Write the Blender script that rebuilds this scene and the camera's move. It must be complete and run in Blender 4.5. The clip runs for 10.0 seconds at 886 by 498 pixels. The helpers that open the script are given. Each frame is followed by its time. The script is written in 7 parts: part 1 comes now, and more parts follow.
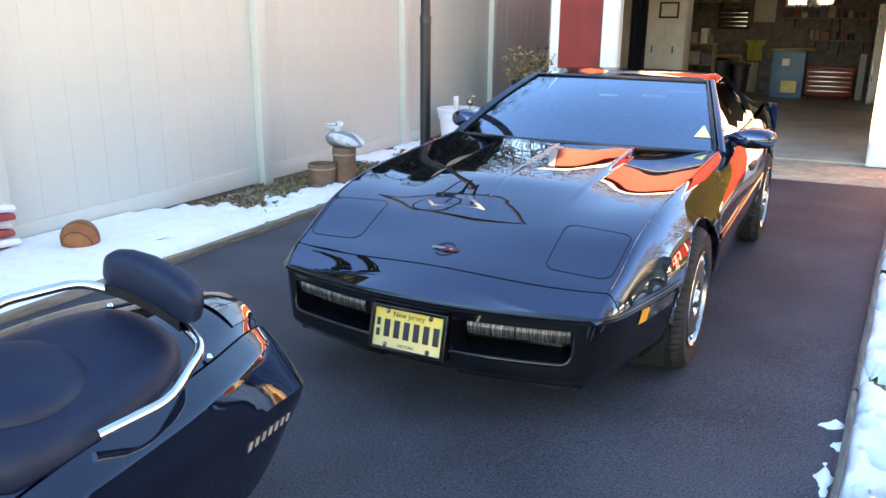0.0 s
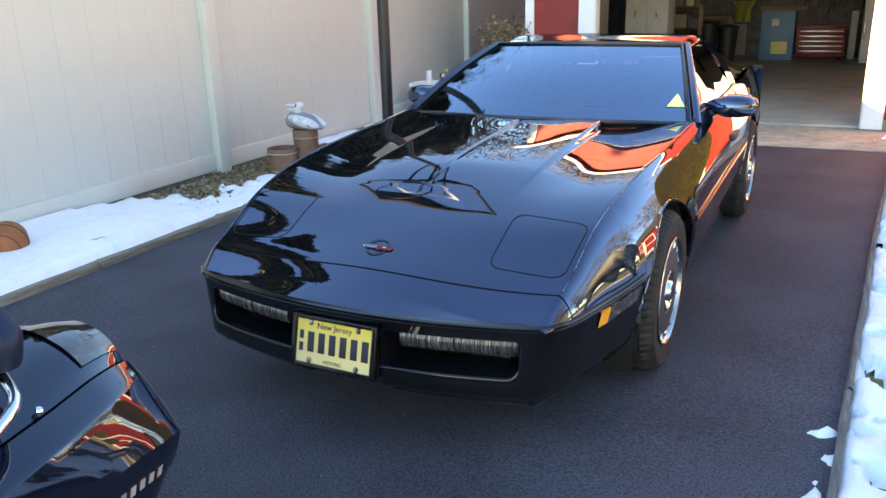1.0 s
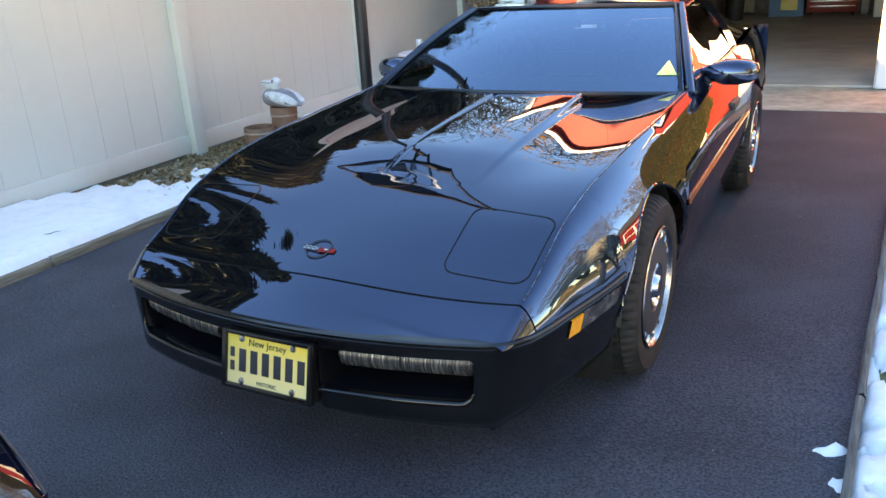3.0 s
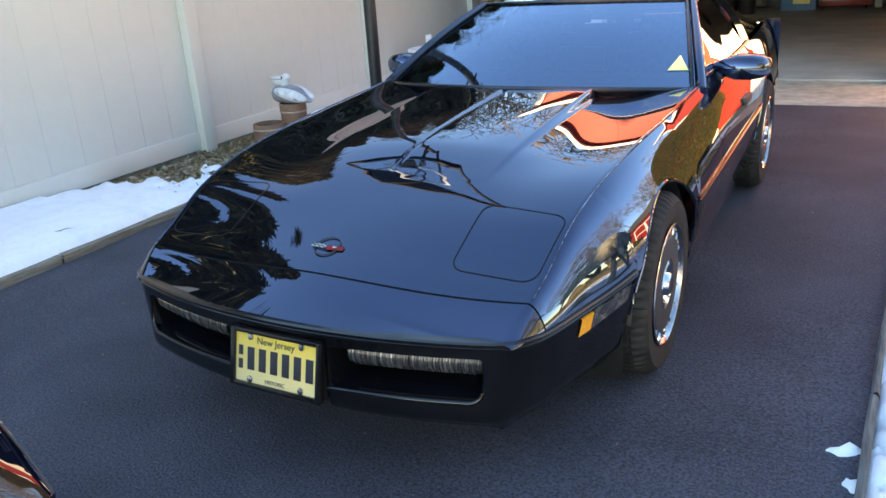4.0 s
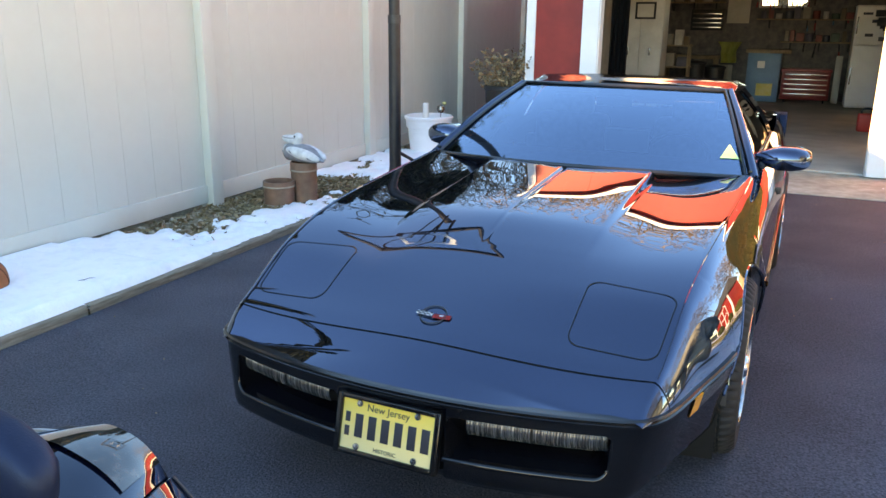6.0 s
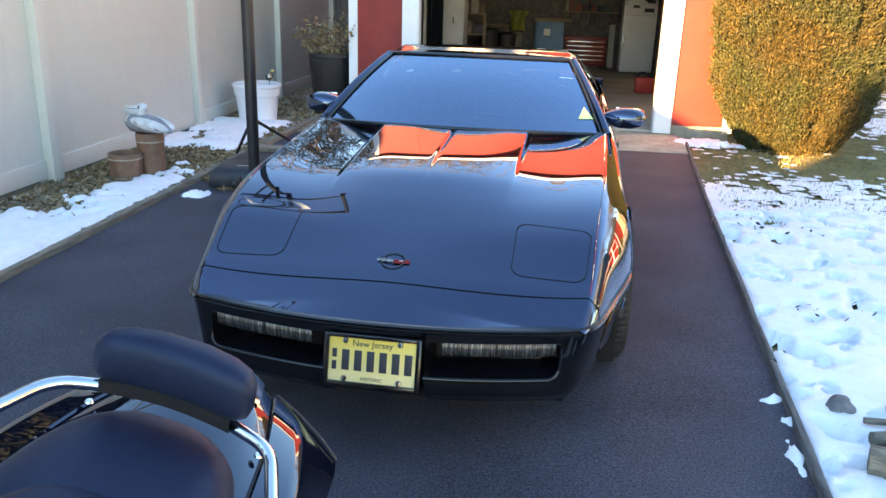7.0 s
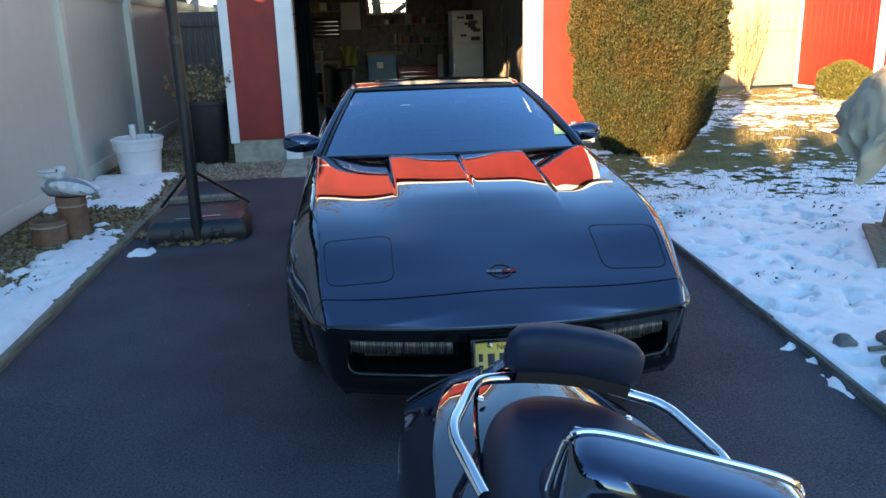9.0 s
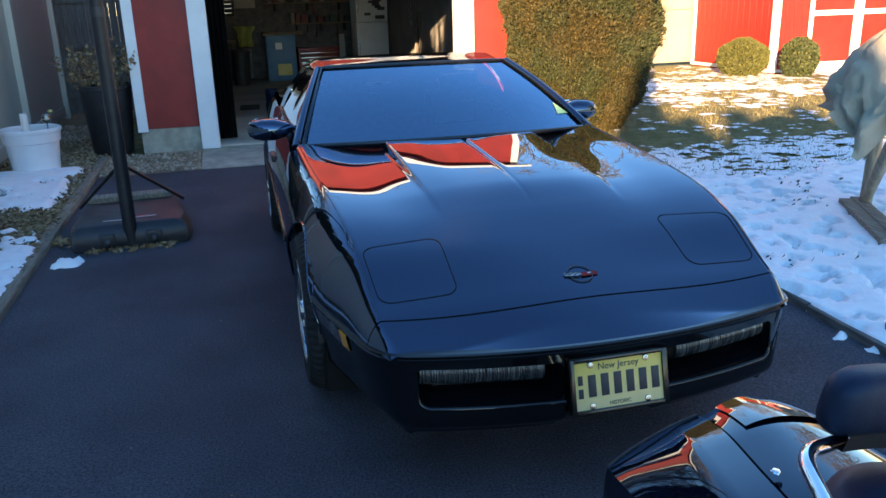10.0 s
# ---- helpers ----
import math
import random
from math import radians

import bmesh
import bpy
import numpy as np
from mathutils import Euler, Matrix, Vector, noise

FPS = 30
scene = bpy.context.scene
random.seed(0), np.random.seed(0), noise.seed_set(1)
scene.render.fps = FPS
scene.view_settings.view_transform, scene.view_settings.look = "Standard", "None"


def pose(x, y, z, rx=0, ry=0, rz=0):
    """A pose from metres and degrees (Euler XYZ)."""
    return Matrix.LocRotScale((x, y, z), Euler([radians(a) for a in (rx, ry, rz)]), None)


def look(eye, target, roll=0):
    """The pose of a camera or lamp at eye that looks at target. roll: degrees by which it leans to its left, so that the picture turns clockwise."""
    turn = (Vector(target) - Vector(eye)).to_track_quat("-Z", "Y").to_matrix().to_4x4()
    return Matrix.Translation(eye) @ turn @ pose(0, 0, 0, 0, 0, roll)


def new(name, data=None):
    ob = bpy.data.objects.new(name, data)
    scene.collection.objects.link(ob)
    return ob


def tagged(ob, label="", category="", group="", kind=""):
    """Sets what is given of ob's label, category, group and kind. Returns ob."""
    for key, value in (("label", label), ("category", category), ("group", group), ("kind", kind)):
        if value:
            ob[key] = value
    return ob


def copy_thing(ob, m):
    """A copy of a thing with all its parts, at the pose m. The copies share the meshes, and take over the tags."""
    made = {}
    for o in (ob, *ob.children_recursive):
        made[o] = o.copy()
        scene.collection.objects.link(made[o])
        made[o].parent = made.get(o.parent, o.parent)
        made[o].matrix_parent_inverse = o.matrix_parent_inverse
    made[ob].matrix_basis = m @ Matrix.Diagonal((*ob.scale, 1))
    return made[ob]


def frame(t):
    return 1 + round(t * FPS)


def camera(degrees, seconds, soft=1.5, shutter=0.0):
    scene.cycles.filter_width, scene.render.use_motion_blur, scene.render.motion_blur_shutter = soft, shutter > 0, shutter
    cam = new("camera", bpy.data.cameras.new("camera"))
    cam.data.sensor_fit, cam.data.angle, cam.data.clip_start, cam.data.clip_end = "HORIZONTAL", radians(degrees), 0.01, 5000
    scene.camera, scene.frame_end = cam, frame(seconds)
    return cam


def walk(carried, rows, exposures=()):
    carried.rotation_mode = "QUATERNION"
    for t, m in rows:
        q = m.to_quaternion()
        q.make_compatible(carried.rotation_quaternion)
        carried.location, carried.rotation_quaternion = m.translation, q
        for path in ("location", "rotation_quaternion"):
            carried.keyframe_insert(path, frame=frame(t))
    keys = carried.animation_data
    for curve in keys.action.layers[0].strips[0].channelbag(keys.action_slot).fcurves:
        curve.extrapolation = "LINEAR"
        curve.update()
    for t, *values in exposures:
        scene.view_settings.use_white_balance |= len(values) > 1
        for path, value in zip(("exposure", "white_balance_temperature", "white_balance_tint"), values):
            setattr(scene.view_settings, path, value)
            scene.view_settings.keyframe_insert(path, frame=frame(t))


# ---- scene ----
cam = camera(58.8, 10.0)
PATH = [
    (0, (1.388, 0.434, 1.523), (0.527, 2.15, 0.965), 0.5),
    (0.5, (1.409, 0.7, 1.499), (0.557, 2.411, 0.911), -0.6),
    (1, (1.416, 0.907, 1.484), (0.567, 2.609, 0.866), -1.6),
    (1.5, (1.341, 1.032, 1.472), (0.527, 2.745, 0.836), -1.8),
    (2, (1.353, 1.155, 1.469), (0.519, 2.852, 0.819), -2.5),
    (2.5, (1.42, 1.281, 1.468), (0.567, 2.958, 0.792), -3.0),
    (3, (1.433, 1.32, 1.462), (0.564, 2.983, 0.769), -3.4),
    (4.5, (1.417, 1.338, 1.464), (0.518, 2.98, 0.76), -3.5),
    (5, (1.37, 1.289, 1.483), (0.46, 2.948, 0.836), -2.7),
    (6.5, (0.748, 0.872, 1.531), (0.163, 2.705, 0.986), 2.5),
    (7, (0.555, 0.557, 1.566), (0.294, 2.439, 0.94), 1.8),
    (7.5, (0.277, 0.374, 1.596), (0.133, 2.259, 0.943), 2.7),
    (8, (-0.002, 0.256, 1.588), (0.008, 2.158, 0.97), 2.6),
    (8.5, (-0.301, 0.121, 1.57), (-0.137, 2.025, 0.981), 2.0),
    (9, (-0.563, 0.25, 1.574), (-0.345, 2.162, 1.028), -1.7),
    (9.3, (-0.732, 0.412, 1.584), (-0.436, 2.318, 1.053), -1.4),
    (9.5, (-0.864, 0.528, 1.551), (-0.472, 2.415, 1.019), -0.9),
    (10, (-1.112, 0.892, 1.516), (-0.607, 2.734, 0.921), -1.7),
]
walk(cam, [(t, look(eye, target, roll)) for t, eye, target, roll in PATH], [(0.0, 3.82, 14600, 29), (0.5, 3.63, 14600, 29), (2.5, 3.51, 14400, 28), (5.0, 3.51, 14400, 28), (6.5, 3.60, 13700, 26), (7.5, 3.31, 12800, 25), (8.5, 2.82, 10900, 20), (10.0, 2.44, 8350, 17)])


# ---- light ----
SUN_EL, SUN_ROT = 14.0, 210.0
world = bpy.data.worlds.new("world")
scene.world = world
world.use_nodes = True
wn = world.node_tree.nodes
sky = wn.new("ShaderNodeTexSky")
sky.sky_type, sky.sun_disc = "NISHITA", False
sky.sun_elevation, sky.sun_rotation = radians(SUN_EL), radians(SUN_ROT)
sky.air_density, sky.dust_density, sky.ozone_density = 1.0, 0.0, 4.0
deeper = wn.new("ShaderNodeHueSaturation")
deeper.inputs["Saturation"].default_value = 1.15
world.node_tree.links.new(sky.outputs[0], deeper.inputs["Color"])
world.node_tree.links.new(deeper.outputs[0], wn["Background"].inputs[0])
wn["Background"].inputs[1].default_value = 0.12
toward_sun = Vector((math.sin(radians(SUN_ROT)) * math.cos(radians(SUN_EL)), math.cos(radians(SUN_ROT)) * math.cos(radians(SUN_EL)), math.sin(radians(SUN_EL))))
sun = new("sun", bpy.data.lights.new("sun", "SUN"))
sun.data.energy, sun.data.angle, sun.data.color = 3.8, radians(0.6), (1.0, 0.80, 0.55)
sun.matrix_world = look(toward_sun * 50, (0, 0, 0))


# ---- materials ----
def material(name, base, rough=0.6, metal=0.0, second=None, scale=8.0, detail=4.0, contrast=(0.35, 0.65), bump=0.0, bump_scale=60.0,
             coat=0.0, spec=0.5, rough2=None, vary=0.0, emit=None, stretch=None, wave=None):
    m = bpy.data.materials.new(name)
    m.use_nodes = True
    nt = m.node_tree
    b = nt.nodes["Principled BSDF"]
    b.inputs["Roughness"].default_value = rough
    b.inputs["Metallic"].default_value = metal
    b.inputs["Specular IOR Level"].default_value = spec
    b.inputs["Coat Weight"].default_value = coat
    b.inputs["Coat Roughness"].default_value = 0.02
    b.inputs["Base Color"].default_value = (*base, 1)
    tc = nt.nodes.new("ShaderNodeTexCoord")
    vec = tc.outputs["Object"]
    if stretch:
        mp = nt.nodes.new("ShaderNodeMapping")
        mp.inputs["Scale"].default_value = stretch
        nt.links.new(vec, mp.inputs[0])
        vec = mp.outputs[0]
    col = None
    if second:
        n = nt.nodes.new("ShaderNodeTexNoise")
        n.inputs["Scale"].default_value, n.inputs["Detail"].default_value, n.inputs["Roughness"].default_value = scale, detail, 0.62
        nt.links.new(vec, n.inputs["Vector"])
        ramp = nt.nodes.new("ShaderNodeValToRGB")
        ramp.color_ramp.elements[0].position, ramp.color_ramp.elements[1].position = contrast
        ramp.color_ramp.elements[0].color, ramp.color_ramp.elements[1].color = (*base, 1), (*second, 1)
        nt.links.new(n.outputs[0], ramp.inputs[0])
        col = ramp.outputs[0]
        if rough2 is not None:
            mr = nt.nodes.new("ShaderNodeMapRange")
            mr.inputs["To Min"].default_value, mr.inputs["To Max"].default_value = rough, rough2
            nt.links.new(n.outputs[0], mr.inputs[0])
            nt.links.new(mr.outputs[0], b.inputs["Roughness"])
    if vary:
        info = nt.nodes.new("ShaderNodeObjectInfo")
        hsv = nt.nodes.new("ShaderNodeHueSaturation")
        mr = nt.nodes.new("ShaderNodeMapRange")
        mr.inputs["To Min"].default_value, mr.inputs["To Max"].default_value = 1 - vary, 1 + vary
        nt.links.new(info.outputs["Random"], mr.inputs[0])
        nt.links.new(mr.outputs[0], hsv.inputs["Value"])
        if col is None:
            hsv.inputs["Color"].default_value = (*base, 1)
        else:
            nt.links.new(col, hsv.inputs["Color"])
        col = hsv.outputs[0]
    if col is not None:
        nt.links.new(col, b.inputs["Base Color"])
    if bump:
        n = nt.nodes.new("ShaderNodeTexNoise")
        n.inputs["Scale"].default_value, n.inputs["Detail"].default_value = bump_scale, 5.0
        nt.links.new(vec, n.inputs["Vector"])
        bp = nt.nodes.new("ShaderNodeBump")
        bp.inputs["Strength"].default_value, bp.inputs["Distance"].default_value = 1.0, bump
        nt.links.new(n.outputs[0], bp.inputs["Height"])
        nt.links.new(bp.outputs[0], b.inputs["Normal"])
    if emit:
        b.inputs["Emission Color"].default_value = (*emit[:3], 1)
        b.inputs["Emission Strength"].default_value = emit[3]
    return m


def tinted_glass(name, tint, rough=0.0, gloss=(1.0, 1.0, 1.0), ior=1.52):
    """Thin pane: tinted see-through with a Fresnel mirror on top."""
    m = bpy.data.materials.new(name)
    m.use_nodes = True
    nt = m.node_tree
    nt.nodes.remove(nt.nodes["Principled BSDF"])
    out = nt.nodes["Material Output"]
    fr, mix = nt.nodes.new("ShaderNodeFresnel"), nt.nodes.new("ShaderNodeMixShader")
    tr, gl = nt.nodes.new("ShaderNodeBsdfTransparent"), nt.nodes.new("ShaderNodeBsdfGlossy")
    fr.inputs[0].default_value = ior
    tr.inputs[0].default_value = (*tint, 1)
    gl.inputs["Roughness"].default_value = rough
    gl.inputs["Color"].default_value = (*gloss, 1)
    nt.links.new(fr.outputs[0], mix.inputs[0])
    nt.links.new(tr.outputs[0], mix.inputs[1])
    nt.links.new(gl.outputs[0], mix.inputs[2])
    nt.links.new(mix.outputs[0], out.inputs[0])
    return m


M_PAINT = material("black paint", (0.003, 0.0035, 0.005), 0.012, 0, (0.005, 0.0055, 0.008), 2.0, spec=1.0)
M_PAINT.node_tree.nodes["Principled BSDF"].inputs["IOR"].default_value = 1.75
# blue mirror tint: the sky's blue is put into the paint
M_PAINT.node_tree.nodes["Principled BSDF"].inputs["Specular Tint"].default_value = (0.38, 0.65, 1.0, 1)
M_BUMPER = material("black bumper paint", (0.0030, 0.0032, 0.0042), 0.035, 0, (0.0048, 0.005, 0.0065), 4.0, spec=0.45)
M_BIKE = material("dark blue paint", (0.0015, 0.003, 0.009), 0.015, 0, (0.003, 0.005, 0.014), 3.0, spec=0.65)
M_BIKE.node_tree.nodes["Principled BSDF"].inputs["IOR"].default_value = 1.65
# reflections tinted blue here too, in place of a bluer sky
M_BIKE.node_tree.nodes["Principled BSDF"].inputs["Specular Tint"].default_value = (0.62, 0.82, 1.0, 1)
M_TRIM = material("black rubber trim", (0.012, 0.012, 0.013), 0.42, 0, (0.018, 0.018, 0.019), 30.0, bump=0.0004, bump_scale=200)
M_STRIP = material("glossy black moulding", (0.004, 0.004, 0.005), 0.14, 0, (0.007, 0.007, 0.008), 12.0, rough2=0.24)
M_DARK = material("dark plastic", (0.010, 0.010, 0.011), 0.55, 0, (0.016, 0.016, 0.017), 25.0, bump=0.0005, bump_scale=150)
# near-black for joints and seams; also carries the shade inside recesses
M_GAP = material("shut line", (0.002, 0.002, 0.002), 0.8)
M_TYRE = material("tyre rubber", (0.009, 0.009, 0.0095), 0.72, 0, (0.019, 0.0185, 0.018), 18.0, bump=0.0006, bump_scale=120, spec=0.3)
M_CHROME = material("chrome", (0.82, 0.83, 0.85), 0.05, 1.0, (0.70, 0.71, 0.73), 20.0)
M_ALLOY = material("polished alloy", (0.46, 0.46, 0.47), 0.24, 1.0, (0.36, 0.36, 0.37), 40.0)
M_GUNMETAL = material("dark wheel paint", (0.022, 0.022, 0.024), 0.45, 0.0, (0.04, 0.04, 0.042), 30.0)
# bluish base and tint put the sky's sheen into the black vinyl
M_LEATHER = material("black vinyl", (0.0040, 0.0090, 0.024), 0.50, 0, (0.0060, 0.0125, 0.031), 14.0, bump=0.0005, bump_scale=260, spec=0.42)
M_LEATHER.node_tree.nodes["Principled BSDF"].inputs["Specular Tint"].default_value = (0.45, 0.72, 1.0, 1)
M_CABIN = material("grey cabin cloth", (0.05, 0.05, 0.055), 0.8, 0, (0.08, 0.08, 0.085), 30.0, bump=0.001, bump_scale=200)
# strong blue mirror stands in for a brighter, bluer sky
M_WINDSHIELD = tinted_glass("windshield glass", (0.42, 0.50, 0.54), gloss=(0.42, 0.73, 1.0), ior=3.6)
M_SIDEGLASS = tinted_glass("dark tinted glass", (0.06, 0.07, 0.08), ior=1.7)
M_CLEAR = tinted_glass("clear screen", (0.93, 0.94, 0.94), ior=1.22)
M_LENS = material("clear lamp lens", (0.05, 0.052, 0.055), 0.08, 0.5, (0.34, 0.34, 0.33), 28.0, contrast=(0.45, 0.7), coat=1.0)
M_FOG = material("ribbed lamp lens", (0.045, 0.047, 0.05), 0.22, 0.6, (0.40, 0.40, 0.38), 6.0, contrast=(0.48, 0.74), stretch=(70, 1, 1.2))
M_SMOKE = material("smoked lens", (0.020, 0.018, 0.016), 0.06, 0.0, (0.07, 0.06, 0.05), 30.0, contrast=(0.5, 0.7), coat=1.0)
M_AMBER = material("amber lens", (0.85, 0.30, 0.02), 0.15, 0, (0.95, 0.42, 0.04), 80.0, coat=1.0)
M_REDLENS = material("red lens", (0.45, 0.015, 0.01), 0.15, 0, (0.6, 0.03, 0.015), 80.0, coat=1.0)
M_ASPHALT = material("sealed asphalt", (0.0225, 0.0258, 0.0345), 0.85, 0, (0.098, 0.106, 0.134), 110.0, detail=12, contrast=(0.36, 0.68), bump=0.009, bump_scale=120, rough2=0.6, spec=0.32)
M_CONCRETE = material("worn concrete", (0.36, 0.335, 0.26), 0.85, 0, (0.50, 0.47, 0.38), 3.0, detail=8, bump=0.004, bump_scale=60)
M_FLOOR = material("garage concrete floor", (0.34, 0.31, 0.26), 0.7, 0, (0.50, 0.46, 0.39), 1.2, detail=7, bump=0.002, bump_scale=40)
M_SOIL = material("gravel soil", (0.18, 0.120, 0.070), 0.95, 0, (0.36, 0.262, 0.172), 22.0, detail=9, contrast=(0.35, 0.7), bump=0.02, bump_scale=45)
M_GRASS = material("winter lawn", (0.14, 0.118, 0.040), 0.95, 0, (0.26, 0.208, 0.085), 6.0, detail=9, bump=0.03, bump_scale=55)
M_BLADE = material("dry grass blade", (0.17, 0.145, 0.050), 0.9, 0, (0.32, 0.25, 0.105), 4.0)
M_SNOW = material("old snow", (0.86, 0.865, 0.875), 0.55, 0, (0.92, 0.92, 0.92), 5.0, detail=6, bump=0.006, bump_scale=45)
M_VINYL = material("ivory vinyl fence", (0.550, 0.552, 0.492), 0.42, 0, (0.600, 0.602, 0.537), 1.3, detail=6, bump=0.0008, bump_scale=12)
M_TIMBER = material("weathered timber edging", (0.17, 0.13, 0.095), 0.9, 0, (0.30, 0.25, 0.19), 9.0, detail=8, bump=0.004, bump_scale=50, stretch=(6, 0.6, 6))
M_RED = material("barn red paint", (0.31, 0.019, 0.014), 0.55, 0, (0.37, 0.025, 0.018), 1.5, detail=7, bump=0.001, bump_scale=25)
M_WHITE = material("white trim paint", (0.76, 0.76, 0.75), 0.45, 0, (0.83, 0.83, 0.82), 3.0, detail=6, bump=0.0008, bump_scale=40)
M_SHINGLE = material("grey roof shingle", (0.06, 0.06, 0.062), 0.9, 0, (0.11, 0.105, 0.10), 12.0, detail=8, bump=0.006, bump_scale=40)
M_BARK = material("grey bark", (0.15, 0.105, 0.062), 0.95, 0, (0.26, 0.185, 0.110), 10.0, detail=8, bump=0.01, bump_scale=30)



def mottle(m, scale, dark, light, detail=4.0, lo=0.35, hi=0.65):
    """Slow uneven patches laid over a material's own colour."""
    nt = m.node_tree
    tc, tx, rp, mx = nt.nodes.new("ShaderNodeTexCoord"), nt.nodes.new("ShaderNodeTexNoise"), nt.nodes.new("ShaderNodeValToRGB"), nt.nodes.new("ShaderNodeMix")
    tx.inputs["Scale"].default_value, tx.inputs["Detail"].default_value = scale, detail
    rp.color_ramp.elements[0].position, rp.color_ramp.elements[1].position = lo, hi
    rp.color_ramp.elements[0].color, rp.color_ramp.elements[1].color = (*dark, 1), (*light, 1)
    mx.data_type, mx.blend_type = "RGBA", "MULTIPLY"
    mx.inputs[0].default_value = 1.0
    sock = nt.nodes["Principled BSDF"].inputs["Base Color"]
    nt.links.new(tc.outputs["Object"], tx.inputs["Vector"])
    nt.links.new(tx.outputs[0], rp.inputs[0])
    nt.links.new(sock.links[0].from_socket, mx.inputs[6])
    nt.links.new(rp.outputs[0], mx.inputs[7])
    nt.links.new(mx.outputs[2], sock)


mottle(M_ASPHALT, 1.4, (0.68, 0.68, 0.70), (1.16, 1.16, 1.15), 9.0)
mottle(M_SNOW, 14.0, (0.92, 0.925, 0.94), (1.0, 1.0, 1.0), 5.0, 0.30, 0.5)
mottle(M_CONCRETE, 9.0, (0.72, 0.71, 0.70), (1.0, 1.0, 1.0), 7.0)
mottle(M_RED, 3.0, (0.80, 0.79, 0.80), (1.03, 1.0, 1.0), 6.0)


# ---- mesh helpers ----
def curve(points):
    """Smooth interpolation through (x, y) knots."""
    xs, ys = np.array([p[0] for p in points], float), np.array([p[1] for p in points], float)
    d = np.diff(ys) / np.diff(xs)
    m = np.zeros(len(xs))
    m[0], m[-1] = d[0], d[-1]
    for i in range(1, len(xs) - 1):
        if d[i - 1] * d[i] > 0:
            w1, w2 = 2 * (xs[i + 1] - xs[i]) + xs[i] - xs[i - 1], xs[i + 1] - xs[i] + 2 * (xs[i] - xs[i - 1])
            m[i] = (w1 + w2) / (w1 / d[i - 1] + w2 / d[i])

    def f(x):
        x = min(max(float(x), xs[0]), xs[-1])
        i = min(int(np.searchsorted(xs, x, side="right")) - 1, len(xs) - 2)
        h = xs[i + 1] - xs[i]
        t = (x - xs[i]) / h
        return float((2 * t**3 - 3 * t**2 + 1) * ys[i] + (t**3 - 2 * t**2 + t) * h * m[i] + (-2 * t**3 + 3 * t**2) * ys[i + 1] + (t**3 - t**2) * h * m[i + 1])
    return f


def smooth(a, b, x):
    t = min(max((x - a) / (b - a), 0.0), 1.0)
    return t * t * (3 - 2 * t)


def finish(name, bm, mat, smooth_deg=40):
    me = bpy.data.meshes.new(name)
    bm.normal_update()
    bm.to_mesh(me)
    bm.free()
    me.materials.append(mat)
    if smooth_deg:
        me.shade_smooth()
        if smooth_deg < 180:
            me.set_sharp_from_angle(angle=radians(smooth_deg))
    return me


def part(name, bm, mat, parent=None, label="", smooth_deg=40):
    ob = new(name, finish(name, bm, mat, smooth_deg))
    ob.parent = parent
    if label:
        ob["label"] = label
    return ob


def thing(name, label, category, at=None, group="", kind=""):
    ob = new(name)
    ob.empty_display_size = 0.1
    if at is not None:
        ob.matrix_world = at
    return tagged(ob, label, category, group, kind)


def solid(name, bm, mat, label, category, at=None, group="", kind="", smooth_deg=40):
    ob = part(name, bm, mat, None, "", smooth_deg)
    if at is not None:
        ob.matrix_world = at
    return tagged(ob, label, category, group, kind)


def grid(bm, P, flip=False, close=False):
    rows = [[bm.verts.new(p) for p in r] for r in P]
    for a, b in zip(rows, rows[1:]):
        n = len(a)
        for j in range(n if close else n - 1):
            k = (j + 1) % n
            q = (a[j], a[k], b[k], b[j])
            bm.faces.new(q[::-1] if flip else q)
    return rows


def box(bm, lo, hi, bevel=0.0, seg=2):
    c, s = [(a + b) / 2 for a, b in zip(lo, hi)], [abs(b - a) for a, b in zip(lo, hi)]
    r = bmesh.ops.create_cube(bm, size=1, matrix=Matrix.Translation(c) @ Matrix.Diagonal((*s, 1)))
    if bevel:
        es = list({e for v in r["verts"] for e in v.link_edges})
        return bmesh.ops.bevel(bm, geom=es, offset=bevel, segments=seg, affect="EDGES", profile=0.6)["verts"]
    return r["verts"]


def tube(bm, pts, rad, seg=10, cap=True, flat=1.0):
    """A pipe along points; rad is a number or one per point; flat squashes it in z."""
    pts = [Vector(p) for p in pts]
    n = len(pts)
    rings, up = [], Vector((0, 0, 1))
    for i, p in enumerate(pts):
        d = (pts[min(i + 1, n - 1)] - pts[max(i - 1, 0)]).normalized()
        u = up if abs(d.z) < 0.95 else Vector((1, 0, 0))
        a = d.cross(u).normalized()
        b = a.cross(d).normalized()
        r = rad[i] if hasattr(rad, "__len__") else rad
        rings.append([p + (a * math.cos(2 * math.pi * k / seg) + b * math.sin(2 * math.pi * k / seg) * flat) * r for k in range(seg)])
    rows = grid(bm, rings, close=True, flip=True)
    if cap:
        bm.faces.new(rows[0])
        bm.faces.new(rows[-1][::-1])


def bend(pts, n=6):
    """Round the corners of a polyline."""
    pts = [Vector(p) for p in pts]
    for _ in range(n):
        q = [pts[0]]
        for a, b in zip(pts, pts[1:]):
            q += [a * 0.75 + b * 0.25, a * 0.25 + b * 0.75]
        pts = q + [pts[-1]]
        if len(pts) > 60:
            break
    return pts


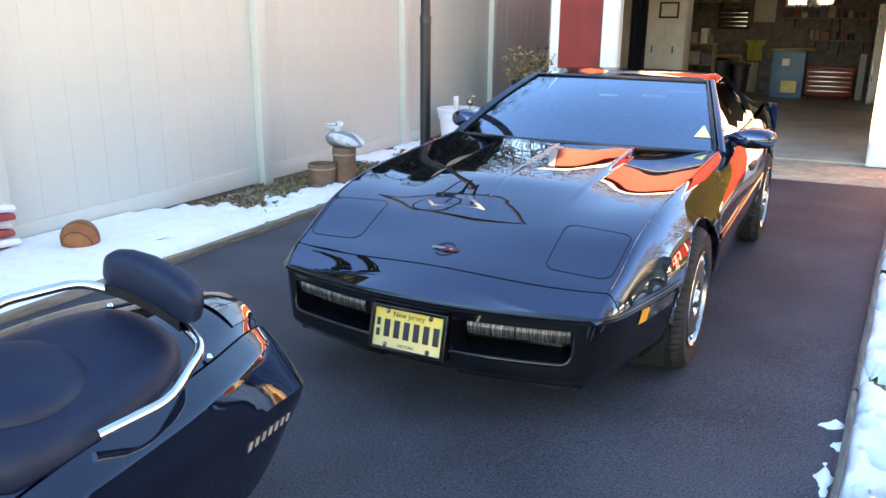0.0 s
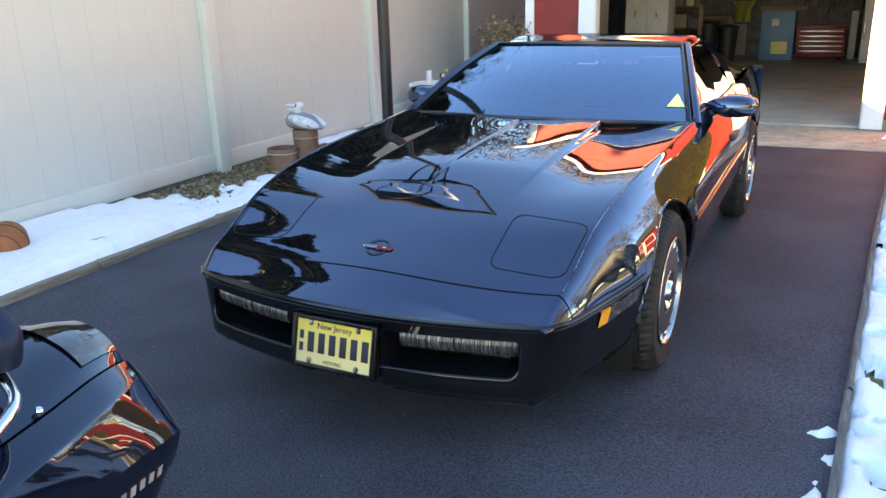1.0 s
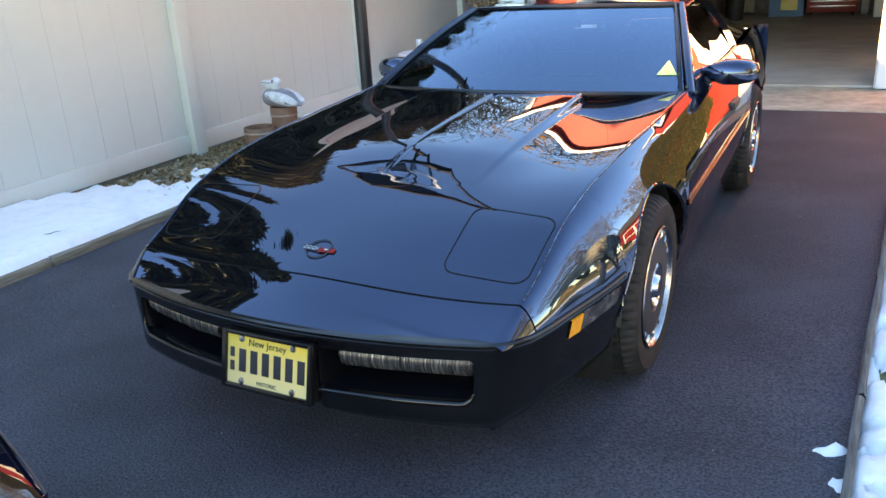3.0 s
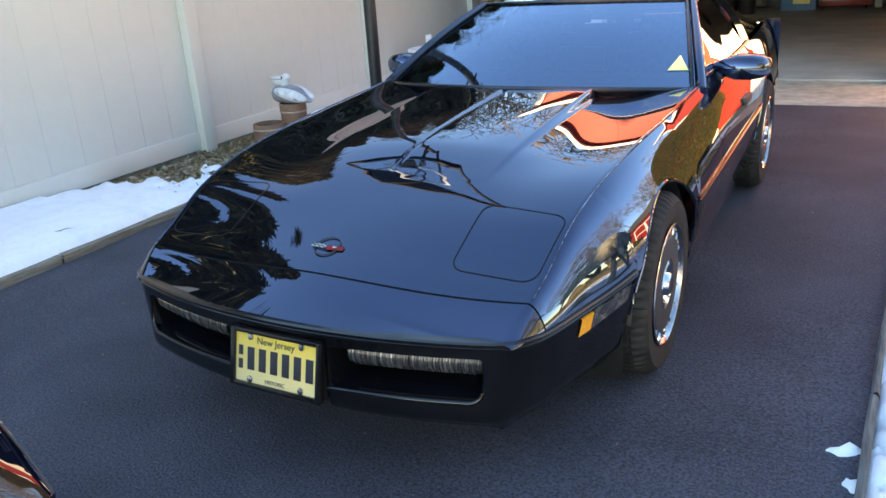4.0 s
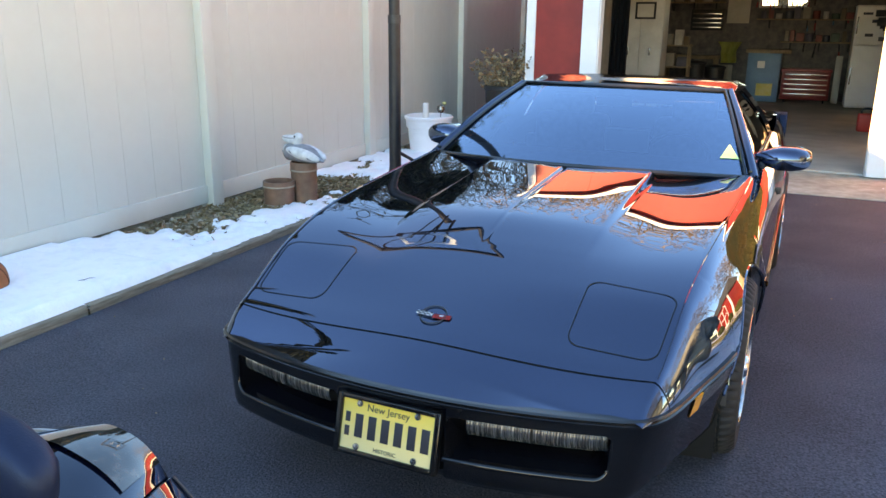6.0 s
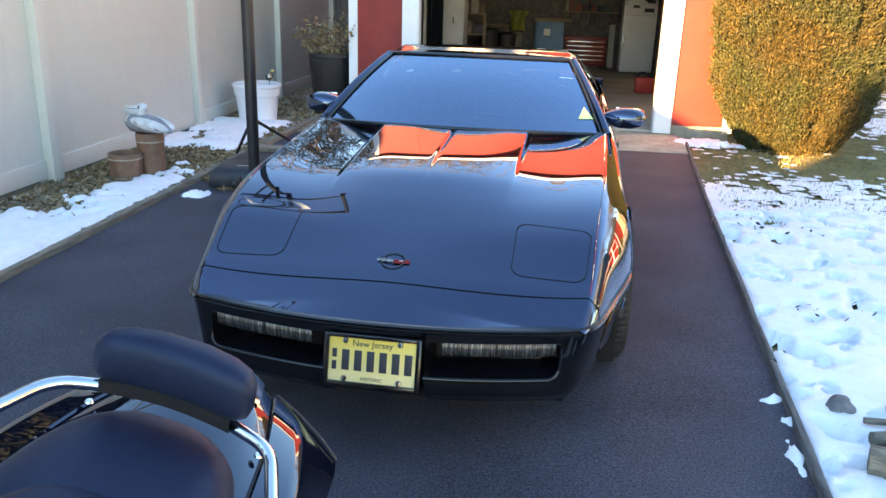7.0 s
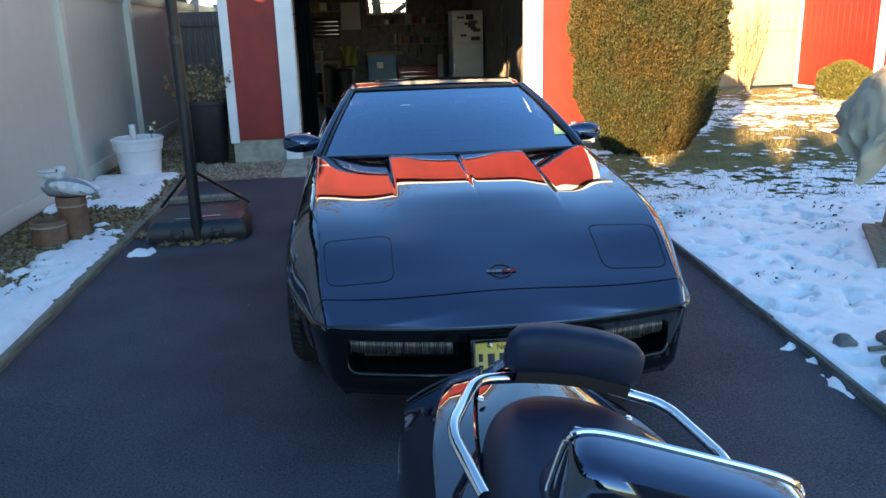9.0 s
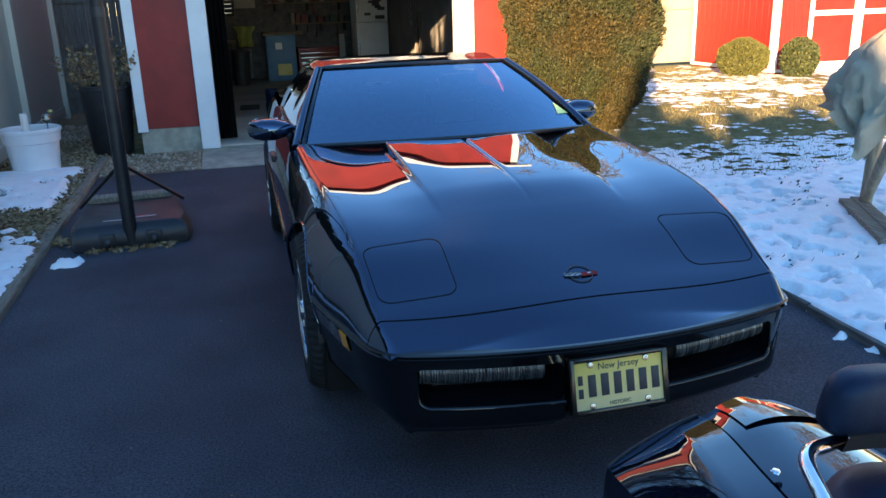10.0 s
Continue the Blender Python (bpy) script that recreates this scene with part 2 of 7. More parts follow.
def lathe(bm, prof, seg=32, axis="z", at=(0, 0, 0), closed=False):
    rows = []
    for r, h in prof:
        ring = []
        for k in range(seg):
            a = 2 * math.pi * k / seg
            c, s = r * math.cos(a), r * math.sin(a)
            v = {"z": (c, s, h), "x": (h, c, s), "y": (s, h, c)}[axis]
            ring.append((v[0] + at[0], v[1] + at[1], v[2] + at[2]))
        rows.append(ring)
    if closed:
        rows.append(rows[0])
    g = grid(bm, rows, close=True, flip=False)
    bmesh.ops.remove_doubles(bm, verts=bm.verts, dist=1e-6)
    return g


def new_bm():
    return bmesh.new()


# ---- setting: ground, drive, edging ----
def right_edge(y):
    return 1.500 + 0.0645 * (y - 2.7) + 0.0140 * max(0.0, y - 6.0)


LEFT = -2.33
bm = new_bm()
bmesh.ops.create_grid(bm, x_segments=40, y_segments=40, size=400, matrix=Matrix.Translation((0, 0, -0.03)))
solid("ground", bm, M_GRASS, "dormant brownish-green winter lawn reaching the horizon", "ground", kind="structure")

bm = new_bm()
rows = []
for i in range(61):
    y = -8 + 17.02 * i / 60
    xr = right_edge(y)
    rows.append([(LEFT + (xr - LEFT) * j / 16, y, 0.006 * noise.noise((LEFT + (xr - LEFT) * j / 16, y * 0.7, 3))) for j in range(17)])
g = grid(bm, rows)
r = bmesh.ops.extrude_edge_only(bm, edges=[e for e in bm.edges if e.is_boundary])
for v in r["geom"]:
    if isinstance(v, bmesh.types.BMVert):
        v.co.z = -0.06
solid("driveway", bm, M_ASPHALT, "dark sealed asphalt driveway between timber edgings", "driveway", kind="structure")

bm = new_bm()
rows = [[(-3.7 + 1.32 * j / 24, -8 + 27.5 * i / 260, 0.012 + 0.022 * noise.noise(((-3.7 + 1.32 * j / 24) * 6, (-8 + 27.5 * i / 260) * 6, 0))) for j in range(25)] for i in range(261)]
grid(bm, rows)
solid("planting_bed", bm, M_SOIL, "bare gravelly soil strip along the fence", "ground", kind="structure")

bm = new_bm()
box(bm, (-1.36, 9.02, -0.06), (1.98, 10.3, 0.012), 0.006)
solid("apron", bm, M_CONCRETE, "pale worn concrete apron before the garage", "pavement", kind="structure")

bm = new_bm()
grid(bm, [[(-2.38 + 1.02 * i / 20, 9.02 + 1.20 * j / 24, 0.004 + 0.012 * noise.noise((i * 0.6, j * 0.6, 7))) for i in range(21)] for j in range(25)])
solid("gravel_strip", bm, M_SOIL, "bare gravelly soil between driveway and garage foundation", "ground", kind="structure")

M_WETWOOD = material("dark damp timber", (0.085, 0.076, 0.070), 0.85, 0, (0.19, 0.172, 0.155), 9.0, detail=8, bump=0.004, bump_scale=50, stretch=(6, 0.6, 6))
edging = thing("drive_edging", "weathered timber boards edging the driveway", "edging", kind="structure")
rng = random.Random(4)
for side in (0, 1):
    y = -8.0
    while y < 9.2:
        ln = 2.38 + rng.uniform(-0.05, 0.05)
        y2 = min(y + ln, 10.0 if side == 0 else 9.55)
        a = (LEFT - 0.05, LEFT - 0.05) if side == 0 else (right_edge(y) + 0.012, right_edge(y2) + 0.012)
        bm = new_bm()
        h = 0.045 + rng.uniform(-0.006, 0.008)
        k = 10
        w = 0.042 if side == 0 else 0.013
        prof = [(-w, -0.05), (-w, h - 0.008), (-w + 0.008, h), (w - 0.008, h), (w, h - 0.008), (w, -0.05)]
        P = []
        for i in range(k + 1):
            t = i / k
            yy, xx = y + (y2 - 0.006 - y) * t, a[0] + (a[1] - a[0]) * t + rng.uniform(-0.004, 0.004)
            P.append([(xx + px, yy, pz + rng.uniform(-0.003, 0.003)) for px, pz in prof])
        grid(bm, P, flip=True)
        part("board", bm, M_TIMBER if side == 0 else M_WETWOOD, edging)
        y = y2

# ---- setting: vinyl fence ----
FX = -3.42
POSTS = [-4.4 + 2.65 * i for i in range(10)]
fence = thing("fence", "tall ivory vinyl privacy fence of tongue-and-groove boards", "fence", kind="structure")
bm = new_bm()
box(bm, (-0.065, -0.065, 0), (0.065, 0.065, 2.16), 0.006)
box(bm, (-0.075, -0.075, 2.16), (0.075, 0.075, 2.19), 0.008)
post_mesh = finish("post", bm, M_VINYL)
bm = new_bm()
W = 2.52 / 9
box(bm, (-0.011, 0.0, 0.16), (0.011, W, 2.02), 0.0022, 1)
board_mesh = finish("board", bm, M_VINYL)
bm = new_bm()
box(bm, (-0.028, 0, 0.052), (0.028, 2.52, 0.20), 0.006)
low_mesh = finish("bottom_rail", bm, M_VINYL)
bm = new_bm()
box(bm, (-0.028, 0, 1.98), (0.028, 2.52, 2.12), 0.006)
top_mesh = finish("top_rail", bm, M_VINYL)


def place(name, me, parent, m):
    ob = new(name, me)
    ob.parent = parent
    ob.matrix_basis = m
    return ob


for i, y in enumerate(POSTS):
    place("post", post_mesh, fence, pose(FX + 0.02, y, 0))
    if i + 1 < len(POSTS):
        place("bottom_rail", low_mesh, fence, pose(FX, y + 0.065, 0))
        place("top_rail", top_mesh, fence, pose(FX, y + 0.065, 0))
        for k in range(9):
            place("board", board_mesh, fence, pose(FX + rng.uniform(-0.0003, 0.0003), y + 0.065 + W * k, 0))

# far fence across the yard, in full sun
# darker, yellower vinyl; the warmth of full sun is put into its colour
M_BACKFENCE = material("dark warm-toned vinyl", (0.36, 0.325, 0.225), 0.55, 0, (0.43, 0.385, 0.27), 1.5, detail=6, bump=0.0008, bump_scale=12)
back = thing("back_fence", "sunlit ivory vinyl fence across the back of the yard", "fence", kind="structure")
def recoloured(me, mat):
    q = me.copy()
    q.materials[0] = mat
    return q


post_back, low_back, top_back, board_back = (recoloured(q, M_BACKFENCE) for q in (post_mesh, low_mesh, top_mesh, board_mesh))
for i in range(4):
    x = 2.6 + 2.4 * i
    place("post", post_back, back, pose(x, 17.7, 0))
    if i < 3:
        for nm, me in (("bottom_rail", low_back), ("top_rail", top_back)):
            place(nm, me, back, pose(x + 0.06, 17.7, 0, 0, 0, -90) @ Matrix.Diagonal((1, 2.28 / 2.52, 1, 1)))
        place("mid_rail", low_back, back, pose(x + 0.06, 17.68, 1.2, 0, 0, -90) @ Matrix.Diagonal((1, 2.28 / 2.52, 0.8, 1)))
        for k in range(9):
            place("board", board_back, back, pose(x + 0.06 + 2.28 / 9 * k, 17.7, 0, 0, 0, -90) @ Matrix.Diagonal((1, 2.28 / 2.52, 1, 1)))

# ---- setting: garage shell ----
GY, GD = 10.2, 19.3          # front and back of the garage
GL, GR = -2.0, 2.58          # outer sides
OL, OR, OH = -1.17, 1.70, 2.28   # door opening
EAVE, RIDGE = 3.2, 4.1
garage = thing("garage", "red garage with white trim and its door open", "garage", kind="structure")


def wall(name, lo, hi, mat, parent, label=""):
    b = new_bm()
    box(b, lo, hi, 0.002, 1)
    return part(name, b, mat, parent, label)


wall("wall_front_left", (GL + 0.02, GY, 0.28), (OL - 0.02, GY + 0.12, EAVE), M_RED, garage)
wall("wall_front_right", (OR + 0.02, GY, 0.12), (GR - 0.02, GY + 0.12, EAVE), M_RED, garage)
wall("wall_lintel", (OL - 0.02, GY, OH), (OR + 0.02, GY + 0.12, EAVE), M_RED, garage)
wall("wall_left", (GL, GY + 0.12, 0.28), (GL + 0.1, GD, EAVE), M_RED, garage)
wall("wall_right", (GR - 0.1, GY + 0.12, 0.12), (GR, GD, EAVE), M_RED, garage)
wall("foundation", (GL + 0.01, GY + 0.01, -0.1), (OL - 0.03, GY + 0.14, 0.278), M_CONCRETE, garage, "bare concrete foundation")
wall("foundation", (OR + 0.03, GY + 0.01, -0.1), (GR - 0.01, GY + 0.14, 0.118), M_CONCRETE, garage)
wall("foundation", (GL, GY + 0.142, -0.1), (GL + 0.12, GD, 0.278), M_CONCRETE, garage)
wall("foundation", (GR - 0.12, GY + 0.142, -0.1), (GR, GD, 0.118), M_CONCRETE, garage)
# low-pitched roof with its white eave board over the door
mid = (GY + GD) / 2
for sy in (-1, 1):
    ye = GY - 0.175 if sy < 0 else GD + 0.35
    bm = new_bm()
    grid(bm, [[(GL - 0.2, ye, EAVE + 0.02), (GR + 0.2, ye, EAVE + 0.02)], [(GL - 0.2, mid, RIDGE), (GR + 0.2, mid, RIDGE)]])
    bmesh.ops.solidify(bm, geom=bm.faces[:], thickness=0.06)
    part("roof", bm, M_SHINGLE, garage, smooth_deg=0)
for lo, hi in (((GL - 0.2, GY - 0.200, EAVE - 0.055), (GR + 0.2, GY - 0.177, EAVE + 0.03)), ((GL - 0.2, GY - 0.176, EAVE - 0.012), (GR + 0.2, GY + 0.0, EAVE + 0.002))):
    bm = new_bm()
    box(bm, lo, hi, 0.003, 1)
    part("eave_board", bm, M_WHITE, garage, "white eave board")
for x in (GL + 0.05, GR - 0.05):
    bm = new_bm()
    vs = [bm.verts.new((x + dx, y, z)) for dx in (-0.05, 0.05) for y, z in ((GY, EAVE), (GD, EAVE), (mid, RIDGE - 0.06))]
    bm.faces.new(vs[:3]), bm.faces.new(vs[3:][::-1])
    part("gable", bm, M_RED, garage, smooth_deg=0)
for nm, lo, hi in (("corner_trim", (GL - 0.02, GY - 0.022, 0.25), (GL + 0.09, GY - 0.002, EAVE)), ("corner_trim", (GL - 0.02, GY, 0.25), (GL - 0.001, GY + 0.1, EAVE)),
                   ("corner_trim", (GR - 0.09, GY - 0.022, 0.05), (GR + 0.02, GY - 0.002, EAVE)),
                   ("casing", (OL - 0.19, GY - 0.03, 0.02), (OL, GY - 0.004, OH + 0.15)), ("casing", (OR, GY - 0.03, 0.02), (OR + 0.20, GY - 0.004, OH + 0.15)),
                   ("casing", (OL + 0.002, GY - 0.03, OH), (OR - 0.002, GY - 0.004, OH + 0.15)),
                   ("jamb", (OL - 0.018, GY - 0.003, 0.02), (OL + 0.012, GY + 0.16, OH)), ("jamb", (OR - 0.012, GY - 0.003, 0.02), (OR + 0.018, GY + 0.16, OH))):
    bm = new_bm()
    box(bm, lo, hi, 0.004, 1)
    part(nm, bm, M_WHITE, garage, "white painted trim board")
bm = new_bm()
box(bm, (GL + 0.12, GY + 0.1, -0.1), (GR - 0.12, GD, 0.03), 0.004, 1)
solid("floor", bm, M_FLOOR, "scuffed bare concrete garage floor", "floor", kind="structure")
# lining tone is raised, so the interior's hazy lift is in the colour
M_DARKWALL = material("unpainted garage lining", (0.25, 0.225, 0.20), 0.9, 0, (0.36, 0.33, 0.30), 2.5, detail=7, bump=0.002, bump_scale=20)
bm = new_bm()
box(bm, (GL + 0.1, GY + 0.13, EAVE - 0.1), (GR - 0.1, GD, EAVE - 0.04), 0.003, 1)
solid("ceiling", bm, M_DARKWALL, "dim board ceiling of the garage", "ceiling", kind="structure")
# darker than the side lining to stand in for clutter; haze lift included
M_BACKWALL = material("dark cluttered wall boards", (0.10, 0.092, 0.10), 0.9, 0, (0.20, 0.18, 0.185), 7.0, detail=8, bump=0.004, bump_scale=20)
WX0, WX1, WZ0, WZ1 = 0.0, 0.95, 1.86, 2.36
wb = thing("wall_back", "dim lined back wall of the garage with a small window", "wall", kind="structure")
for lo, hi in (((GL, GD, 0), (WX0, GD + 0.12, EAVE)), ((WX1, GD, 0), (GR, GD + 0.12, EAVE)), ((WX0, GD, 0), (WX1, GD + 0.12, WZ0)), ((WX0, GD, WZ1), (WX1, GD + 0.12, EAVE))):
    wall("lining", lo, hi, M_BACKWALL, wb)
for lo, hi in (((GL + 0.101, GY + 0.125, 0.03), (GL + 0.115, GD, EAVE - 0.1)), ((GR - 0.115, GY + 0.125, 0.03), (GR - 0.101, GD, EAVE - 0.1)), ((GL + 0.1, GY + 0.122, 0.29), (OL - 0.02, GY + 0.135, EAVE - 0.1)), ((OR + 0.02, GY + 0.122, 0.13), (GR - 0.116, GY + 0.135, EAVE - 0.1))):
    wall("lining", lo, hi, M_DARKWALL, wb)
bm = new_bm()
for lo, hi in (((WX0, GD - 0.01, WZ0), (WX0 + 0.05, GD + 0.05, WZ1)), ((WX1 - 0.05, GD - 0.01, WZ0), (WX1, GD + 0.05, WZ1)), ((WX0 + 0.05, GD - 0.01, WZ0), (WX1 - 0.05, GD + 0.05, WZ0 + 0.05)),
               ((WX0 + 0.05, GD - 0.01, WZ1 - 0.05), (WX1 - 0.05, GD + 0.05, WZ1)), ((WX0 + 0.05, GD, (WZ0 + WZ1) / 2 - 0.015), (WX1 - 0.05, GD + 0.04, (WZ0 + WZ1) / 2 + 0.015))):
    box(bm, lo, hi, 0.003, 1)
w1 = part("window_frame", bm, M_WHITE)
tagged(w1, "small white-framed window in the garage back wall", "window", kind="structure")


# ---- the car ----
car = thing("sports_car", "glossy black low sports coupe parked on the driveway", "car", pose(0.0, 2.9, 0, 0, 0, -1.0))
f_zc = curve([(0.02, 0.500), (0.19, 0.577), (0.31, 0.622), (0.57, 0.712), (0.75, 0.768), (0.97, 0.8165), (1.2, 0.8315), (1.45, 0.8390), (1.72, 0.8455), (2.1, 0.866)])
f_zp = curve([(0.12, 0.487), (0.24, 0.567), (0.32, 0.602), (0.55, 0.715), (0.8, 0.776), (1.03, 0.803), (1.4, 0.828), (1.75, 0.848), (2.1, 0.868), (3.0, 0.878), (3.5, 0.905), (4.1, 0.925), (4.45, 0.915)])
f_p = curve([(0.12, 0.665), (0.24, 0.705), (0.55, 0.725), (1.03, 0.755), (2.0, 0.79), (2.8, 0.80), (3.5, 0.80), (4.1, 0.78), (4.45, 0.74)])
f_we = curve([(0.12, 0.695), (0.24, 0.752), (0.45, 0.808), (0.7, 0.878), (1.03, 0.924), (1.6, 0.918), (2.6, 0.908), (3.5, 0.905), (4.1, 0.88), (4.45, 0.84)])
f_zs = curve([(0.12, 0.483), (0.45, 0.488), (0.75, 0.515), (1.03, 0.53), (2.0, 0.54), (3.5, 0.56), (4.45, 0.57)])
f_val = curve([(0.3, 0.0), (0.6, 0.003), (0.9, 0.010), (1.1, 0.012), (1.72, 0.010)])
f_bul = curve([(0.70, 0.0), (0.97, 0.005), (1.1, 0.009), (1.4, 0.020), (1.72, 0.034)])
HUB_F, HUB_R, HUB_Z, ARCH = 1.05, 3.51, 0.33, 0.362


f_bow = curve([(0.02, 1.0), (0.10, 0.68), (0.20, 0.36), (0.36, 0.10), (0.60, 0.0)])


def bow(u, s):
    s = min(abs(s), 0.8)
    front = 0.12 * (min(s, 0.69) / 0.69) ** 2 * f_bow(u)
    rear = 0.27 * (s / 0.8) ** 2 * smooth(0.9, 1.72, u) * (1 - smooth(1.72, 2.6, u))
    return u + front + rear


def top_z(u, s):
    """Height of the bonnet at distance u behind the nose and s from the centre line."""
    a, p = abs(s), f_p(u)
    t = min(a / p, 1.0)
    z = f_zc(u) + (f_zp(u) - f_zc(u)) * t * t * (3 - 2 * t)
    z -= f_val(u) * math.sin(math.pi * smooth(0.30, 1.0, t))
    b = f_bul(u)
    z += b * (1 - smooth(0.482, 0.520, t)) - 0.25 * b * (1 - smooth(0.0, 0.022, t))
    return z


def side_s(u, z):
    p, w, zp, zs = f_p(u), f_we(u), f_zp(u), f_zs(u)
    if z >= zs:
        c = (z - zs) / (zp - zs)
        return p + (w - p) * max(1 - c ** 1.60, 0.0) ** 0.70
    return w - 0.055 * ((zs - z) / (zs - 0.19)) ** 1.6


def low_z(u):
    z = 0.19 if u > HUB_F else 0.24
    for h in (HUB_F, HUB_R):
        if abs(u - h) < ARCH:
            z = max(z, HUB_Z + math.sqrt(ARCH * ARCH - (u - h) ** 2))
    return z


def stations(a, b, step):
    us = list(np.linspace(a, b, max(2, int(round((b - a) / step)) + 1)))
    for h in (HUB_F, HUB_R):
        for e in (h - ARCH, h + ARCH):
            if a < e < b:
                us += [e - 0.0015, e + 0.0015, e + 0.012 * (1 if e > h else 1), e - 0.012, e + (0.03 if e < h else -0.03)]
    return sorted(set(round(float(x), 4) for x in us))


NSIDE = 16
half = sorted(set([round(k / 26, 4) for k in range(1, 26)] + [0.006, 0.012, 0.018, 0.024, 0.474, 0.482, 0.489, 0.495, 0.501, 0.507, 0.513, 0.520, 0.528, 0.97, 0.985]))
TOP_X = [-x for x in half[::-1]] + [0.0] + half


def side_column(u, sgn, stop=None, top=None):
    """Points from the shoulder down to the sill, wheel arch or a given height."""
    out = []
    for k in range(NSIDE + 1):
        c = k / NSIDE
        ua = bow(u, f_p(u) if u < 1.8 else 0.0)
        if u >= 0.9:
            ua = u + (bow(u, 0.8) - u) * (1 - 0.75 * c)
        lo = max(low_z(ua), stop or 0)
        hi = f_zp(ua) if top is None else top
        z = hi + (lo - hi) * (1 - (1 - c) ** 1.15) if c < 1 else lo
        out.append((sgn * side_s(ua, z), ua, z))
    return out


def body_row(u, stop=None):
    left = side_column(u, -1, stop)[::-1]
    right = side_column(u, 1, stop)
    pts = []
    for x in TOP_X:
        s0 = f_p(u) * x
        ua = bow(u, s0)
        s0 = f_p(ua) * x
        pts.append((s0, ua, top_z(ua, s0)))
    return left + pts + right


def offset_rows(us, stop=None):
    return [body_row(u, stop(u) if stop else None) for u in us]


stop_front = lambda u: f_zs(bow(u, 0.69)) if bow(u, 0.69) < HUB_F - ARCH + 0.002 else None
bm = new_bm()
grid(bm, offset_rows(np.linspace(0.02, 0.1975, 14), stop_front), flip=True)
nose = part("nose_panel", bm, M_PAINT, car, smooth_deg=60)
bm = new_bm()
grid(bm, offset_rows(stations(0.2045, 1.72, 0.022), stop_front), flip=True)
hood = part("hood", bm, M_PAINT, car, "glossy black clamshell bonnet with a raised centre", smooth_deg=50)
for sgn in (-1, 1):
    bm = new_bm()
    grid(bm, [side_column(u, sgn) for u in stations(1.726, 2.93, 0.03)], flip=sgn > 0)
    door = part("door", bm, M_PAINT, car)
    bm = new_bm()
    box(bm, (sgn * 0.865, 2.62, 0.66), (sgn * 0.905, 2.80, 0.70), 0.008)
    part("handle", bm, M_TRIM, door)
    bm = new_bm()
    grid(bm, [side_column(u, sgn) for u in stations(2.936, 4.45, 0.03)], flip=sgn > 0)
    part("rear_quarter", bm, M_PAINT, car)
    # wheel housings
    for h in (HUB_F, HUB_R):
        bm = new_bm()
        P = []
        for k in range(25):
            a = math.pi * k / 24
            P.append([(sgn * s, h + (ARCH + 0.004) * math.cos(a), HUB_Z + (ARCH + 0.004) * math.sin(a)) for s in (0.868 if h == HUB_F else 0.88, 0.75, 0.60)])
        grid(bm, P, flip=sgn < 0)
        part("wheel_housing", bm, M_DARK, car)
        bm = new_bm()
        lp = []
        for k in range(29):
            a = math.pi * (0.03 + 0.94 * k / 28)
            u, z = h + ARCH * math.cos(a), HUB_Z + ARCH * math.sin(a)
            lp.append((sgn * (side_s(u, z) - 0.004), u, z))
        tube(bm, lp, 0.007, 8)
        part("arch_lip", bm, M_PAINT, car)
# shoulder crease and fender vents
for sgn in (-1, 1):
    bm = new_bm()
    cp = []
    for u in np.linspace(0.26, 2.90, 60):
        cp.append((sgn * (f_p(u) + 0.002), u, f_zp(u) - 0.0005))
    tube(bm, cp, 0.0026, 6)
    part("shoulder_line", bm, M_PAINT, car)
    for k in range(2):
        bm = new_bm()
        u0 = HUB_F + ARCH + 0.07 + 0.055 * k
        P = [[(sgn * (side_s(u, z) + 0.002), u, z) for u in (u0 + 0.03 * (z - 0.4), u0 + 0.022 + 0.03 * (z - 0.4))] for z in np.linspace(0.33, 0.49, 5)]
        grid(bm, P, flip=sgn < 0)
        part("fender_vent", bm, M_GAP, car, "dark fender vent slot")
# dark filler under the shut lines
bm = new_bm()
P = [[(s * 0.985, u, z - 0.006) for s, u, z in r] for r in offset_rows((0.190, 0.212), stop_front)]
grid(bm, P, flip=True)
part("shut_line", bm, M_GAP, car)
for sgn in (-1, 1):
    for a, b in ((1.715, 1.735), (2.925, 2.942)):
        bm = new_bm()
        grid(bm, [[(s - sgn * 0.008, u, z) for s, u, z in side_column(x, sgn)] for x in (a, b)], flip=sgn > 0)
        part("shut_line", bm, M_GAP, car)

# rub strip round the body
bm = new_bm()
front = [(0.66 * k / 20, 0.02 + 0.12 * (0.66 * k / 20 / 0.69) ** 2) for k in range(0, 21)]
sidep = [(f_we(u), u) for u in np.linspace(0.17, HUB_F - ARCH + 0.0, 14)]
plan = bend([(s, u, 0) for s, u in front + sidep], 2)
plan = [Vector((-p.x, p.y, 0)) for p in plan[::-1]] + plan[1:]


def strip_band(pts, z_of, h, proud, bm):
    P = []
    n = len(pts)
    for i, p in enumerate(pts):
        d = (pts[min(i + 1, n - 1)] - pts[max(i - 1, 0)])
        nrm = Vector((d.y, -d.x, 0)).normalized()
        z = z_of(p)
        P.append([tuple(p + nrm * (proud * q - 0.012 * (q == -1))) [:2] + (z + dz,) for q, dz in ((-1, h), (0.6, h), (1, h * 0.55), (0.25, h * 0.12), (1, -h * 0.3), (0.6, -h), (-1, -h))])
    grid(bm, P, flip=True)


def strip_z(p):
    return 0.487 + 0.004 * smooth(0.7, 0.0, abs(p.x)) if p.y < 0.2 else f_zs(p.y)


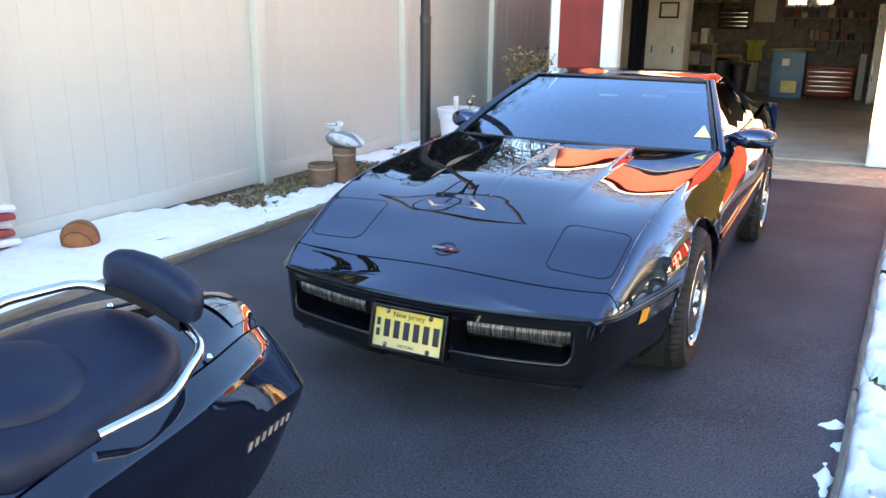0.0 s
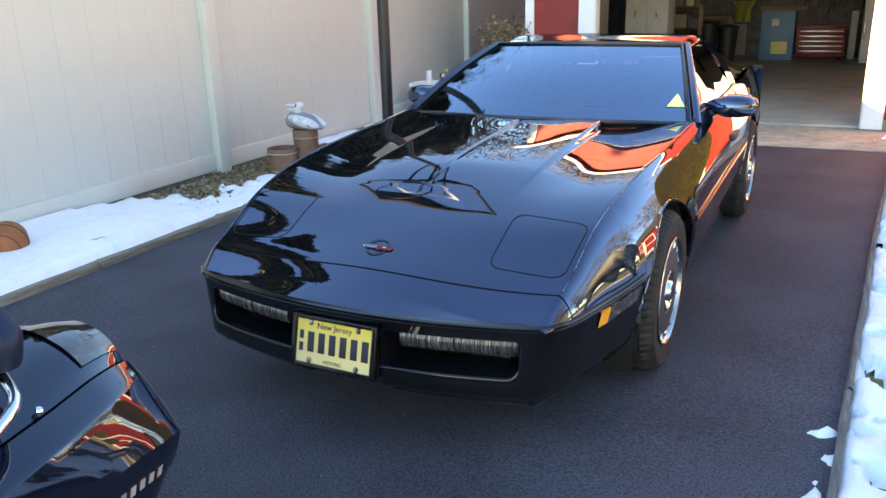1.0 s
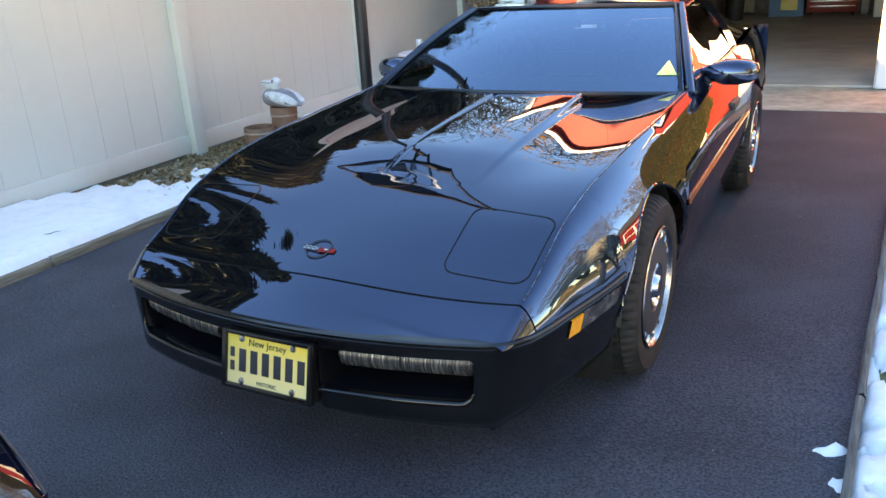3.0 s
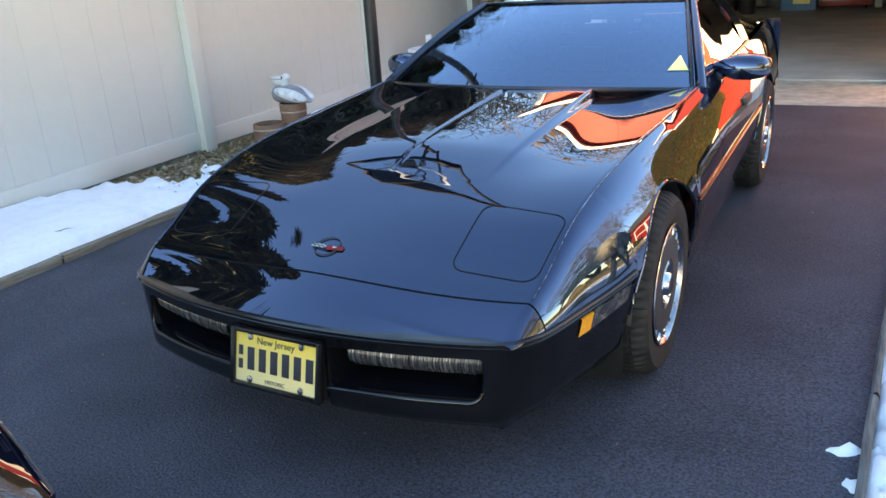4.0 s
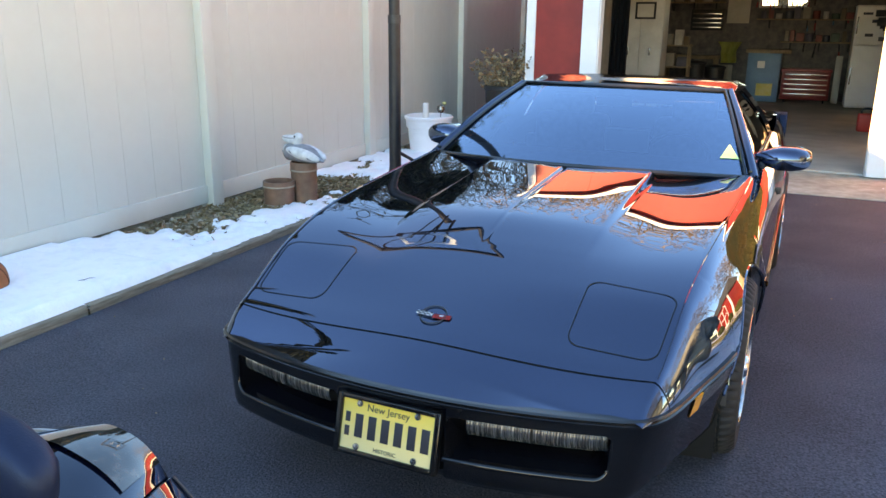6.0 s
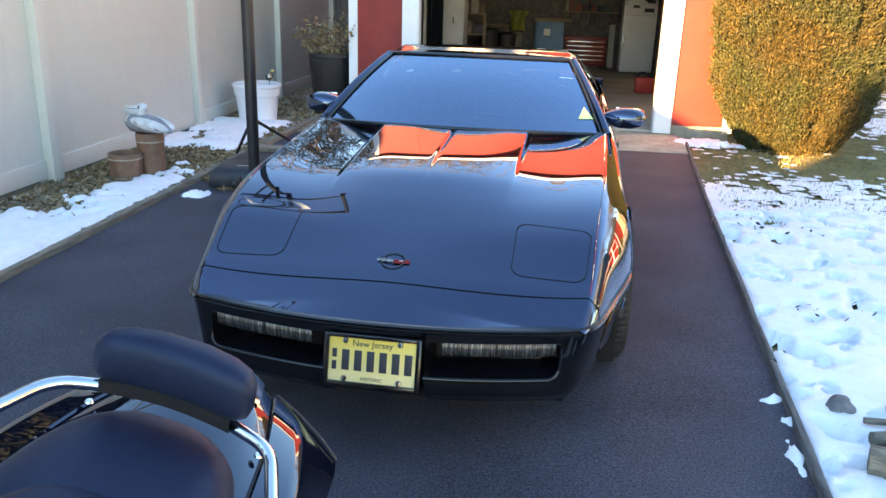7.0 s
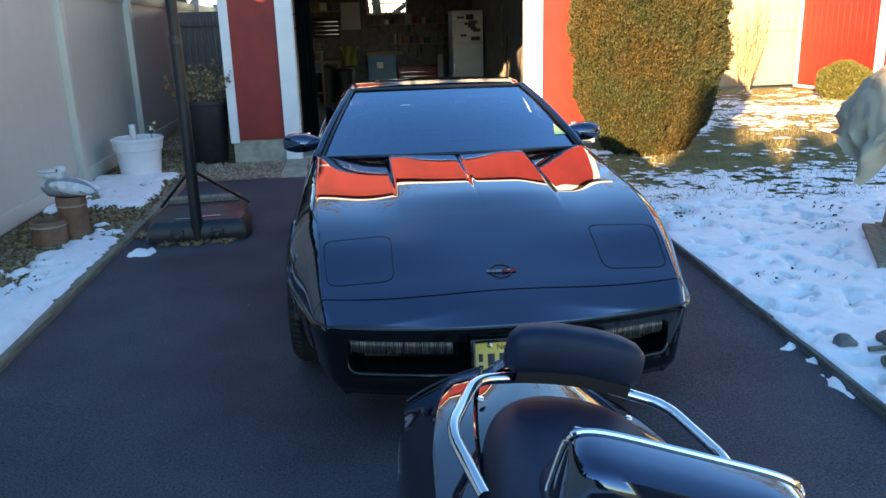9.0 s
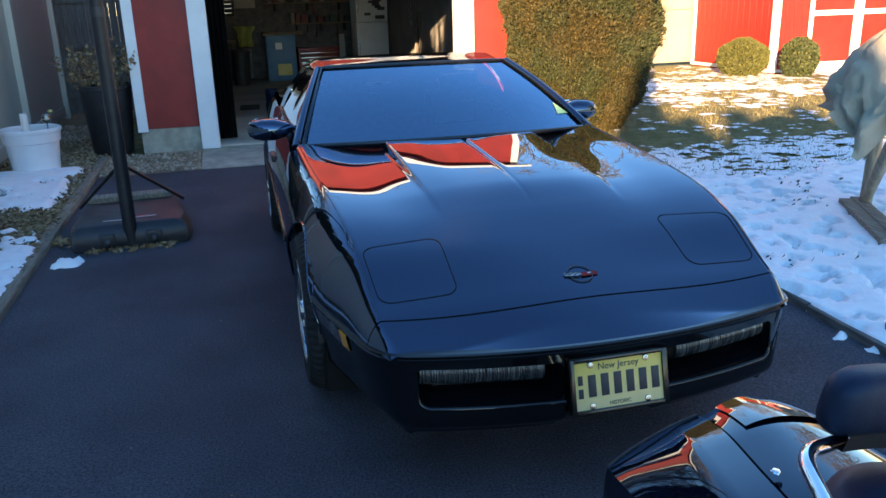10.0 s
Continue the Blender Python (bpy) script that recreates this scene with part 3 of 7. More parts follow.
strip_band(plan, strip_z, 0.013, 0.010, bm)
part("rub_strip", bm, M_STRIP, car, "glossy black rub strip")
for sgn in (-1, 1):
    for a, b in ((HUB_F + ARCH, HUB_R - ARCH), (HUB_R + ARCH, 4.45)):
        bm = new_bm()
        pts = [Vector((sgn * f_we(u), u, 0)) for u in np.linspace(a, b, 24)]
        strip_band(pts if sgn > 0 else pts[::-1], lambda p: f_zs(p.y), 0.012, 0.009, bm)
        part("rub_strip", bm, M_STRIP, car)

# front bumper with lamp openings
OPEN_IN, OPEN_OUT, OZ0, OZ1 = 0.178, 0.628, 0.318, 0.448
ss = sorted(set([0, 0.08, 0.15, 0.165, OPEN_IN, 0.25, 0.32, 0.4, 0.48, 0.55, 0.60, OPEN_OUT, 0.645, 0.66]))
path = [(s, 0.02 + 0.12 * (s / 0.69) ** 2) for s in ss] + [(0.690, 0.144), (0.722, 0.180), (0.748, 0.24)] + [(f_we(u), u) for u in np.linspace(0.30, HUB_F - ARCH, 10)]
zs_ = [0.476, 0.462, OZ1, 0.42, 0.39, 0.36, OZ0, 0.300, 0.280, 0.262, 0.245, 0.228, 0.212, 0.198]


def bumper_pt(s, u, z, sgn):
    k = smooth(0.275, 0.185, z)
    w = smooth(0.60, 0.76, s)
    d = 0.476 - max(z, 0.275)
    u += (0.09 * k - 0.09 * d) * (1 - w) + 0.022 * (1 - smooth(0.157, 0.174, s)) + 0.01 * k * w
    return Vector((sgn * (s - (0.17 * d + 0.05 * k) * w), u, z))


bm = new_bm()
for sgn in (-1, 1):
    vs = [[bm.verts.new(bumper_pt(s, u, z, sgn)) for z in zs_] for s, u in path]
    for i in range(len(path) - 1):
        for j in range(len(zs_) - 1):
            sm, zm = (path[i][0] + path[i + 1][0]) / 2, (zs_[j] + zs_[j + 1]) / 2
            if path[i][1] < 0.13 and OPEN_IN < sm < OPEN_OUT and OZ0 < zm < OZ1:
                continue
            q = (vs[i][j], vs[i + 1][j], vs[i + 1][j + 1], vs[i][j + 1])
            bm.faces.new(q if sgn < 0 else q[::-1])
bmesh.ops.remove_doubles(bm, verts=bm.verts, dist=1e-5)
bumper = part("front_bumper", bm, M_BUMPER, car, smooth_deg=35)
for sgn in (-1, 1):
    bm = new_bm()
    sx = [s for s in ss if OPEN_IN <= s <= OPEN_OUT]
    ring = [(s, OZ1) for s in sx] + [(OPEN_OUT, z) for z in (0.42, 0.39, 0.36)] + [(s, OZ0) for s in sx[::-1]] + [(OPEN_IN, z) for z in (0.36, 0.39, 0.42)]
    P = []
    for d, shr in ((0.0, 0.0), (0.02, 0.006), (0.12, 0.020)):
        P.append([tuple(bumper_pt(min(max(s, OPEN_IN + shr), OPEN_OUT - shr * 2), 0.02 + 0.12 * (s / 0.69) ** 2, min(max(z, OZ0 + shr * 1.2), OZ1 - shr * 0.3), sgn) + Vector((0, d, 0))) for s, z in ring])
    grid(bm, P, close=True, flip=sgn < 0)
    part("lamp_recess", bm, M_BUMPER, bumper)
    bm = new_bm()
    P = [[(sgn * s, 0.155 + 0.12 * (s / 0.69) ** 2, z) for s in np.linspace(0.17, 0.64, 9)] for z in (0.30, 0.46)]
    grid(bm, P, flip=sgn > 0)
    # black sheet puts the dark of the lamp recess into the colour
    part("recess_back", bm, M_GAP, bumper)
    bm = new_bm()
    lip = [(s, OZ0 + 0.002) for s in np.linspace(0.172, OPEN_OUT - 0.045, 14)] + [(OPEN_OUT - 0.045 + 0.043 * math.sin(a), OZ0 + 0.045 - 0.043 * math.cos(a)) for a in np.linspace(0.2, math.pi / 2, 8)] + [(OPEN_OUT - 0.001, z) for z in (0.385, 0.41, 0.435)]
    tube(bm, [bumper_pt(s, 0.02 + 0.12 * (s / 0.69) ** 2, z, sgn) + Vector((0, 0.003, -0.003)) for s, z in lip], [0.010] * 14 + [0.0095 - 0.0005 * k for k in range(11)], 14)
    part("bumper_lip", bm, M_BUMPER, bumper)
    # rounded corners of the opening
    for cx, cz, dx, dz in ((OPEN_IN, OZ0, 1, 1), (OPEN_OUT, OZ0, -1, 1), (OPEN_OUT, OZ1, -1, -1), (OPEN_IN, OZ1, 1, -1)):
        rr = 0.040 if dz > 0 else 0.022
        bm = new_bm()
        ptsc = [(cx, cz)] + [(cx + dx * rr * (1 - math.sin(a)), cz + dz * rr * (1 - math.cos(a))) for a in np.linspace(0, math.pi / 2, 9)]
        rows_c = []
        for d in (0.0, 0.035):
            rows_c.append([tuple(bumper_pt(s, 0.02 + 0.12 * (s / 0.69) ** 2, z, sgn) + Vector((0, d, 0))) for s, z in ptsc[1:]])
        vs_ = grid(bm, rows_c)
        c0 = bm.verts.new(bumper_pt(cx, 0.02 + 0.12 * (cx / 0.69) ** 2, cz, sgn))
        for q in range(len(vs_[0]) - 1):
            bm.faces.new((c0, vs_[0][q], vs_[0][q + 1]))
        bmesh.ops.recalc_face_normals(bm, faces=bm.faces[:])
        part("bumper_corner", bm, M_BUMPER, bumper, smooth_deg=50)
    for a, b in ((0.228, 0.408), (0.414, 0.612)):
        bm = new_bm()
        P = []
        for z in np.linspace(0.384, 0.441, 7):
            row = []
            for k in range(121):
                s = a + (b - a) * k / 120
                rib = 0.0016 * math.sin(2 * math.pi * k / 5.2)
                row.append((sgn * s, 0.040 + 0.12 * (s / 0.69) ** 2 + rib + 0.008 * ((z - 0.416) / 0.024) ** 2, z))
            P.append(row)
        grid(bm, P, flip=sgn > 0)
        part("fog_lamp", bm, M_FOG, bumper, "ribbed clear fog lamp lens", smooth_deg=180)
        bm = new_bm()
        P = [[(sgn * s, 0.058 + 0.12 * (s / 0.69) ** 2, z) for s in np.linspace(a - 0.004, b + 0.004, 9)] for z in (0.386, 0.445)]
        grid(bm, P, flip=sgn > 0)
        part("lamp_back", bm, M_GAP, bumper)
    # side marker and cornering lens
    for a, b, m, nm, lab in ((0.405, 0.465, M_AMBER, "side_marker", "amber side marker lens"), (0.468, 0.655, M_LENS, "cornering_lamp", "clear cornering lamp lens")):
        bm = new_bm()
        us = np.linspace(a, b, 8)
        P = [[(sgn * (f_we(u) + o - 0.17 * (0.476 - min(z, 0.476))), u, z) for u in us] for z, o in ((f_zs(a) - 0.085, -0.004), (f_zs(a) - 0.08, 0.004), (f_zs(a) - 0.022, 0.006), (f_zs(a) - 0.018, -0.004))]
        if nm == "cornering_lamp":
            P = [[(p[0], p[1], p[2] + 0.02 * (p[1] - a) / (b - a)) for p in r] for r in P]
        grid(bm, P, flip=sgn < 0)
        part(nm, bm, m, bumper, lab)
# air dam under the nose, near-black so the darkness there is in its colour
bm = new_bm()
P = [[(s * 0.80, u + 0.30, z) for s, u, z in ((sg * s0, u0, z) for sg, s0, u0 in [(-1, s, u) for s, u in path[::-1]] + [(1, s, u) for s, u in path[1:]])] for z in (0.26, 0.15)]
grid(bm, P, flip=True)
part("air_dam", bm, M_GAP, car)
for sgn in (-1, 1):
    bm = new_bm()
    P = [[(sgn * x, 0.655 + 0.05 * (x - 0.5) + 0.06 * (0.26 - z), z + (0.05 if z < 0.2 else 0.0) * (x - 0.5)) for x in np.linspace(0.48, 0.845, 8)] for z in (0.46, 0.36, 0.29, 0.22, 0.15, 0.115)]
    grid(bm, P, flip=sgn > 0)
    bmesh.ops.solidify(bm, geom=bm.faces[:], thickness=0.006)
    part("air_deflector", bm, M_DARK, car, "black rubber flap before the wheel")
# sills, underbody and tail closing
bm = new_bm()
box(bm, (-0.80, HUB_F + ARCH + 0.03, 0.15), (0.80, HUB_R - ARCH - 0.03, 0.30), 0.02)
box(bm, (-0.56, 0.2, 0.16), (0.56, 4.3, 0.40), 0.02)
part("underbody", bm, M_DARK, car)
bm = new_bm()
grid(bm, [[(x * f_p(u), u, f_zp(u) + 0.012 * (1 - x * x)) for x in np.linspace(-1, 1, 17)] for u in np.linspace(4.08, 4.45, 9)], flip=True)
part("rear_deck", bm, M_PAINT, car)
bm = new_bm()
grid(bm, [[(x * 0.84, 4.45 + dy, z) for x in np.linspace(-1, 1, 9)] for z, dy in ((0.915, 0.0), (0.80, 0.03), (0.55, 0.05), (0.30, 0.0))], flip=True)
part("rear_bumper", bm, M_PAINT, car)

# headlamp covers, flush and dark-outlined
for sgn in (-1, 1):
    def door_pt(a, b, lift):
        u = 0.312 + (0.588 - 0.312) * b - 0.035 * b * a
        s = 0.428 + (0.692 + 0.018 * b - 0.428) * a
        return (sgn * s, u, top_z(u, s) + lift)

    def outline(r, n=6):
        pts = []
        for cx, cy, a0 in ((r, r, 180), (1 - r, r, 270), (1 - r, 1 - r, 0), (r, 1 - r, 90)):
            for k in range(n + 1):
                a = radians(a0 + 90 * k / n)
                pts.append((cx + r * math.cos(a), cy + r * math.sin(a)))
        fine = []
        for p, q in zip(pts, pts[1:] + pts[:1]):
            m_ = 10 if abs(p[0] - q[0]) + abs(p[1] - q[1]) > 0.3 else 1
            fine += [(p[0] + (q[0] - p[0]) * k / m_, p[1] + (q[1] - p[1]) * k / m_) for k in range(m_)]
        return fine
    bm = new_bm()
    o = outline(0.16)
    inner, outer = [], []
    P = []
    for sc, lift in ((0.988, 0.0016), (1.012, 0.0016)):
        P.append([door_pt(0.5 + (a - 0.5) * sc, 0.5 + (b - 0.5) * sc, lift) for a, b in o])
    grid(bm, P, close=True, flip=sgn > 0)
    part("headlamp_cover_gap", bm, M_GAP, hood)

# bonnet badge: ring with a white and a red flag, as plain shapes
badge_z = lambda u, s: top_z(u, s) + 0.004
bm = new_bm()
ringp = [(0.042 * math.cos(a), 0.31 + 0.040 * math.sin(a), badge_z(0.31 + 0.040 * math.sin(a), 0.042 * math.cos(a))) for a in np.linspace(0, 2 * math.pi, 33)]
tube(bm, ringp, 0.0022, 6, cap=False)
badge = part("badge", bm, M_TRIM, hood, "round badge with a white and a red flag shape")


def patch(s0, s1, u0, u1, lift, skew=0.0, n=6):
    b = new_bm()
    P = [[(s, u + skew * (s - s0), top_z(u, s) + lift) for s in np.linspace(s0, s1, n)] for u in (u0, (u0 + u1) / 2, u1)]
    grid(b, P)
    bmesh.ops.solidify(b, geom=b.faces[:], thickness=0.002)
    return b


M_BADGEW = material("white enamel", (0.8, 0.8, 0.8), 0.25, 0, (0.7, 0.7, 0.7), 50)
M_BADGER = material("red enamel", (0.55, 0.02, 0.015), 0.25, 0, (0.65, 0.03, 0.02), 50)
part("flag", patch(-0.058, 0.0, 0.302, 0.318, 0.006, -0.12), M_BADGEW, badge, "white flag shape")
for i in range(6):
    for j in range(3):
        if (i + j) % 2:
            s0 = -0.057 + 0.0094 * i
            u0 = 0.3025 + 0.0053 * j - 0.12 * (s0 + 0.058)
            part("flag_check", patch(s0, s0 + 0.0088, u0, u0 + 0.005, 0.0085, -0.12, 3), M_GAP, badge)
part("flag", patch(0.002, 0.062, 0.293, 0.312, 0.006, 0.08), M_BADGER, badge, "red flag shape")
part("flag_cross", patch(0.024, 0.038, 0.301, 0.307, 0.0085, 0.08, 3), M_BADGEW, badge)

M_PLATE = material("plate yellow", (0.80, 0.62, 0.16), 0.4)
nt_ = M_PLATE.node_tree
tc_, sp_, rp_ = nt_.nodes.new("ShaderNodeTexCoord"), nt_.nodes.new("ShaderNodeSeparateXYZ"), nt_.nodes.new("ShaderNodeValToRGB")
rp_.color_ramp.elements[0].color, rp_.color_ramp.elements[1].color = (0.80, 0.63, 0.33, 1), (0.82, 0.50, 0.06, 1)
nt_.links.new(tc_.outputs["Generated"], sp_.inputs[0])
nt_.links.new(sp_.outputs["Z"], rp_.inputs[0])
nt_.links.new(rp_.outputs[0], nt_.nodes["Principled BSDF"].inputs["Base Color"])
# number plate: frame, plate with plain bars, screws
plate_m = pose(0, 0.004, 0.366, -14, 0, 0)


def plate_box(lo, hi, bev=0.0):
    b = new_bm()
    box(b, lo, hi, bev)
    b.transform(plate_m)
    return b


fr = new_bm()
for lo, hi in (((-0.168, -0.012, -0.09), (-0.150, 0.014, 0.09)), ((0.150, -0.012, -0.09), (0.168, 0.014, 0.09)), ((-0.151, -0.012, -0.09), (0.151, 0.014, -0.074)), ((-0.151, -0.012, 0.076), (0.151, 0.014, 0.09))):
    box(fr, lo, hi, 0.004)
fr.transform(plate_m)
plate = part("number_plate", plate_box((-0.1525, -0.004, -0.076), (0.1525, 0.002, 0.078), 0.002), M_PLATE, car, "pale yellow number plate in a black frame")
part("plate_frame", fr, M_STRIP, plate, "black plate frame")
part("plate_recess", plate_box((-0.160, 0.012, -0.086), (0.160, 0.055, 0.088), 0.008), M_GAP, plate)
M_INK = material("dark ink", (0.02, 0.022, 0.03), 0.5)
for x, z, w, h in [(-0.131, 0.021, 0.016, 0.030), (-0.131, -0.021, 0.016, 0.030)] + [(-0.092 + 0.0435 * k, 0.0, 0.026, 0.070) for k in range(6)]:
    part("bar", plate_box((x - w / 2, -0.0062, z - h / 2), (x + w / 2, -0.0035, z + h / 2), 0.0008), M_INK, plate)
for x, z in ((-0.095, 0.066), (0.095, 0.066), (-0.095, -0.064), (0.095, -0.064)):
    b = new_bm()
    lathe(b, [(0.0, -0.010), (0.004, -0.0098), (0.0045, -0.0085), (0.009, -0.008), (0.0105, -0.006), (0.0105, -0.002)], 14, "y", (x, 0, z))
    b.transform(plate_m)
    part("screw", b, M_ALLOY, plate)


def lettering(text, size, m, mat, parent, name="lettering"):
    c = bpy.data.curves.new(name, "FONT")
    c.body, c.size, c.align_x, c.align_y, c.extrude = text, size, "CENTER", "CENTER", 0.0005
    tmp = new("tmp_text", c)
    me = bpy.data.meshes.new_from_object(tmp.evaluated_get(bpy.context.evaluated_depsgraph_get()))
    bpy.data.objects.remove(tmp)
    me.transform(m)
    me.materials.append(mat)
    ob = new(name, me)
    ob.parent = parent
    return ob


lettering("New Jersey", 0.030, plate_m @ pose(0, -0.0050, 0.058, 90, 0, 0), M_INK, plate)
lettering("HISTORIC", 0.017, plate_m @ pose(0, -0.0050, -0.062, 90, 0, 0), M_INK, plate)

# glasshouse
def ws_base(x):
    s = 0.775 * x
    u = bow(1.72, s) + 0.012
    return Vector((s, u, 0.878 - 0.030 * x * x))


def ws_top(x):
    return Vector((0.572 * x, 2.60 + 0.145 * x * x, 1.168 + 0.014 * (1 - x * x)))


def ws_pt(x, t):
    p = ws_base(x).lerp(ws_top(x), t)
    return p + Vector((0, -0.35, 0.94)) * 0.022 * math.sin(math.pi * t)


bm = new_bm()
grid(bm, [[ws_pt(x, t) for x in np.linspace(-1, 1, 41)] for t in np.linspace(0, 1, 17)], flip=False)
shield = part("windshield", bm, M_WINDSHIELD, car, "steeply raked tinted windshield", smooth_deg=180)
for sgn in (-1, 1):
    bm = new_bm()
    tube(bm, [ws_pt(sgn * 1.02, t) + Vector((sgn * 0.006, 0.012, 0)) for t in np.linspace(-0.02, 1.0, 12)], [0.026 - 0.006 * t for t in np.linspace(0, 1, 12)], 10)
    part("windshield_pillar", bm, M_PAINT, car)
    bm = new_bm()
    tube(bm, [ws_pt(sgn * 0.985, t) + Vector((0, -0.004, 0.006)) for t in np.linspace(0.0, 1.0, 12)], 0.009, 6)
    part("seal", bm, M_STRIP, shield)
bm = new_bm()
tube(bm, [ws_top(x) + Vector((0, 0.004, 0.004)) for x in np.linspace(-1.03, 1.03, 25)], 0.012, 8)
part("header_seal", bm, M_STRIP, shield)
bm = new_bm()
tube(bm, [ws_base(x) + Vector((0, -0.006, 0.0)) for x in np.linspace(-1, 1, 31)], 0.012, 8)
part("cowl_seal", bm, M_STRIP, shield)

def roof_pt(x, u):
    k = smooth(2.60, 3.35, u)
    w = 0.592 + 0.03 * k
    f = abs(x)
    z0 = 1.192 + 0.030 * math.sin(math.pi * min(k * 1.1, 1.0) * 0.62) - 0.014 * smooth(3.0, 3.35, u)
    return (w * x, u + 0.145 * x * x * (1 - k), z0 - 0.020 * f ** 2.2 - 0.022 * smooth(0.90, 1.0, f))


for a, b, nm in ((2.615, 2.655, "roof_header"), (2.662, 3.19, "roof_panel"), (3.197, 3.35, "roof_bar")):
    bm = new_bm()
    grid(bm, [[roof_pt(x, u) for x in np.concatenate((np.linspace(-1, -0.88, 6), np.linspace(-0.8, 0.8, 21), np.linspace(0.88, 1, 6)))] for u in np.linspace(a, b, 10)], flip=True)
    bmesh.ops.solidify(bm, geom=bm.faces[:], thickness=0.02)
    part(nm, bm, M_PAINT, car, smooth_deg=50)


def belt(u):
    return Vector((f_p(u) - 0.012, u, f_zp(u) + 0.002))


for sgn in (-1, 1):
    P = []
    for u in np.linspace(2.06, 3.2, 24):
        lo = belt(u)
        t = min(max((u - ws_pt(1.0, 0).y) / (ws_pt(1.0, 1).y - ws_pt(1.0, 0).y), 0), 1)
        hi = ws_pt(1.0, t) + Vector((0.02, 0.0, -0.004)) if u < 2.74 else Vector((0.598, u, 1.150))
        P.append([(sgn * p.x, p.y, p.z) for p in (lo.lerp(hi, k / 5) + Vector((0.016 * math.sin(math.pi * k / 5), 0, 0)) for k in range(6))])
    bm = new_bm()
    grid(bm, P, flip=sgn < 0)
    part("side_window", bm, M_SIDEGLASS, car, smooth_deg=180)
    bm = new_bm()
    tube(bm, [(sgn * (belt(u).x + 0.004), u, belt(u).z + 0.004) for u in np.linspace(2.0, 3.3, 20)], 0.010, 6)
    part("belt_seal", bm, M_STRIP, car)
    bm = new_bm()
    P = []
    for u in np.linspace(3.19, 3.36, 4):
        lo, hi = belt(u), Vector((0.612, u, 1.152))
        P.append([(sgn * p.x, p.y, p.z) for p in (lo.lerp(hi, k / 6) + Vector((0.020 * math.sin(math.pi * k / 6), 0, 0)) for k in range(7))])
    grid(bm, P, flip=sgn < 0)
    part("rear_pillar", bm, M_PAINT, car)
bm = new_bm()
P = []
for u in np.linspace(3.352, 4.12, 16):
    k = (u - 3.352) / (4.12 - 3.352)
    zt, zb, w = 1.196 - 0.24 * k ** 1.25, f_zp(u) + 0.004, 0.775
    row = []
    for x in np.linspace(-1, 1, 33):
        a = abs(x)
        row.append((w * math.copysign(a ** 0.75, x) * (1 - 0.02 * k), u, zb + (zt - zb) * (1 - a ** 4.5)))
    P.append(row)
grid(bm, P, flip=True)
part("hatch_glass", bm, M_SIDEGLASS, car, "wraparound dark rear hatch glass", smooth_deg=180)

# door mirrors
for sgn in (-1, 1):
    bm = new_bm()
    P = []
    for k, (x, hw, hz, dy) in enumerate([(0.800, 0.02, 0.02, -0.01), (0.835, 0.055, 0.040, -0.005), (0.88, 0.075, 0.056, 0.0), (0.93, 0.078, 0.056, 0.01), (0.965, 0.066, 0.048, 0.02), (0.985, 0.045, 0.034, 0.03), (0.992, 0.012, 0.010, 0.035)]):
        P.append([(sgn * (0.825 + (x - 0.835) * 1.30), 2.38 + dy + 1.2 * hw * math.copysign(abs(math.cos(a)) ** 0.75, math.cos(a)), 0.888 + 1.05 * hz * math.copysign(abs(math.sin(a)) ** 0.8, math.sin(a))) for a in np.linspace(0, 2 * math.pi, 24, endpoint=False)])
    grid(bm, P, close=True, flip=sgn < 0)
    mir = part("door_mirror", bm, M_PAINT, car, "glossy black door mirror")
    bm = new_bm()
    tube(bm, [(sgn * 0.79, 2.36, 0.845), (sgn * 0.83, 2.37, 0.87), (sgn * 0.86, 2.38, 0.88)], [0.05, 0.038, 0.03], 10, flat=0.6)
    part("mirror_foot", bm, M_TRIM, mir)
    bm = new_bm()
    box(bm, (sgn * 0.855, 2.462, 0.838), (sgn * 0.985, 2.472, 0.938), 0.006)
    part("mirror_glass", bm, M_CHROME, mir)

# cabin
bm = new_bm()
P = []
for x in np.linspace(-0.72, 0.72, 15):
    P.append([(x, u, z) for u, z in ((2.0, 0.55), (2.0, 0.83), (2.12, 0.865), (2.35, 0.86), (2.42, 0.80), (2.42, 0.55))])
grid(bm, P)
dash = part("dashboard", bm, M_CABIN, car, "grey dashboard")
bm = new_bm()
box(bm, (-0.74, 1.95, 0.28), (0.74, 4.0, 0.36), 0.02)
box(bm, (-0.14, 2.42, 0.34), (0.14, 3.2, 0.58), 0.04)
box(bm, (-0.74, 3.28, 0.34), (0.74, 3.34, 0.80), 0.02)
part("cabin_floor", bm, M_CABIN, car)
for sx in (-0.37, 0.37):
    bm = new_bm()
    box(bm, (sx - 0.24, 2.62, 0.36), (sx + 0.24, 3.10, 0.52), 0.06, 3)
    box(bm, (sx - 0.23, 3.02, 0.42), (sx + 0.23, 3.20, 0.98), 0.07, 3)
    box(bm, (sx - 0.13, 3.06, 0.96), (sx + 0.13, 3.17, 1.09), 0.04, 3)
    part("seat", bm, M_CABIN, car)
bm = new_bm()
box(bm, (0.02, 2.36, 0.865), (0.25, 2.372, 0.985), 0.003)
part("dash_paper", bm, M_WHITE, dash, "pale sheet propped on the dashboard")
bm = new_bm()
ang = np.linspace(0, 2 * math.pi, 33)
wheel_m = pose(0.37, 2.50, 0.80, 62, 0, 0)
tube(bm, [wheel_m @ Vector((0.175 * math.cos(a), 0.175 * math.sin(a), 0)) for a in ang], 0.013, 8, cap=False)
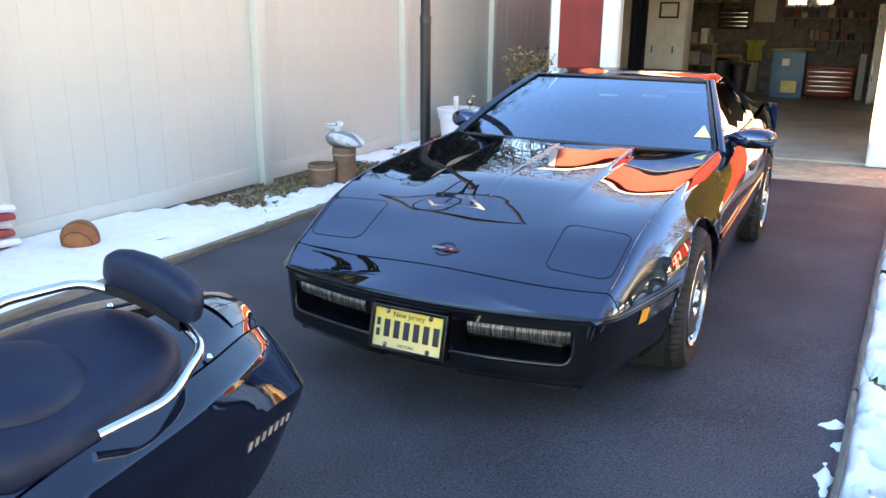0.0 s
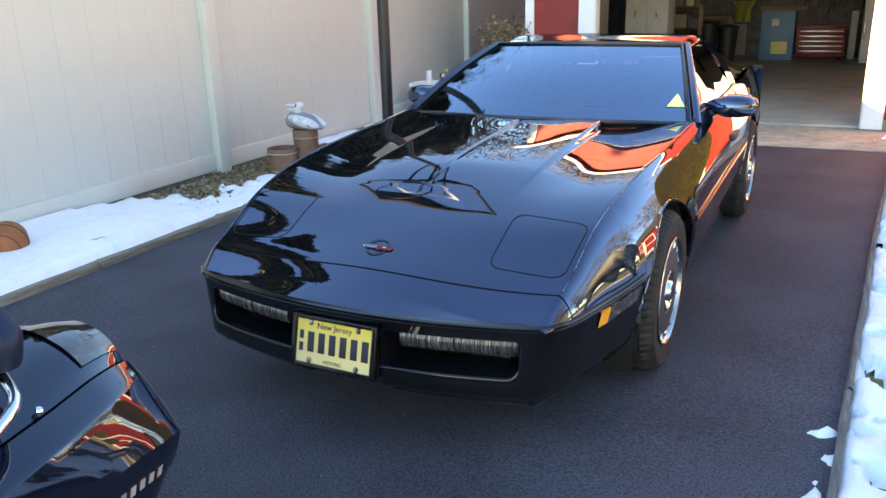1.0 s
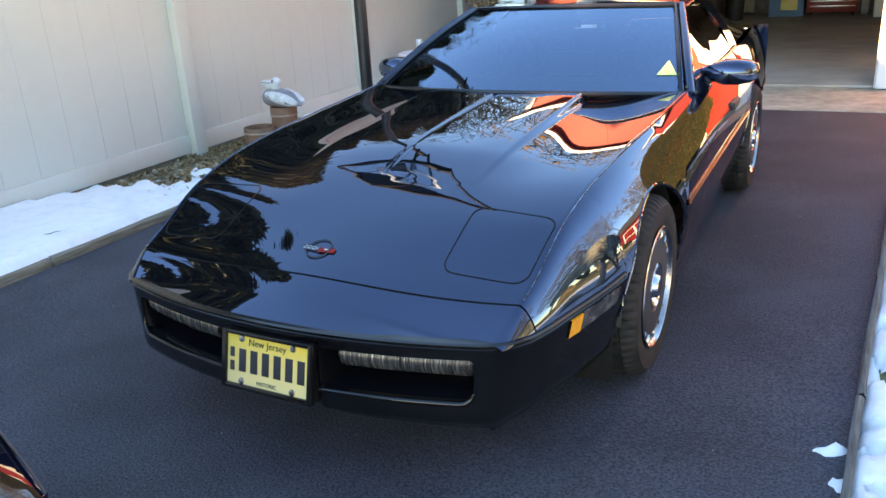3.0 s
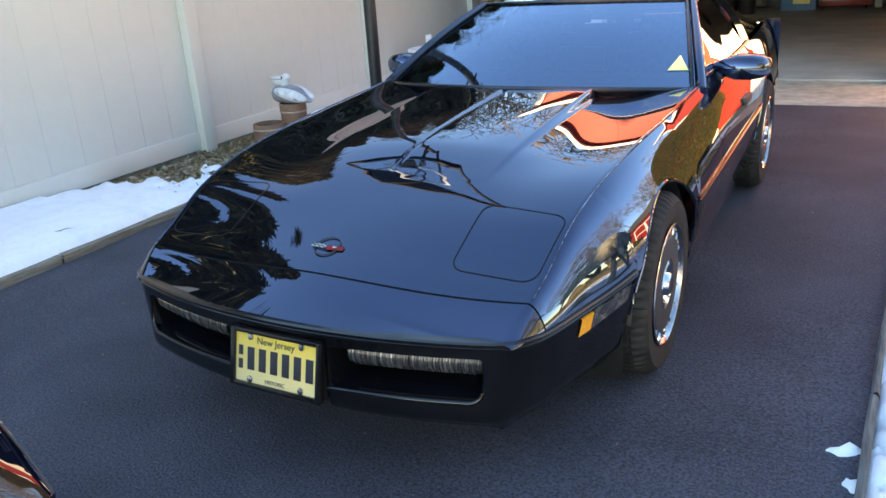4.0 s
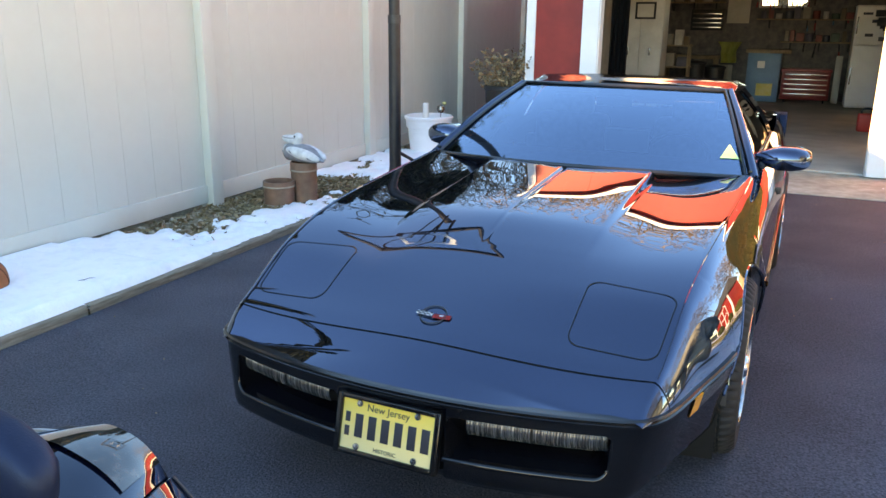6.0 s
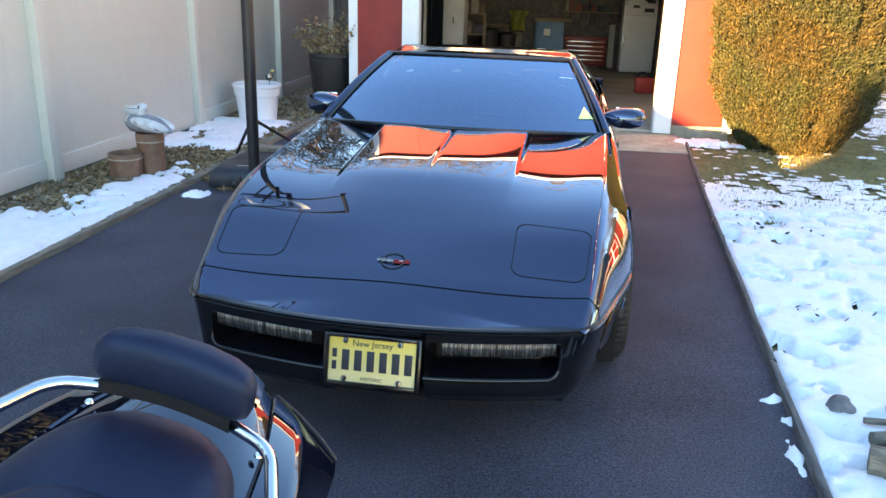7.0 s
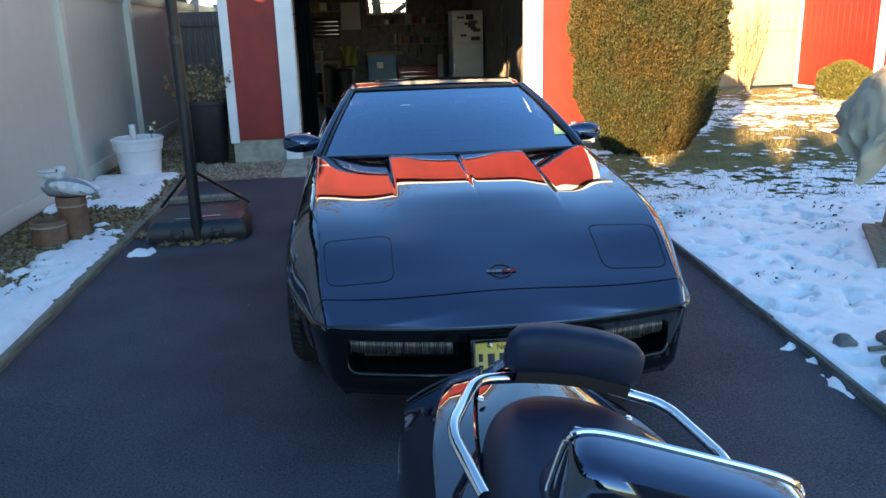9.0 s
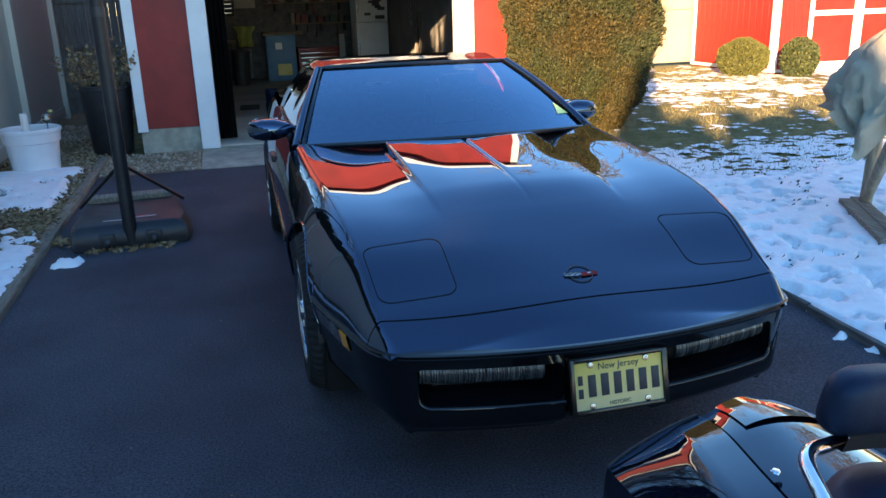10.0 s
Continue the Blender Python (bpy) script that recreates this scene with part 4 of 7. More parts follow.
for a in (0, math.pi, -math.pi / 2):
    tube(bm, [wheel_m @ Vector((0, 0, 0)), wheel_m @ Vector((0.17 * math.cos(a), 0.17 * math.sin(a), 0))], 0.014, 6)
part("steering_wheel", bm, M_TRIM, dash)
bm = new_bm()
box(bm, (-0.10, 2.60, 1.075), (0.10, 2.625, 1.125), 0.008)
part("rear_view_mirror", bm, M_TRIM, shield)
bm = new_bm()
tri_pts = [ws_pt(0.86, 0.16), ws_pt(0.97, 0.16), ws_pt(0.93, 0.30)]
vs = [bm.verts.new(p + Vector((0, -0.002, 0.003))) for p in tri_pts]
bm.faces.new(vs)
part("sticker", bm, material("lime sticker", (0.62, 0.80, 0.25), 0.4, 0, (0.70, 0.86, 0.35), 20), shield, "lime green triangular sticker", smooth_deg=0)

# wheels
def build_wheel():
    """One wheel on its axis along x, its outer face towards +x."""
    w = new("wheel")
    R, hw = 0.328, 0.125
    bm = new_bm()
    prof = [(0.205, -hw + 0.01), (0.235, -hw), (0.285, -hw - 0.004), (0.312, -hw + 0.012), (0.322, -hw + 0.028)]
    for c in (-0.075, -0.028, 0.028, 0.075):
        prof += [(R - 0.002 * abs(c) / 0.07, c - 0.006), (R - 0.009, c - 0.004), (R - 0.009, c + 0.004), (R - 0.002 * abs(c) / 0.07, c + 0.006)]
    prof += [(0.322, hw - 0.028), (0.312, hw - 0.012), (0.296, hw + 0.002), (0.292, hw + 0.005), (0.285, hw + 0.003), (0.250, hw + 0.006), (0.235, hw), (0.205, hw - 0.01)]
    rows = []
    for r_, h_ in prof:
        notch = 0.009 if 0.055 < abs(h_) < 0.118 and r_ > 0.31 else 0.0
        rows.append([(h_, (r_ - notch * (k % 4 == 0)) * math.cos(2 * math.pi * k / 240), (r_ - notch * (k % 4 == 0)) * math.sin(2 * math.pi * k / 240)) for k in range(240)])
    grid(bm, rows, close=True)
    part("tyre", bm, M_TYRE, w, "black road tyre with lettered sidewall")
    bm = new_bm()
    lathe(bm, [(0.200, -0.10), (0.212, -0.06), (0.190, -0.02), (0.186, 0.06), (0.200, 0.095), (0.215, 0.120), (0.218, 0.128), (0.213, 0.131), (0.206, 0.122), (0.203, 0.104), (0.198, 0.096)], 64, "x")
    part("rim", bm, M_ALLOY, w, "polished alloy rim")
    bm = new_bm()
    lathe(bm, [(0.204, 0.108), (0.200, 0.112), (0.174, 0.114), (0.170, 0.120), (0.150, 0.122), (0.090, 0.122), (0.086, 0.112), (0.0, 0.099)], 48, "x")
    part("wheel_face", bm, M_GUNMETAL, w, "dark radial-finned wheel face")
    for k in range(16):
        a = 2 * math.pi * k / 16
        bm = new_bm()
        P = []
        for r, wd, h in ((0.174, 0.003, 0.120), (0.182, 0.005, 0.122), (0.190, 0.007, 0.122), (0.201, 0.008, 0.118)):
            P.append([(h - 0.006, -wd, r), (h, -wd * 0.5, r), (h, wd * 0.4, r), (h - 0.008, wd, r)])
        grid(bm, P, flip=False)
        bm.transform(Matrix.Rotation(a, 4, "X"))
        part("vane", bm, M_ALLOY, w)
    bm = new_bm()
    lathe(bm, [(0.088, 0.104), (0.086, 0.120), (0.076, 0.124), (0.060, 0.110), (0.045, 0.110), (0.040, 0.128), (0.034, 0.134), (0.0, 0.136)], 40, "x")
    part("centre_cap", bm, M_CHROME, w, "chrome centre cap")
    return w


wheel = build_wheel()
wheel.parent = car
spots = [(1, HUB_F), (-1, HUB_F), (1, HUB_R), (-1, HUB_R)]
for i, (sgn, h) in enumerate(spots):
    m = pose(sgn * (0.772 if h == HUB_F else 0.785), h, 0.328, 0, 0, 0 if sgn > 0 else 180)
    if i == 0:
        wheel.matrix_basis = m
    else:
        w = copy_thing(wheel, m)
        w.parent = car


# ---- growing things ----
def leaf_mesh(name, pts, nrm, size, rng, mat, aspect=0.55, spread=0.9):
    """Many small bent leaves at points, each two triangles."""
    n = len(pts)
    a = rng.normal(size=(n, 3))
    d = nrm * (1 - spread) + a * spread
    d /= np.linalg.norm(d, axis=1)[:, None]
    e = np.cross(d, rng.normal(size=(n, 3)))
    e /= np.linalg.norm(e, axis=1)[:, None]
    sz = size * rng.uniform(0.6, 1.4, size=(n, 1))
    f = np.cross(d, e)
    v = np.stack([pts - d * sz, pts + e * sz * aspect, pts + d * sz + f * sz * 0.25, pts - e * sz * aspect], 1).reshape(-1, 3)
    faces = np.arange(4 * n).reshape(n, 4)
    me = bpy.data.meshes.new(name)
    me.from_pydata(v.tolist(), [], faces.tolist())
    me.materials.append(mat)
    return me


def island_leaf(name, c1, c2, c3, rough=0.7):
    m = material(name, c1, rough)
    nt = m.node_tree
    g = nt.nodes.new("ShaderNodeNewGeometry")
    r = nt.nodes.new("ShaderNodeValToRGB")
    r.color_ramp.elements[0].color, r.color_ramp.elements[1].color = (*c1, 1), (*c3, 1)
    k = r.color_ramp.elements.new(0.5)
    k.color = (*c2, 1)
    nt.links.new(g.outputs["Random Per Island"], r.inputs[0])
    nt.links.new(r.outputs[0], nt.nodes["Principled BSDF"].inputs["Base Color"])
    return m


M_HEDGE = island_leaf("evergreen sprays", (0.017, 0.020, 0.006), (0.046, 0.042, 0.011), (0.094, 0.071, 0.018))
mottle(M_HEDGE, 1.7, (0.66, 0.95, 0.85), (1.12, 0.92, 0.62), 6.0, 0.40, 0.60)
# shade deep between the sprays is put into this dark colour
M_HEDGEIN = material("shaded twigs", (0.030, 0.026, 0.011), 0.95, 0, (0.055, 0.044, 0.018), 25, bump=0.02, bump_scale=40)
M_CONIFER = island_leaf("conifer needles", (0.012, 0.022, 0.010), (0.025, 0.035, 0.015), (0.035, 0.045, 0.02))
M_DRYLEAF = island_leaf("dry leaves", (0.12, 0.065, 0.03), (0.27, 0.155, 0.075), (0.40, 0.27, 0.15), 0.8)


def shrub(name, label, cat, at, prof, ry, n, size, mat, seed, height, inner=M_HEDGEIN, lean=0.0, upright=0.0, aspect=0.55, dents=()):
    """Clipped or mounded evergreen: a heart coloured dark for inner shade, then sprays over an uneven outline."""
    top = thing(name, label, cat, pose(*at))
    f = curve(prof)

    def dent(a, z):
        return sum(d * math.exp(-(((a - b + math.pi) % (2 * math.pi) - math.pi) / wa) ** 2 - ((z - c) / wz) ** 2) for b, c, wa, wz, d in dents)
    bm = new_bm()
    P = []
    for i in range(25):
        z = height * i / 24
        r = max(f(z) * 0.86 - 0.02, 0.01)
        P.append([(r * math.cos(a) + lean * z, ry * r * math.sin(a), z * 0.985 + 0.01) for a in np.linspace(0, 2 * math.pi, 36, endpoint=False)])
    grid(bm, P, close=True)
    for v in bm.verts:
        q = v.co * 3.0
        v.co += Vector((v.co.x, v.co.y, 0)).normalized() * 0.06 * noise.noise(q)
        k = 1 - dent(math.atan2(v.co.y, v.co.x), v.co.z)
        v.co.x, v.co.y = v.co.x * k, v.co.y * k
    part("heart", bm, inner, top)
    r = np.random.RandomState(seed)
    z = height * r.uniform(0, 1, n) ** 0.92
    a = r.uniform(0, 2 * math.pi, n)
    rad = np.array([f(q) for q in z])
    bump = np.array([noise.noise((math.cos(b) * 2.2 + seed, math.sin(b) * 2.2, q * 2.2)) for b, q in zip(a, z)]) * 0.09 + np.array([noise.noise((math.cos(b) * 6, math.sin(b) * 6 + seed, q * 6.5)) for b, q in zip(a, z)]) * 0.075 + np.array([noise.noise((math.cos(b) * 15, math.sin(b) * 15 + seed, q * 16)) for b, q in zip(a, z)]) * 0.065 - np.array([dent(b, q) for b, q in zip(a, z)])
    rad = np.maximum(rad * (1 + bump), 0.02) * r.uniform(0.90, 1.02, n)
    pts = np.stack([rad * np.cos(a) + lean * z, ry * rad * np.sin(a), z], 1)
    nrm = np.stack([np.cos(a), np.sin(a), 0.5 + upright + 0 * a], 1)
    ob = new("crown", leaf_mesh("crown", pts, nrm, size, r, mat, aspect, 0.45 if upright else 0.9))
    ob.parent = top
    return top


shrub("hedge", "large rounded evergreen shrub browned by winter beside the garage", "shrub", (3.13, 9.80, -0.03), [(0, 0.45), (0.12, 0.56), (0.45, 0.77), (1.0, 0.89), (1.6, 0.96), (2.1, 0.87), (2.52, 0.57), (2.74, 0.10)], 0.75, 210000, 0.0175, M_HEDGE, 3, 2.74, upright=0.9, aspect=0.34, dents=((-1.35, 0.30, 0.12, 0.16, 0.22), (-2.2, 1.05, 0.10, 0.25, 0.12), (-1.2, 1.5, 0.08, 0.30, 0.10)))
M_BUSH = island_leaf("yellow-green sprays", (0.045, 0.055, 0.012), (0.095, 0.095, 0.020), (0.15, 0.135, 0.030))
M_BUSH2 = island_leaf("dark green leaves", (0.018, 0.032, 0.010), (0.045, 0.06, 0.016), (0.10, 0.10, 0.025))
shrub("low_bush", "yellow-green low evergreen bush before the shed", "bush", (9.10, 14.9, -0.03), [(0, 0.32), (0.25, 0.50), (0.5, 0.45), (0.72, 0.1)], 0.9, 9000, 0.034, M_BUSH, 5, 0.72, upright=0.8, aspect=0.3)
shrub("low_bush", "dark round evergreen bush at the shed corner", "bush", (9.72, 14.0, -0.03), [(0, 0.22), (0.28, 0.36), (0.55, 0.32), (0.74, 0.1)], 0.9, 6000, 0.028, M_BUSH2, 6, 0.74)
shrub("low_bush", "dark round evergreen bush by the shed door", "bush", (12.2, 13.9, -0.03), [(0, 0.25), (0.3, 0.50), (0.6, 0.42), (0.85, 0.1)], 0.9, 4000, 0.04, M_BUSH2, 7, 0.85)


def bare_tree(name, label, at, height, seed, spread=0.55, depth=6, thick=0.16, cat="tree"):
    top = thing(name, label, cat, pose(*at))
    r = random.Random(seed)
    trunk, limbs = new_bm(), new_bm()

    def grow(p, d, ln, rad, lev):
        pts, rads = [p], [rad]
        n = 5 if lev == 0 else 3
        for i in range(n):
            d = (d + Vector((r.uniform(-1, 1), r.uniform(-1, 1), r.uniform(-0.25, 0.55))) * 0.13).normalized()
            p = p + d * ln / n
            pts.append(p)
            rads.append(rad * (1 - 0.42 * (i + 1) / n))
        rads = [max(q, 0.011) for q in rads] if thick > 0.1 else rads
        tube(trunk if lev == 0 else limbs, pts, rads, 9 if lev == 0 else (5 if lev < 3 else 3), cap=False)
        if lev >= depth:
            return
        for k in range(3 if lev < 4 else 2):
            i = -1 if k == 0 else r.randint(max(1, n - 2), n)
            q, rr = pts[i], rads[i]
            a = Vector((r.uniform(-1, 1), r.uniform(-1, 1), r.uniform(-0.2, 0.6))).normalized()
            grow(q, (d * (1 - spread) + a * spread).normalized(), ln * r.uniform(0.62, 0.82), rr * (0.80 if k == 0 else 0.58), lev + 1)
    grow(Vector((0, 0, 0)), Vector((0, 0, 1)), height * 0.30, thick, 0)
    part("trunk", trunk, M_BARK, top)
    part("limbs", limbs, M_BARK, top)
    return top


for k, (x, y, h, th, dp) in enumerate(((-7.6, 17.8, 14, 0.20, 8), (-4.2, 20.8, 15, 0.21, 8), (-11.0, 16.8, 14.5, 0.20, 8), (-9.2, 19.6, 15.5, 0.21, 8), (-5.9, 19.2, 13, 0.18, 8), (-2.2, 23.5, 16, 0.21, 8), (-14.0, 9.5, 12, 0.17, 7), (3.5, 26.0, 14, 0.18, 7), (14.0, 24.0, 12, 0.16, 7), (11.0, 26.5, 13, 0.18, 7), (24.0, 16.0, 13, 0.16, 7), (16.0, 12.5, 10, 0.16, 7), (17.0, 5.0, 12, 0.18, 8), (14.5, 3.0, 10, 0.18, 8), (13.5, 0.2, 10, 0.17, 8), (16.0, -3.0, 11, 0.18, 7), (12.2, 19.4, 13, 0.19, 8), (15.4, 17.6, 14, 0.20, 8), (10.6, 21.6, 13, 0.18, 8), (18.0, 13.5, 13, 0.19, 8), (0.6, 22.6, 13, 0.18, 8), (5.6, 23.4, 13, 0.18, 8), (-0.8, 27.0, 15, 0.20, 8))):
    bare_tree("bare_tree", "tall leafless tree beyond the yard", (x, y, -0.03), h * (0.72 if y > 15 else 1.0), 11 + k, depth=dp, thick=th)
M_TWIG = material("pale dry twigs", (0.27, 0.205, 0.125), 0.9, 0, (0.38, 0.30, 0.19), 20)
dry = thing("bare_shrub", "leafless tan twiggy shrub against the back fence", "shrub", pose(8.15, 17.0, -0.03))
r = random.Random(15)
for k in range(17):
    a, lean, h = r.uniform(0, 2 * math.pi), r.uniform(0.05, 0.34), r.uniform(1.3, 2.15)
    b = new_bm()
    stem = [Vector((0.10 * math.cos(a) + lean * h * (j / 7) ** 1.3 * math.cos(a) + r.uniform(-0.03, 0.03) * (j > 0), 0.10 * math.sin(a) + 0.6 * lean * h * (j / 7) ** 1.3 * math.sin(a) + r.uniform(-0.03, 0.03) * (j > 0), h * j / 7)) for j in range(8)]
    tube(b, stem, [0.012 - 0.0011 * j for j in range(8)], 5)
    for j in range(2, 7):
        for m in range(2):
            d = Vector((r.uniform(-1, 1), r.uniform(-1, 1), r.uniform(0.6, 1.6))).normalized() * r.uniform(0.18, 0.42)
            tube(b, [stem[j], stem[j] + d * 0.5 + Vector((0, 0, 0.02)), stem[j] + d], [0.006, 0.0045, 0.003], 4)
    part("stem", b, M_TWIG, dry)


def conifer(at, h, r0, seed):
    top = thing("conifer", "unseen dark evergreen beyond the fence, for reflections and shade", "tree", pose(*at))
    bm = new_bm()
    tube(bm, [(0, 0, 0), (0.02, 0, h * 0.5), (0, 0.02, h * 0.97)], [0.16, 0.10, 0.02], 8)
    part("trunk", bm, M_BARK, top)
    r = np.random.RandomState(seed)
    n = 11000
    z = 0.5 + (h - 0.5) * r.uniform(0, 1, n) ** 1.25
    lay = np.abs(((z * 2.2) % 1.0) - 0.5) * 0.3 + 0.85
    a = r.uniform(0, 2 * math.pi, n)
    rad = r0 * (1 - (z / h) ** 2.2) * lay * np.sqrt(r.uniform(0.15, 1, n)) * (1 + 0.2 * np.sin(a * 5 + z * 3))
    pts = np.stack([rad * np.cos(a), rad * np.sin(a), z - 0.15 * rad], 1)
    nrm = np.stack([np.cos(a), np.sin(a), -0.3 + 0 * a], 1)
    ob = new("crown", leaf_mesh("crown", pts, nrm, 0.135 * r0, r, M_CONIFER, 0.3, 0.4))
    ob.parent = top


# unseen row, set tall and close to keep the alley wall shaded
for k, y in enumerate((7.6, 9.0, 10.4, 11.8, 13.2, 14.6, 16.0)):
    conifer((-6.0 + 0.2 * (k % 2), y, -0.03), 5.2 + 0.25 * (k % 3), 1.25, 21 + k)
# far ones mirror in the bonnet; those near the fence are added shade casters
for k, (x, y, h, r0) in enumerate(((-17.5, 3.6, 12, 2.4), (-16.5, 6.2, 20, 3.2), (-14.6, 8.8, 18, 3.2), (-12.6, 10.6, 14, 2.8), (-10.4, 12.2, 12, 2.5), (-8.6, 10.2, 9.5, 1.9), (-7.0, 9.2, 7.8, 1.5), (-5.4, 4.4, 4.3, 1.1), (-5.4, 2.7, 4.7, 1.1), (-5.4, 1.0, 5.1, 1.1), (-5.4, -0.5, 5.4, 1.05), (-6.2, 3.3, 5.3, 1.2), (-6.2, 4.8, 5.4, 1.2), (-6.2, 6.2, 5.4, 1.2), (-5.92, -7.5, 5.6, 1.15), (-5.7, -9.4, 5.65, 1.25), (-5.8, -11.3, 6.15, 1.3), (-5.05, -7.0, 4.85, 1.15))):
    conifer((x, y, -0.03), h, r0, 41 + k)

# unseen low house beyond the fence, added to shade the drive and car
house = thing("house", "unseen low house with pale siding, added to shade the drive", "house", pose(-8.2, -3.95, 0))
M_SIDING = material("pale siding", (0.42, 0.41, 0.38), 0.7, 0, (0.50, 0.49, 0.46), 2.0, bump=0.001, bump_scale=20)
bm = new_bm()
box(bm, (-2.2, -2.2, -0.05), (2.2, 2.2, 4.10), 0.02)
part("wall", bm, M_SIDING, house)
bm = new_bm()
vs = [bm.verts.new(p) for p in ((-2.45, -2.3, 4.08), (2.45, -2.3, 4.08), (0, -2.3, 5.1), (-2.45, 2.3, 4.08), (2.45, 2.3, 4.08), (0, 2.3, 5.1))]
for q in ((0, 2, 1), (3, 4, 5), (0, 3, 5, 2), (1, 2, 5, 4), (0, 1, 4, 3)):
    bm.faces.new([vs[k] for k in q])
part("roof", bm, M_SHINGLE, house, smooth_deg=0)


# unseen house far across the yard, added to bounce warm sun onto the fence
far = thing("house", "unseen tan house across the yard, added to bounce sunlight", "house", pose(21, 2, 0))
M_CREAM = material("cream siding", (0.40, 0.34, 0.25), 0.7, 0, (0.48, 0.42, 0.32), 2.0, bump=0.001, bump_scale=20)
bm = new_bm()
box(bm, (-3, -7, -0.05), (3, 7, 5.2), 0.02)
part("wall", bm, M_CREAM, far)
bm = new_bm()
vs = [bm.verts.new(p) for p in ((-3.3, -7.3, 5.15), (3.3, -7.3, 5.15), (0, -7.3, 7.2), (-3.3, 7.3, 5.15), (3.3, 7.3, 5.15), (0, 7.3, 7.2))]
for q in ((0, 2, 1), (3, 4, 5), (0, 3, 5, 2), (1, 2, 5, 4), (0, 1, 4, 3)):
    bm.faces.new([vs[i] for i in q])
part("roof", bm, M_SHINGLE, far, smooth_deg=0)


# ---- snow, leaves, stones ----
def fractal(x, y, s, o=4):
    return noise.fractal((x * s, y * s, 0.37), 0.9, 2.1, o)


def snow(name, label, x0, x1, y0, y1, step, h_of, base=0.0):
    nx, ny = int((x1 - x0) / step) + 1, int((y1 - y0) / step) + 1
    H = [[h_of(x0 + i * step, y0 + j * step) for i in range(nx)] for j in range(ny)]
    idx, verts, faces = {}, [], []

    def vid(i, j):
        if (i, j) not in idx:
            idx[i, j] = len(verts)
            h = H[j][i]
            verts.append((x0 + i * step, y0 + j * step, base + (h if h > 0 else max(h * 0.8, -0.03))))
        return idx[i, j]
    for j in range(ny - 1):
        for i in range(nx - 1):
            if max(H[j][i], H[j][i + 1], H[j + 1][i], H[j + 1][i + 1]) > 0:
                faces.append((vid(i, j), vid(i + 1, j), vid(i + 1, j + 1), vid(i, j + 1)))
    me = bpy.data.meshes.new(name)
    me.from_pydata(verts, [], faces)
    me.materials.append(M_SNOW)
    me.shade_smooth()
    return tagged(new(name, me), label, "snow", kind="stuff")


def cap(h, top=0.05):
    return top * math.tanh(h / top) if h > 0 else h


bed_front = curve([(-3.45, 5.02), (-3.30, 5.12), (-3.0, 5.42), (-2.80, 5.30), (-2.62, 5.10), (-2.50, 5.35), (-2.30, 5.6)])


def bed_snow(x, y):
    m = 0.6 * fractal(x, y, 1.5) + 0.35 * fractal(x, y, 6.0)
    rag = fractal(x, y, 11.0, 3)
    front = smooth(-2.35, -2.43, x)
    yb = bed_front(x) + 0.22 * m + 0.16 * rag
    d = math.hypot((x + 2.59) / 0.36, (y - 5.95) / 1.05) + 0.5 * m + 0.60 * rag
    lo = max(0.13 * smooth(yb + 0.12, yb - 0.4, y), 0.10 * smooth(1.05, 0.5, d)) - 0.03 * smooth(yb - 0.2, yb + 0.2, y)
    holes = max(0.0, fractal(x + 3, y, 4.5, 3) - 0.22) * 0.34 * smooth(4.6, 5.3, y)
    pot = 0.11 * smooth(7.45, 7.9, y + 0.2 * m) * smooth(9.75, 9.3, y) * smooth(-2.44, -2.6, x)
    return cap((lo + pot + 0.018 * m - holes) * front, 0.07 if y > 4.6 else 0.11)


snow("bed_snow", "old melting snow lying along the fence bed", -3.38, -2.34, -7.0, 9.8, 0.03, bed_snow, 0.012)


snow_bias = curve([(6.4, 0.06), (7.3, 0.05), (8.2, -0.14), (8.7, -0.40), (10.2, -0.48), (11.0, -0.28), (12.5, -0.12), (14.5, -0.12), (16.0, -0.32), (17.6, -0.45)])


def yard_snow(x, y):
    e = x - right_edge(y) - 0.020 - 0.016 * fractal(x, y, 9.0, 3)
    m = 0.5 * fractal(x, y, 0.8) + 0.35 * fractal(x, y, 3.1)
    holes = max(0.0, fractal(x + 7, y, 5.5, 3) - 0.34) * 0.5 + max(0.0, fractal(x, y + 9, 10.0, 2) - 0.40) * 0.45 + 0.010 * abs(fractal(x, y, 4.2, 3))
    full = smooth(6.95, 6.55, y + 0.22 * fractal(x, y, 1.4) + 0.10 * fractal(x, y, 7.0, 3))
    thin = 0.028 * (0.40 * fractal(x, y, 2.2) + 0.45 * fractal(x, y * 1.2, 7.5, 3) + 0.35 * fractal(x * 0.9, y * 1.3, 17.0, 2) + snow_bias(y))
    h = 0.050 * full + 0.008 * m * full - 0.8 * holes * full + thin * (1 - full)
    return cap(min(h, e * 2.2), 0.07)


snow("yard_snow", "shallow trodden snow over the front of the lawn", 1.3, 6.4, -3.0, 9.2, 0.03, yard_snow, -0.004)
snow("yard_snow", "thin patchy snow over the sunlit lawn", 2.0, 13.0, 9.2, 17.6, 0.06, yard_snow, -0.010)


def lumps(x, y):
    h = -0.02
    for cx, cy, rx, ry, t in ((1.525, 3.61, 0.040, 0.034, 0.030), (1.55, 3.45, 0.025, 0.03, 0.02), (1.500, 3.18, 0.022, 0.12, 0.03), (1.49, 2.66, 0.028, 0.07, 0.035), (1.47, 2.25, 0.04, 0.14, 0.05), (-2.16, 6.14, 0.08, 0.09, 0.035), (2.25, 9.72, 0.32, 0.16, 0.05)):
        d = math.hypot((x - cx) / rx, (y - cy) / ry) + 0.75 * fractal(x, y, 14.0)
        h = max(h, t * (1 - d * d))
    return h


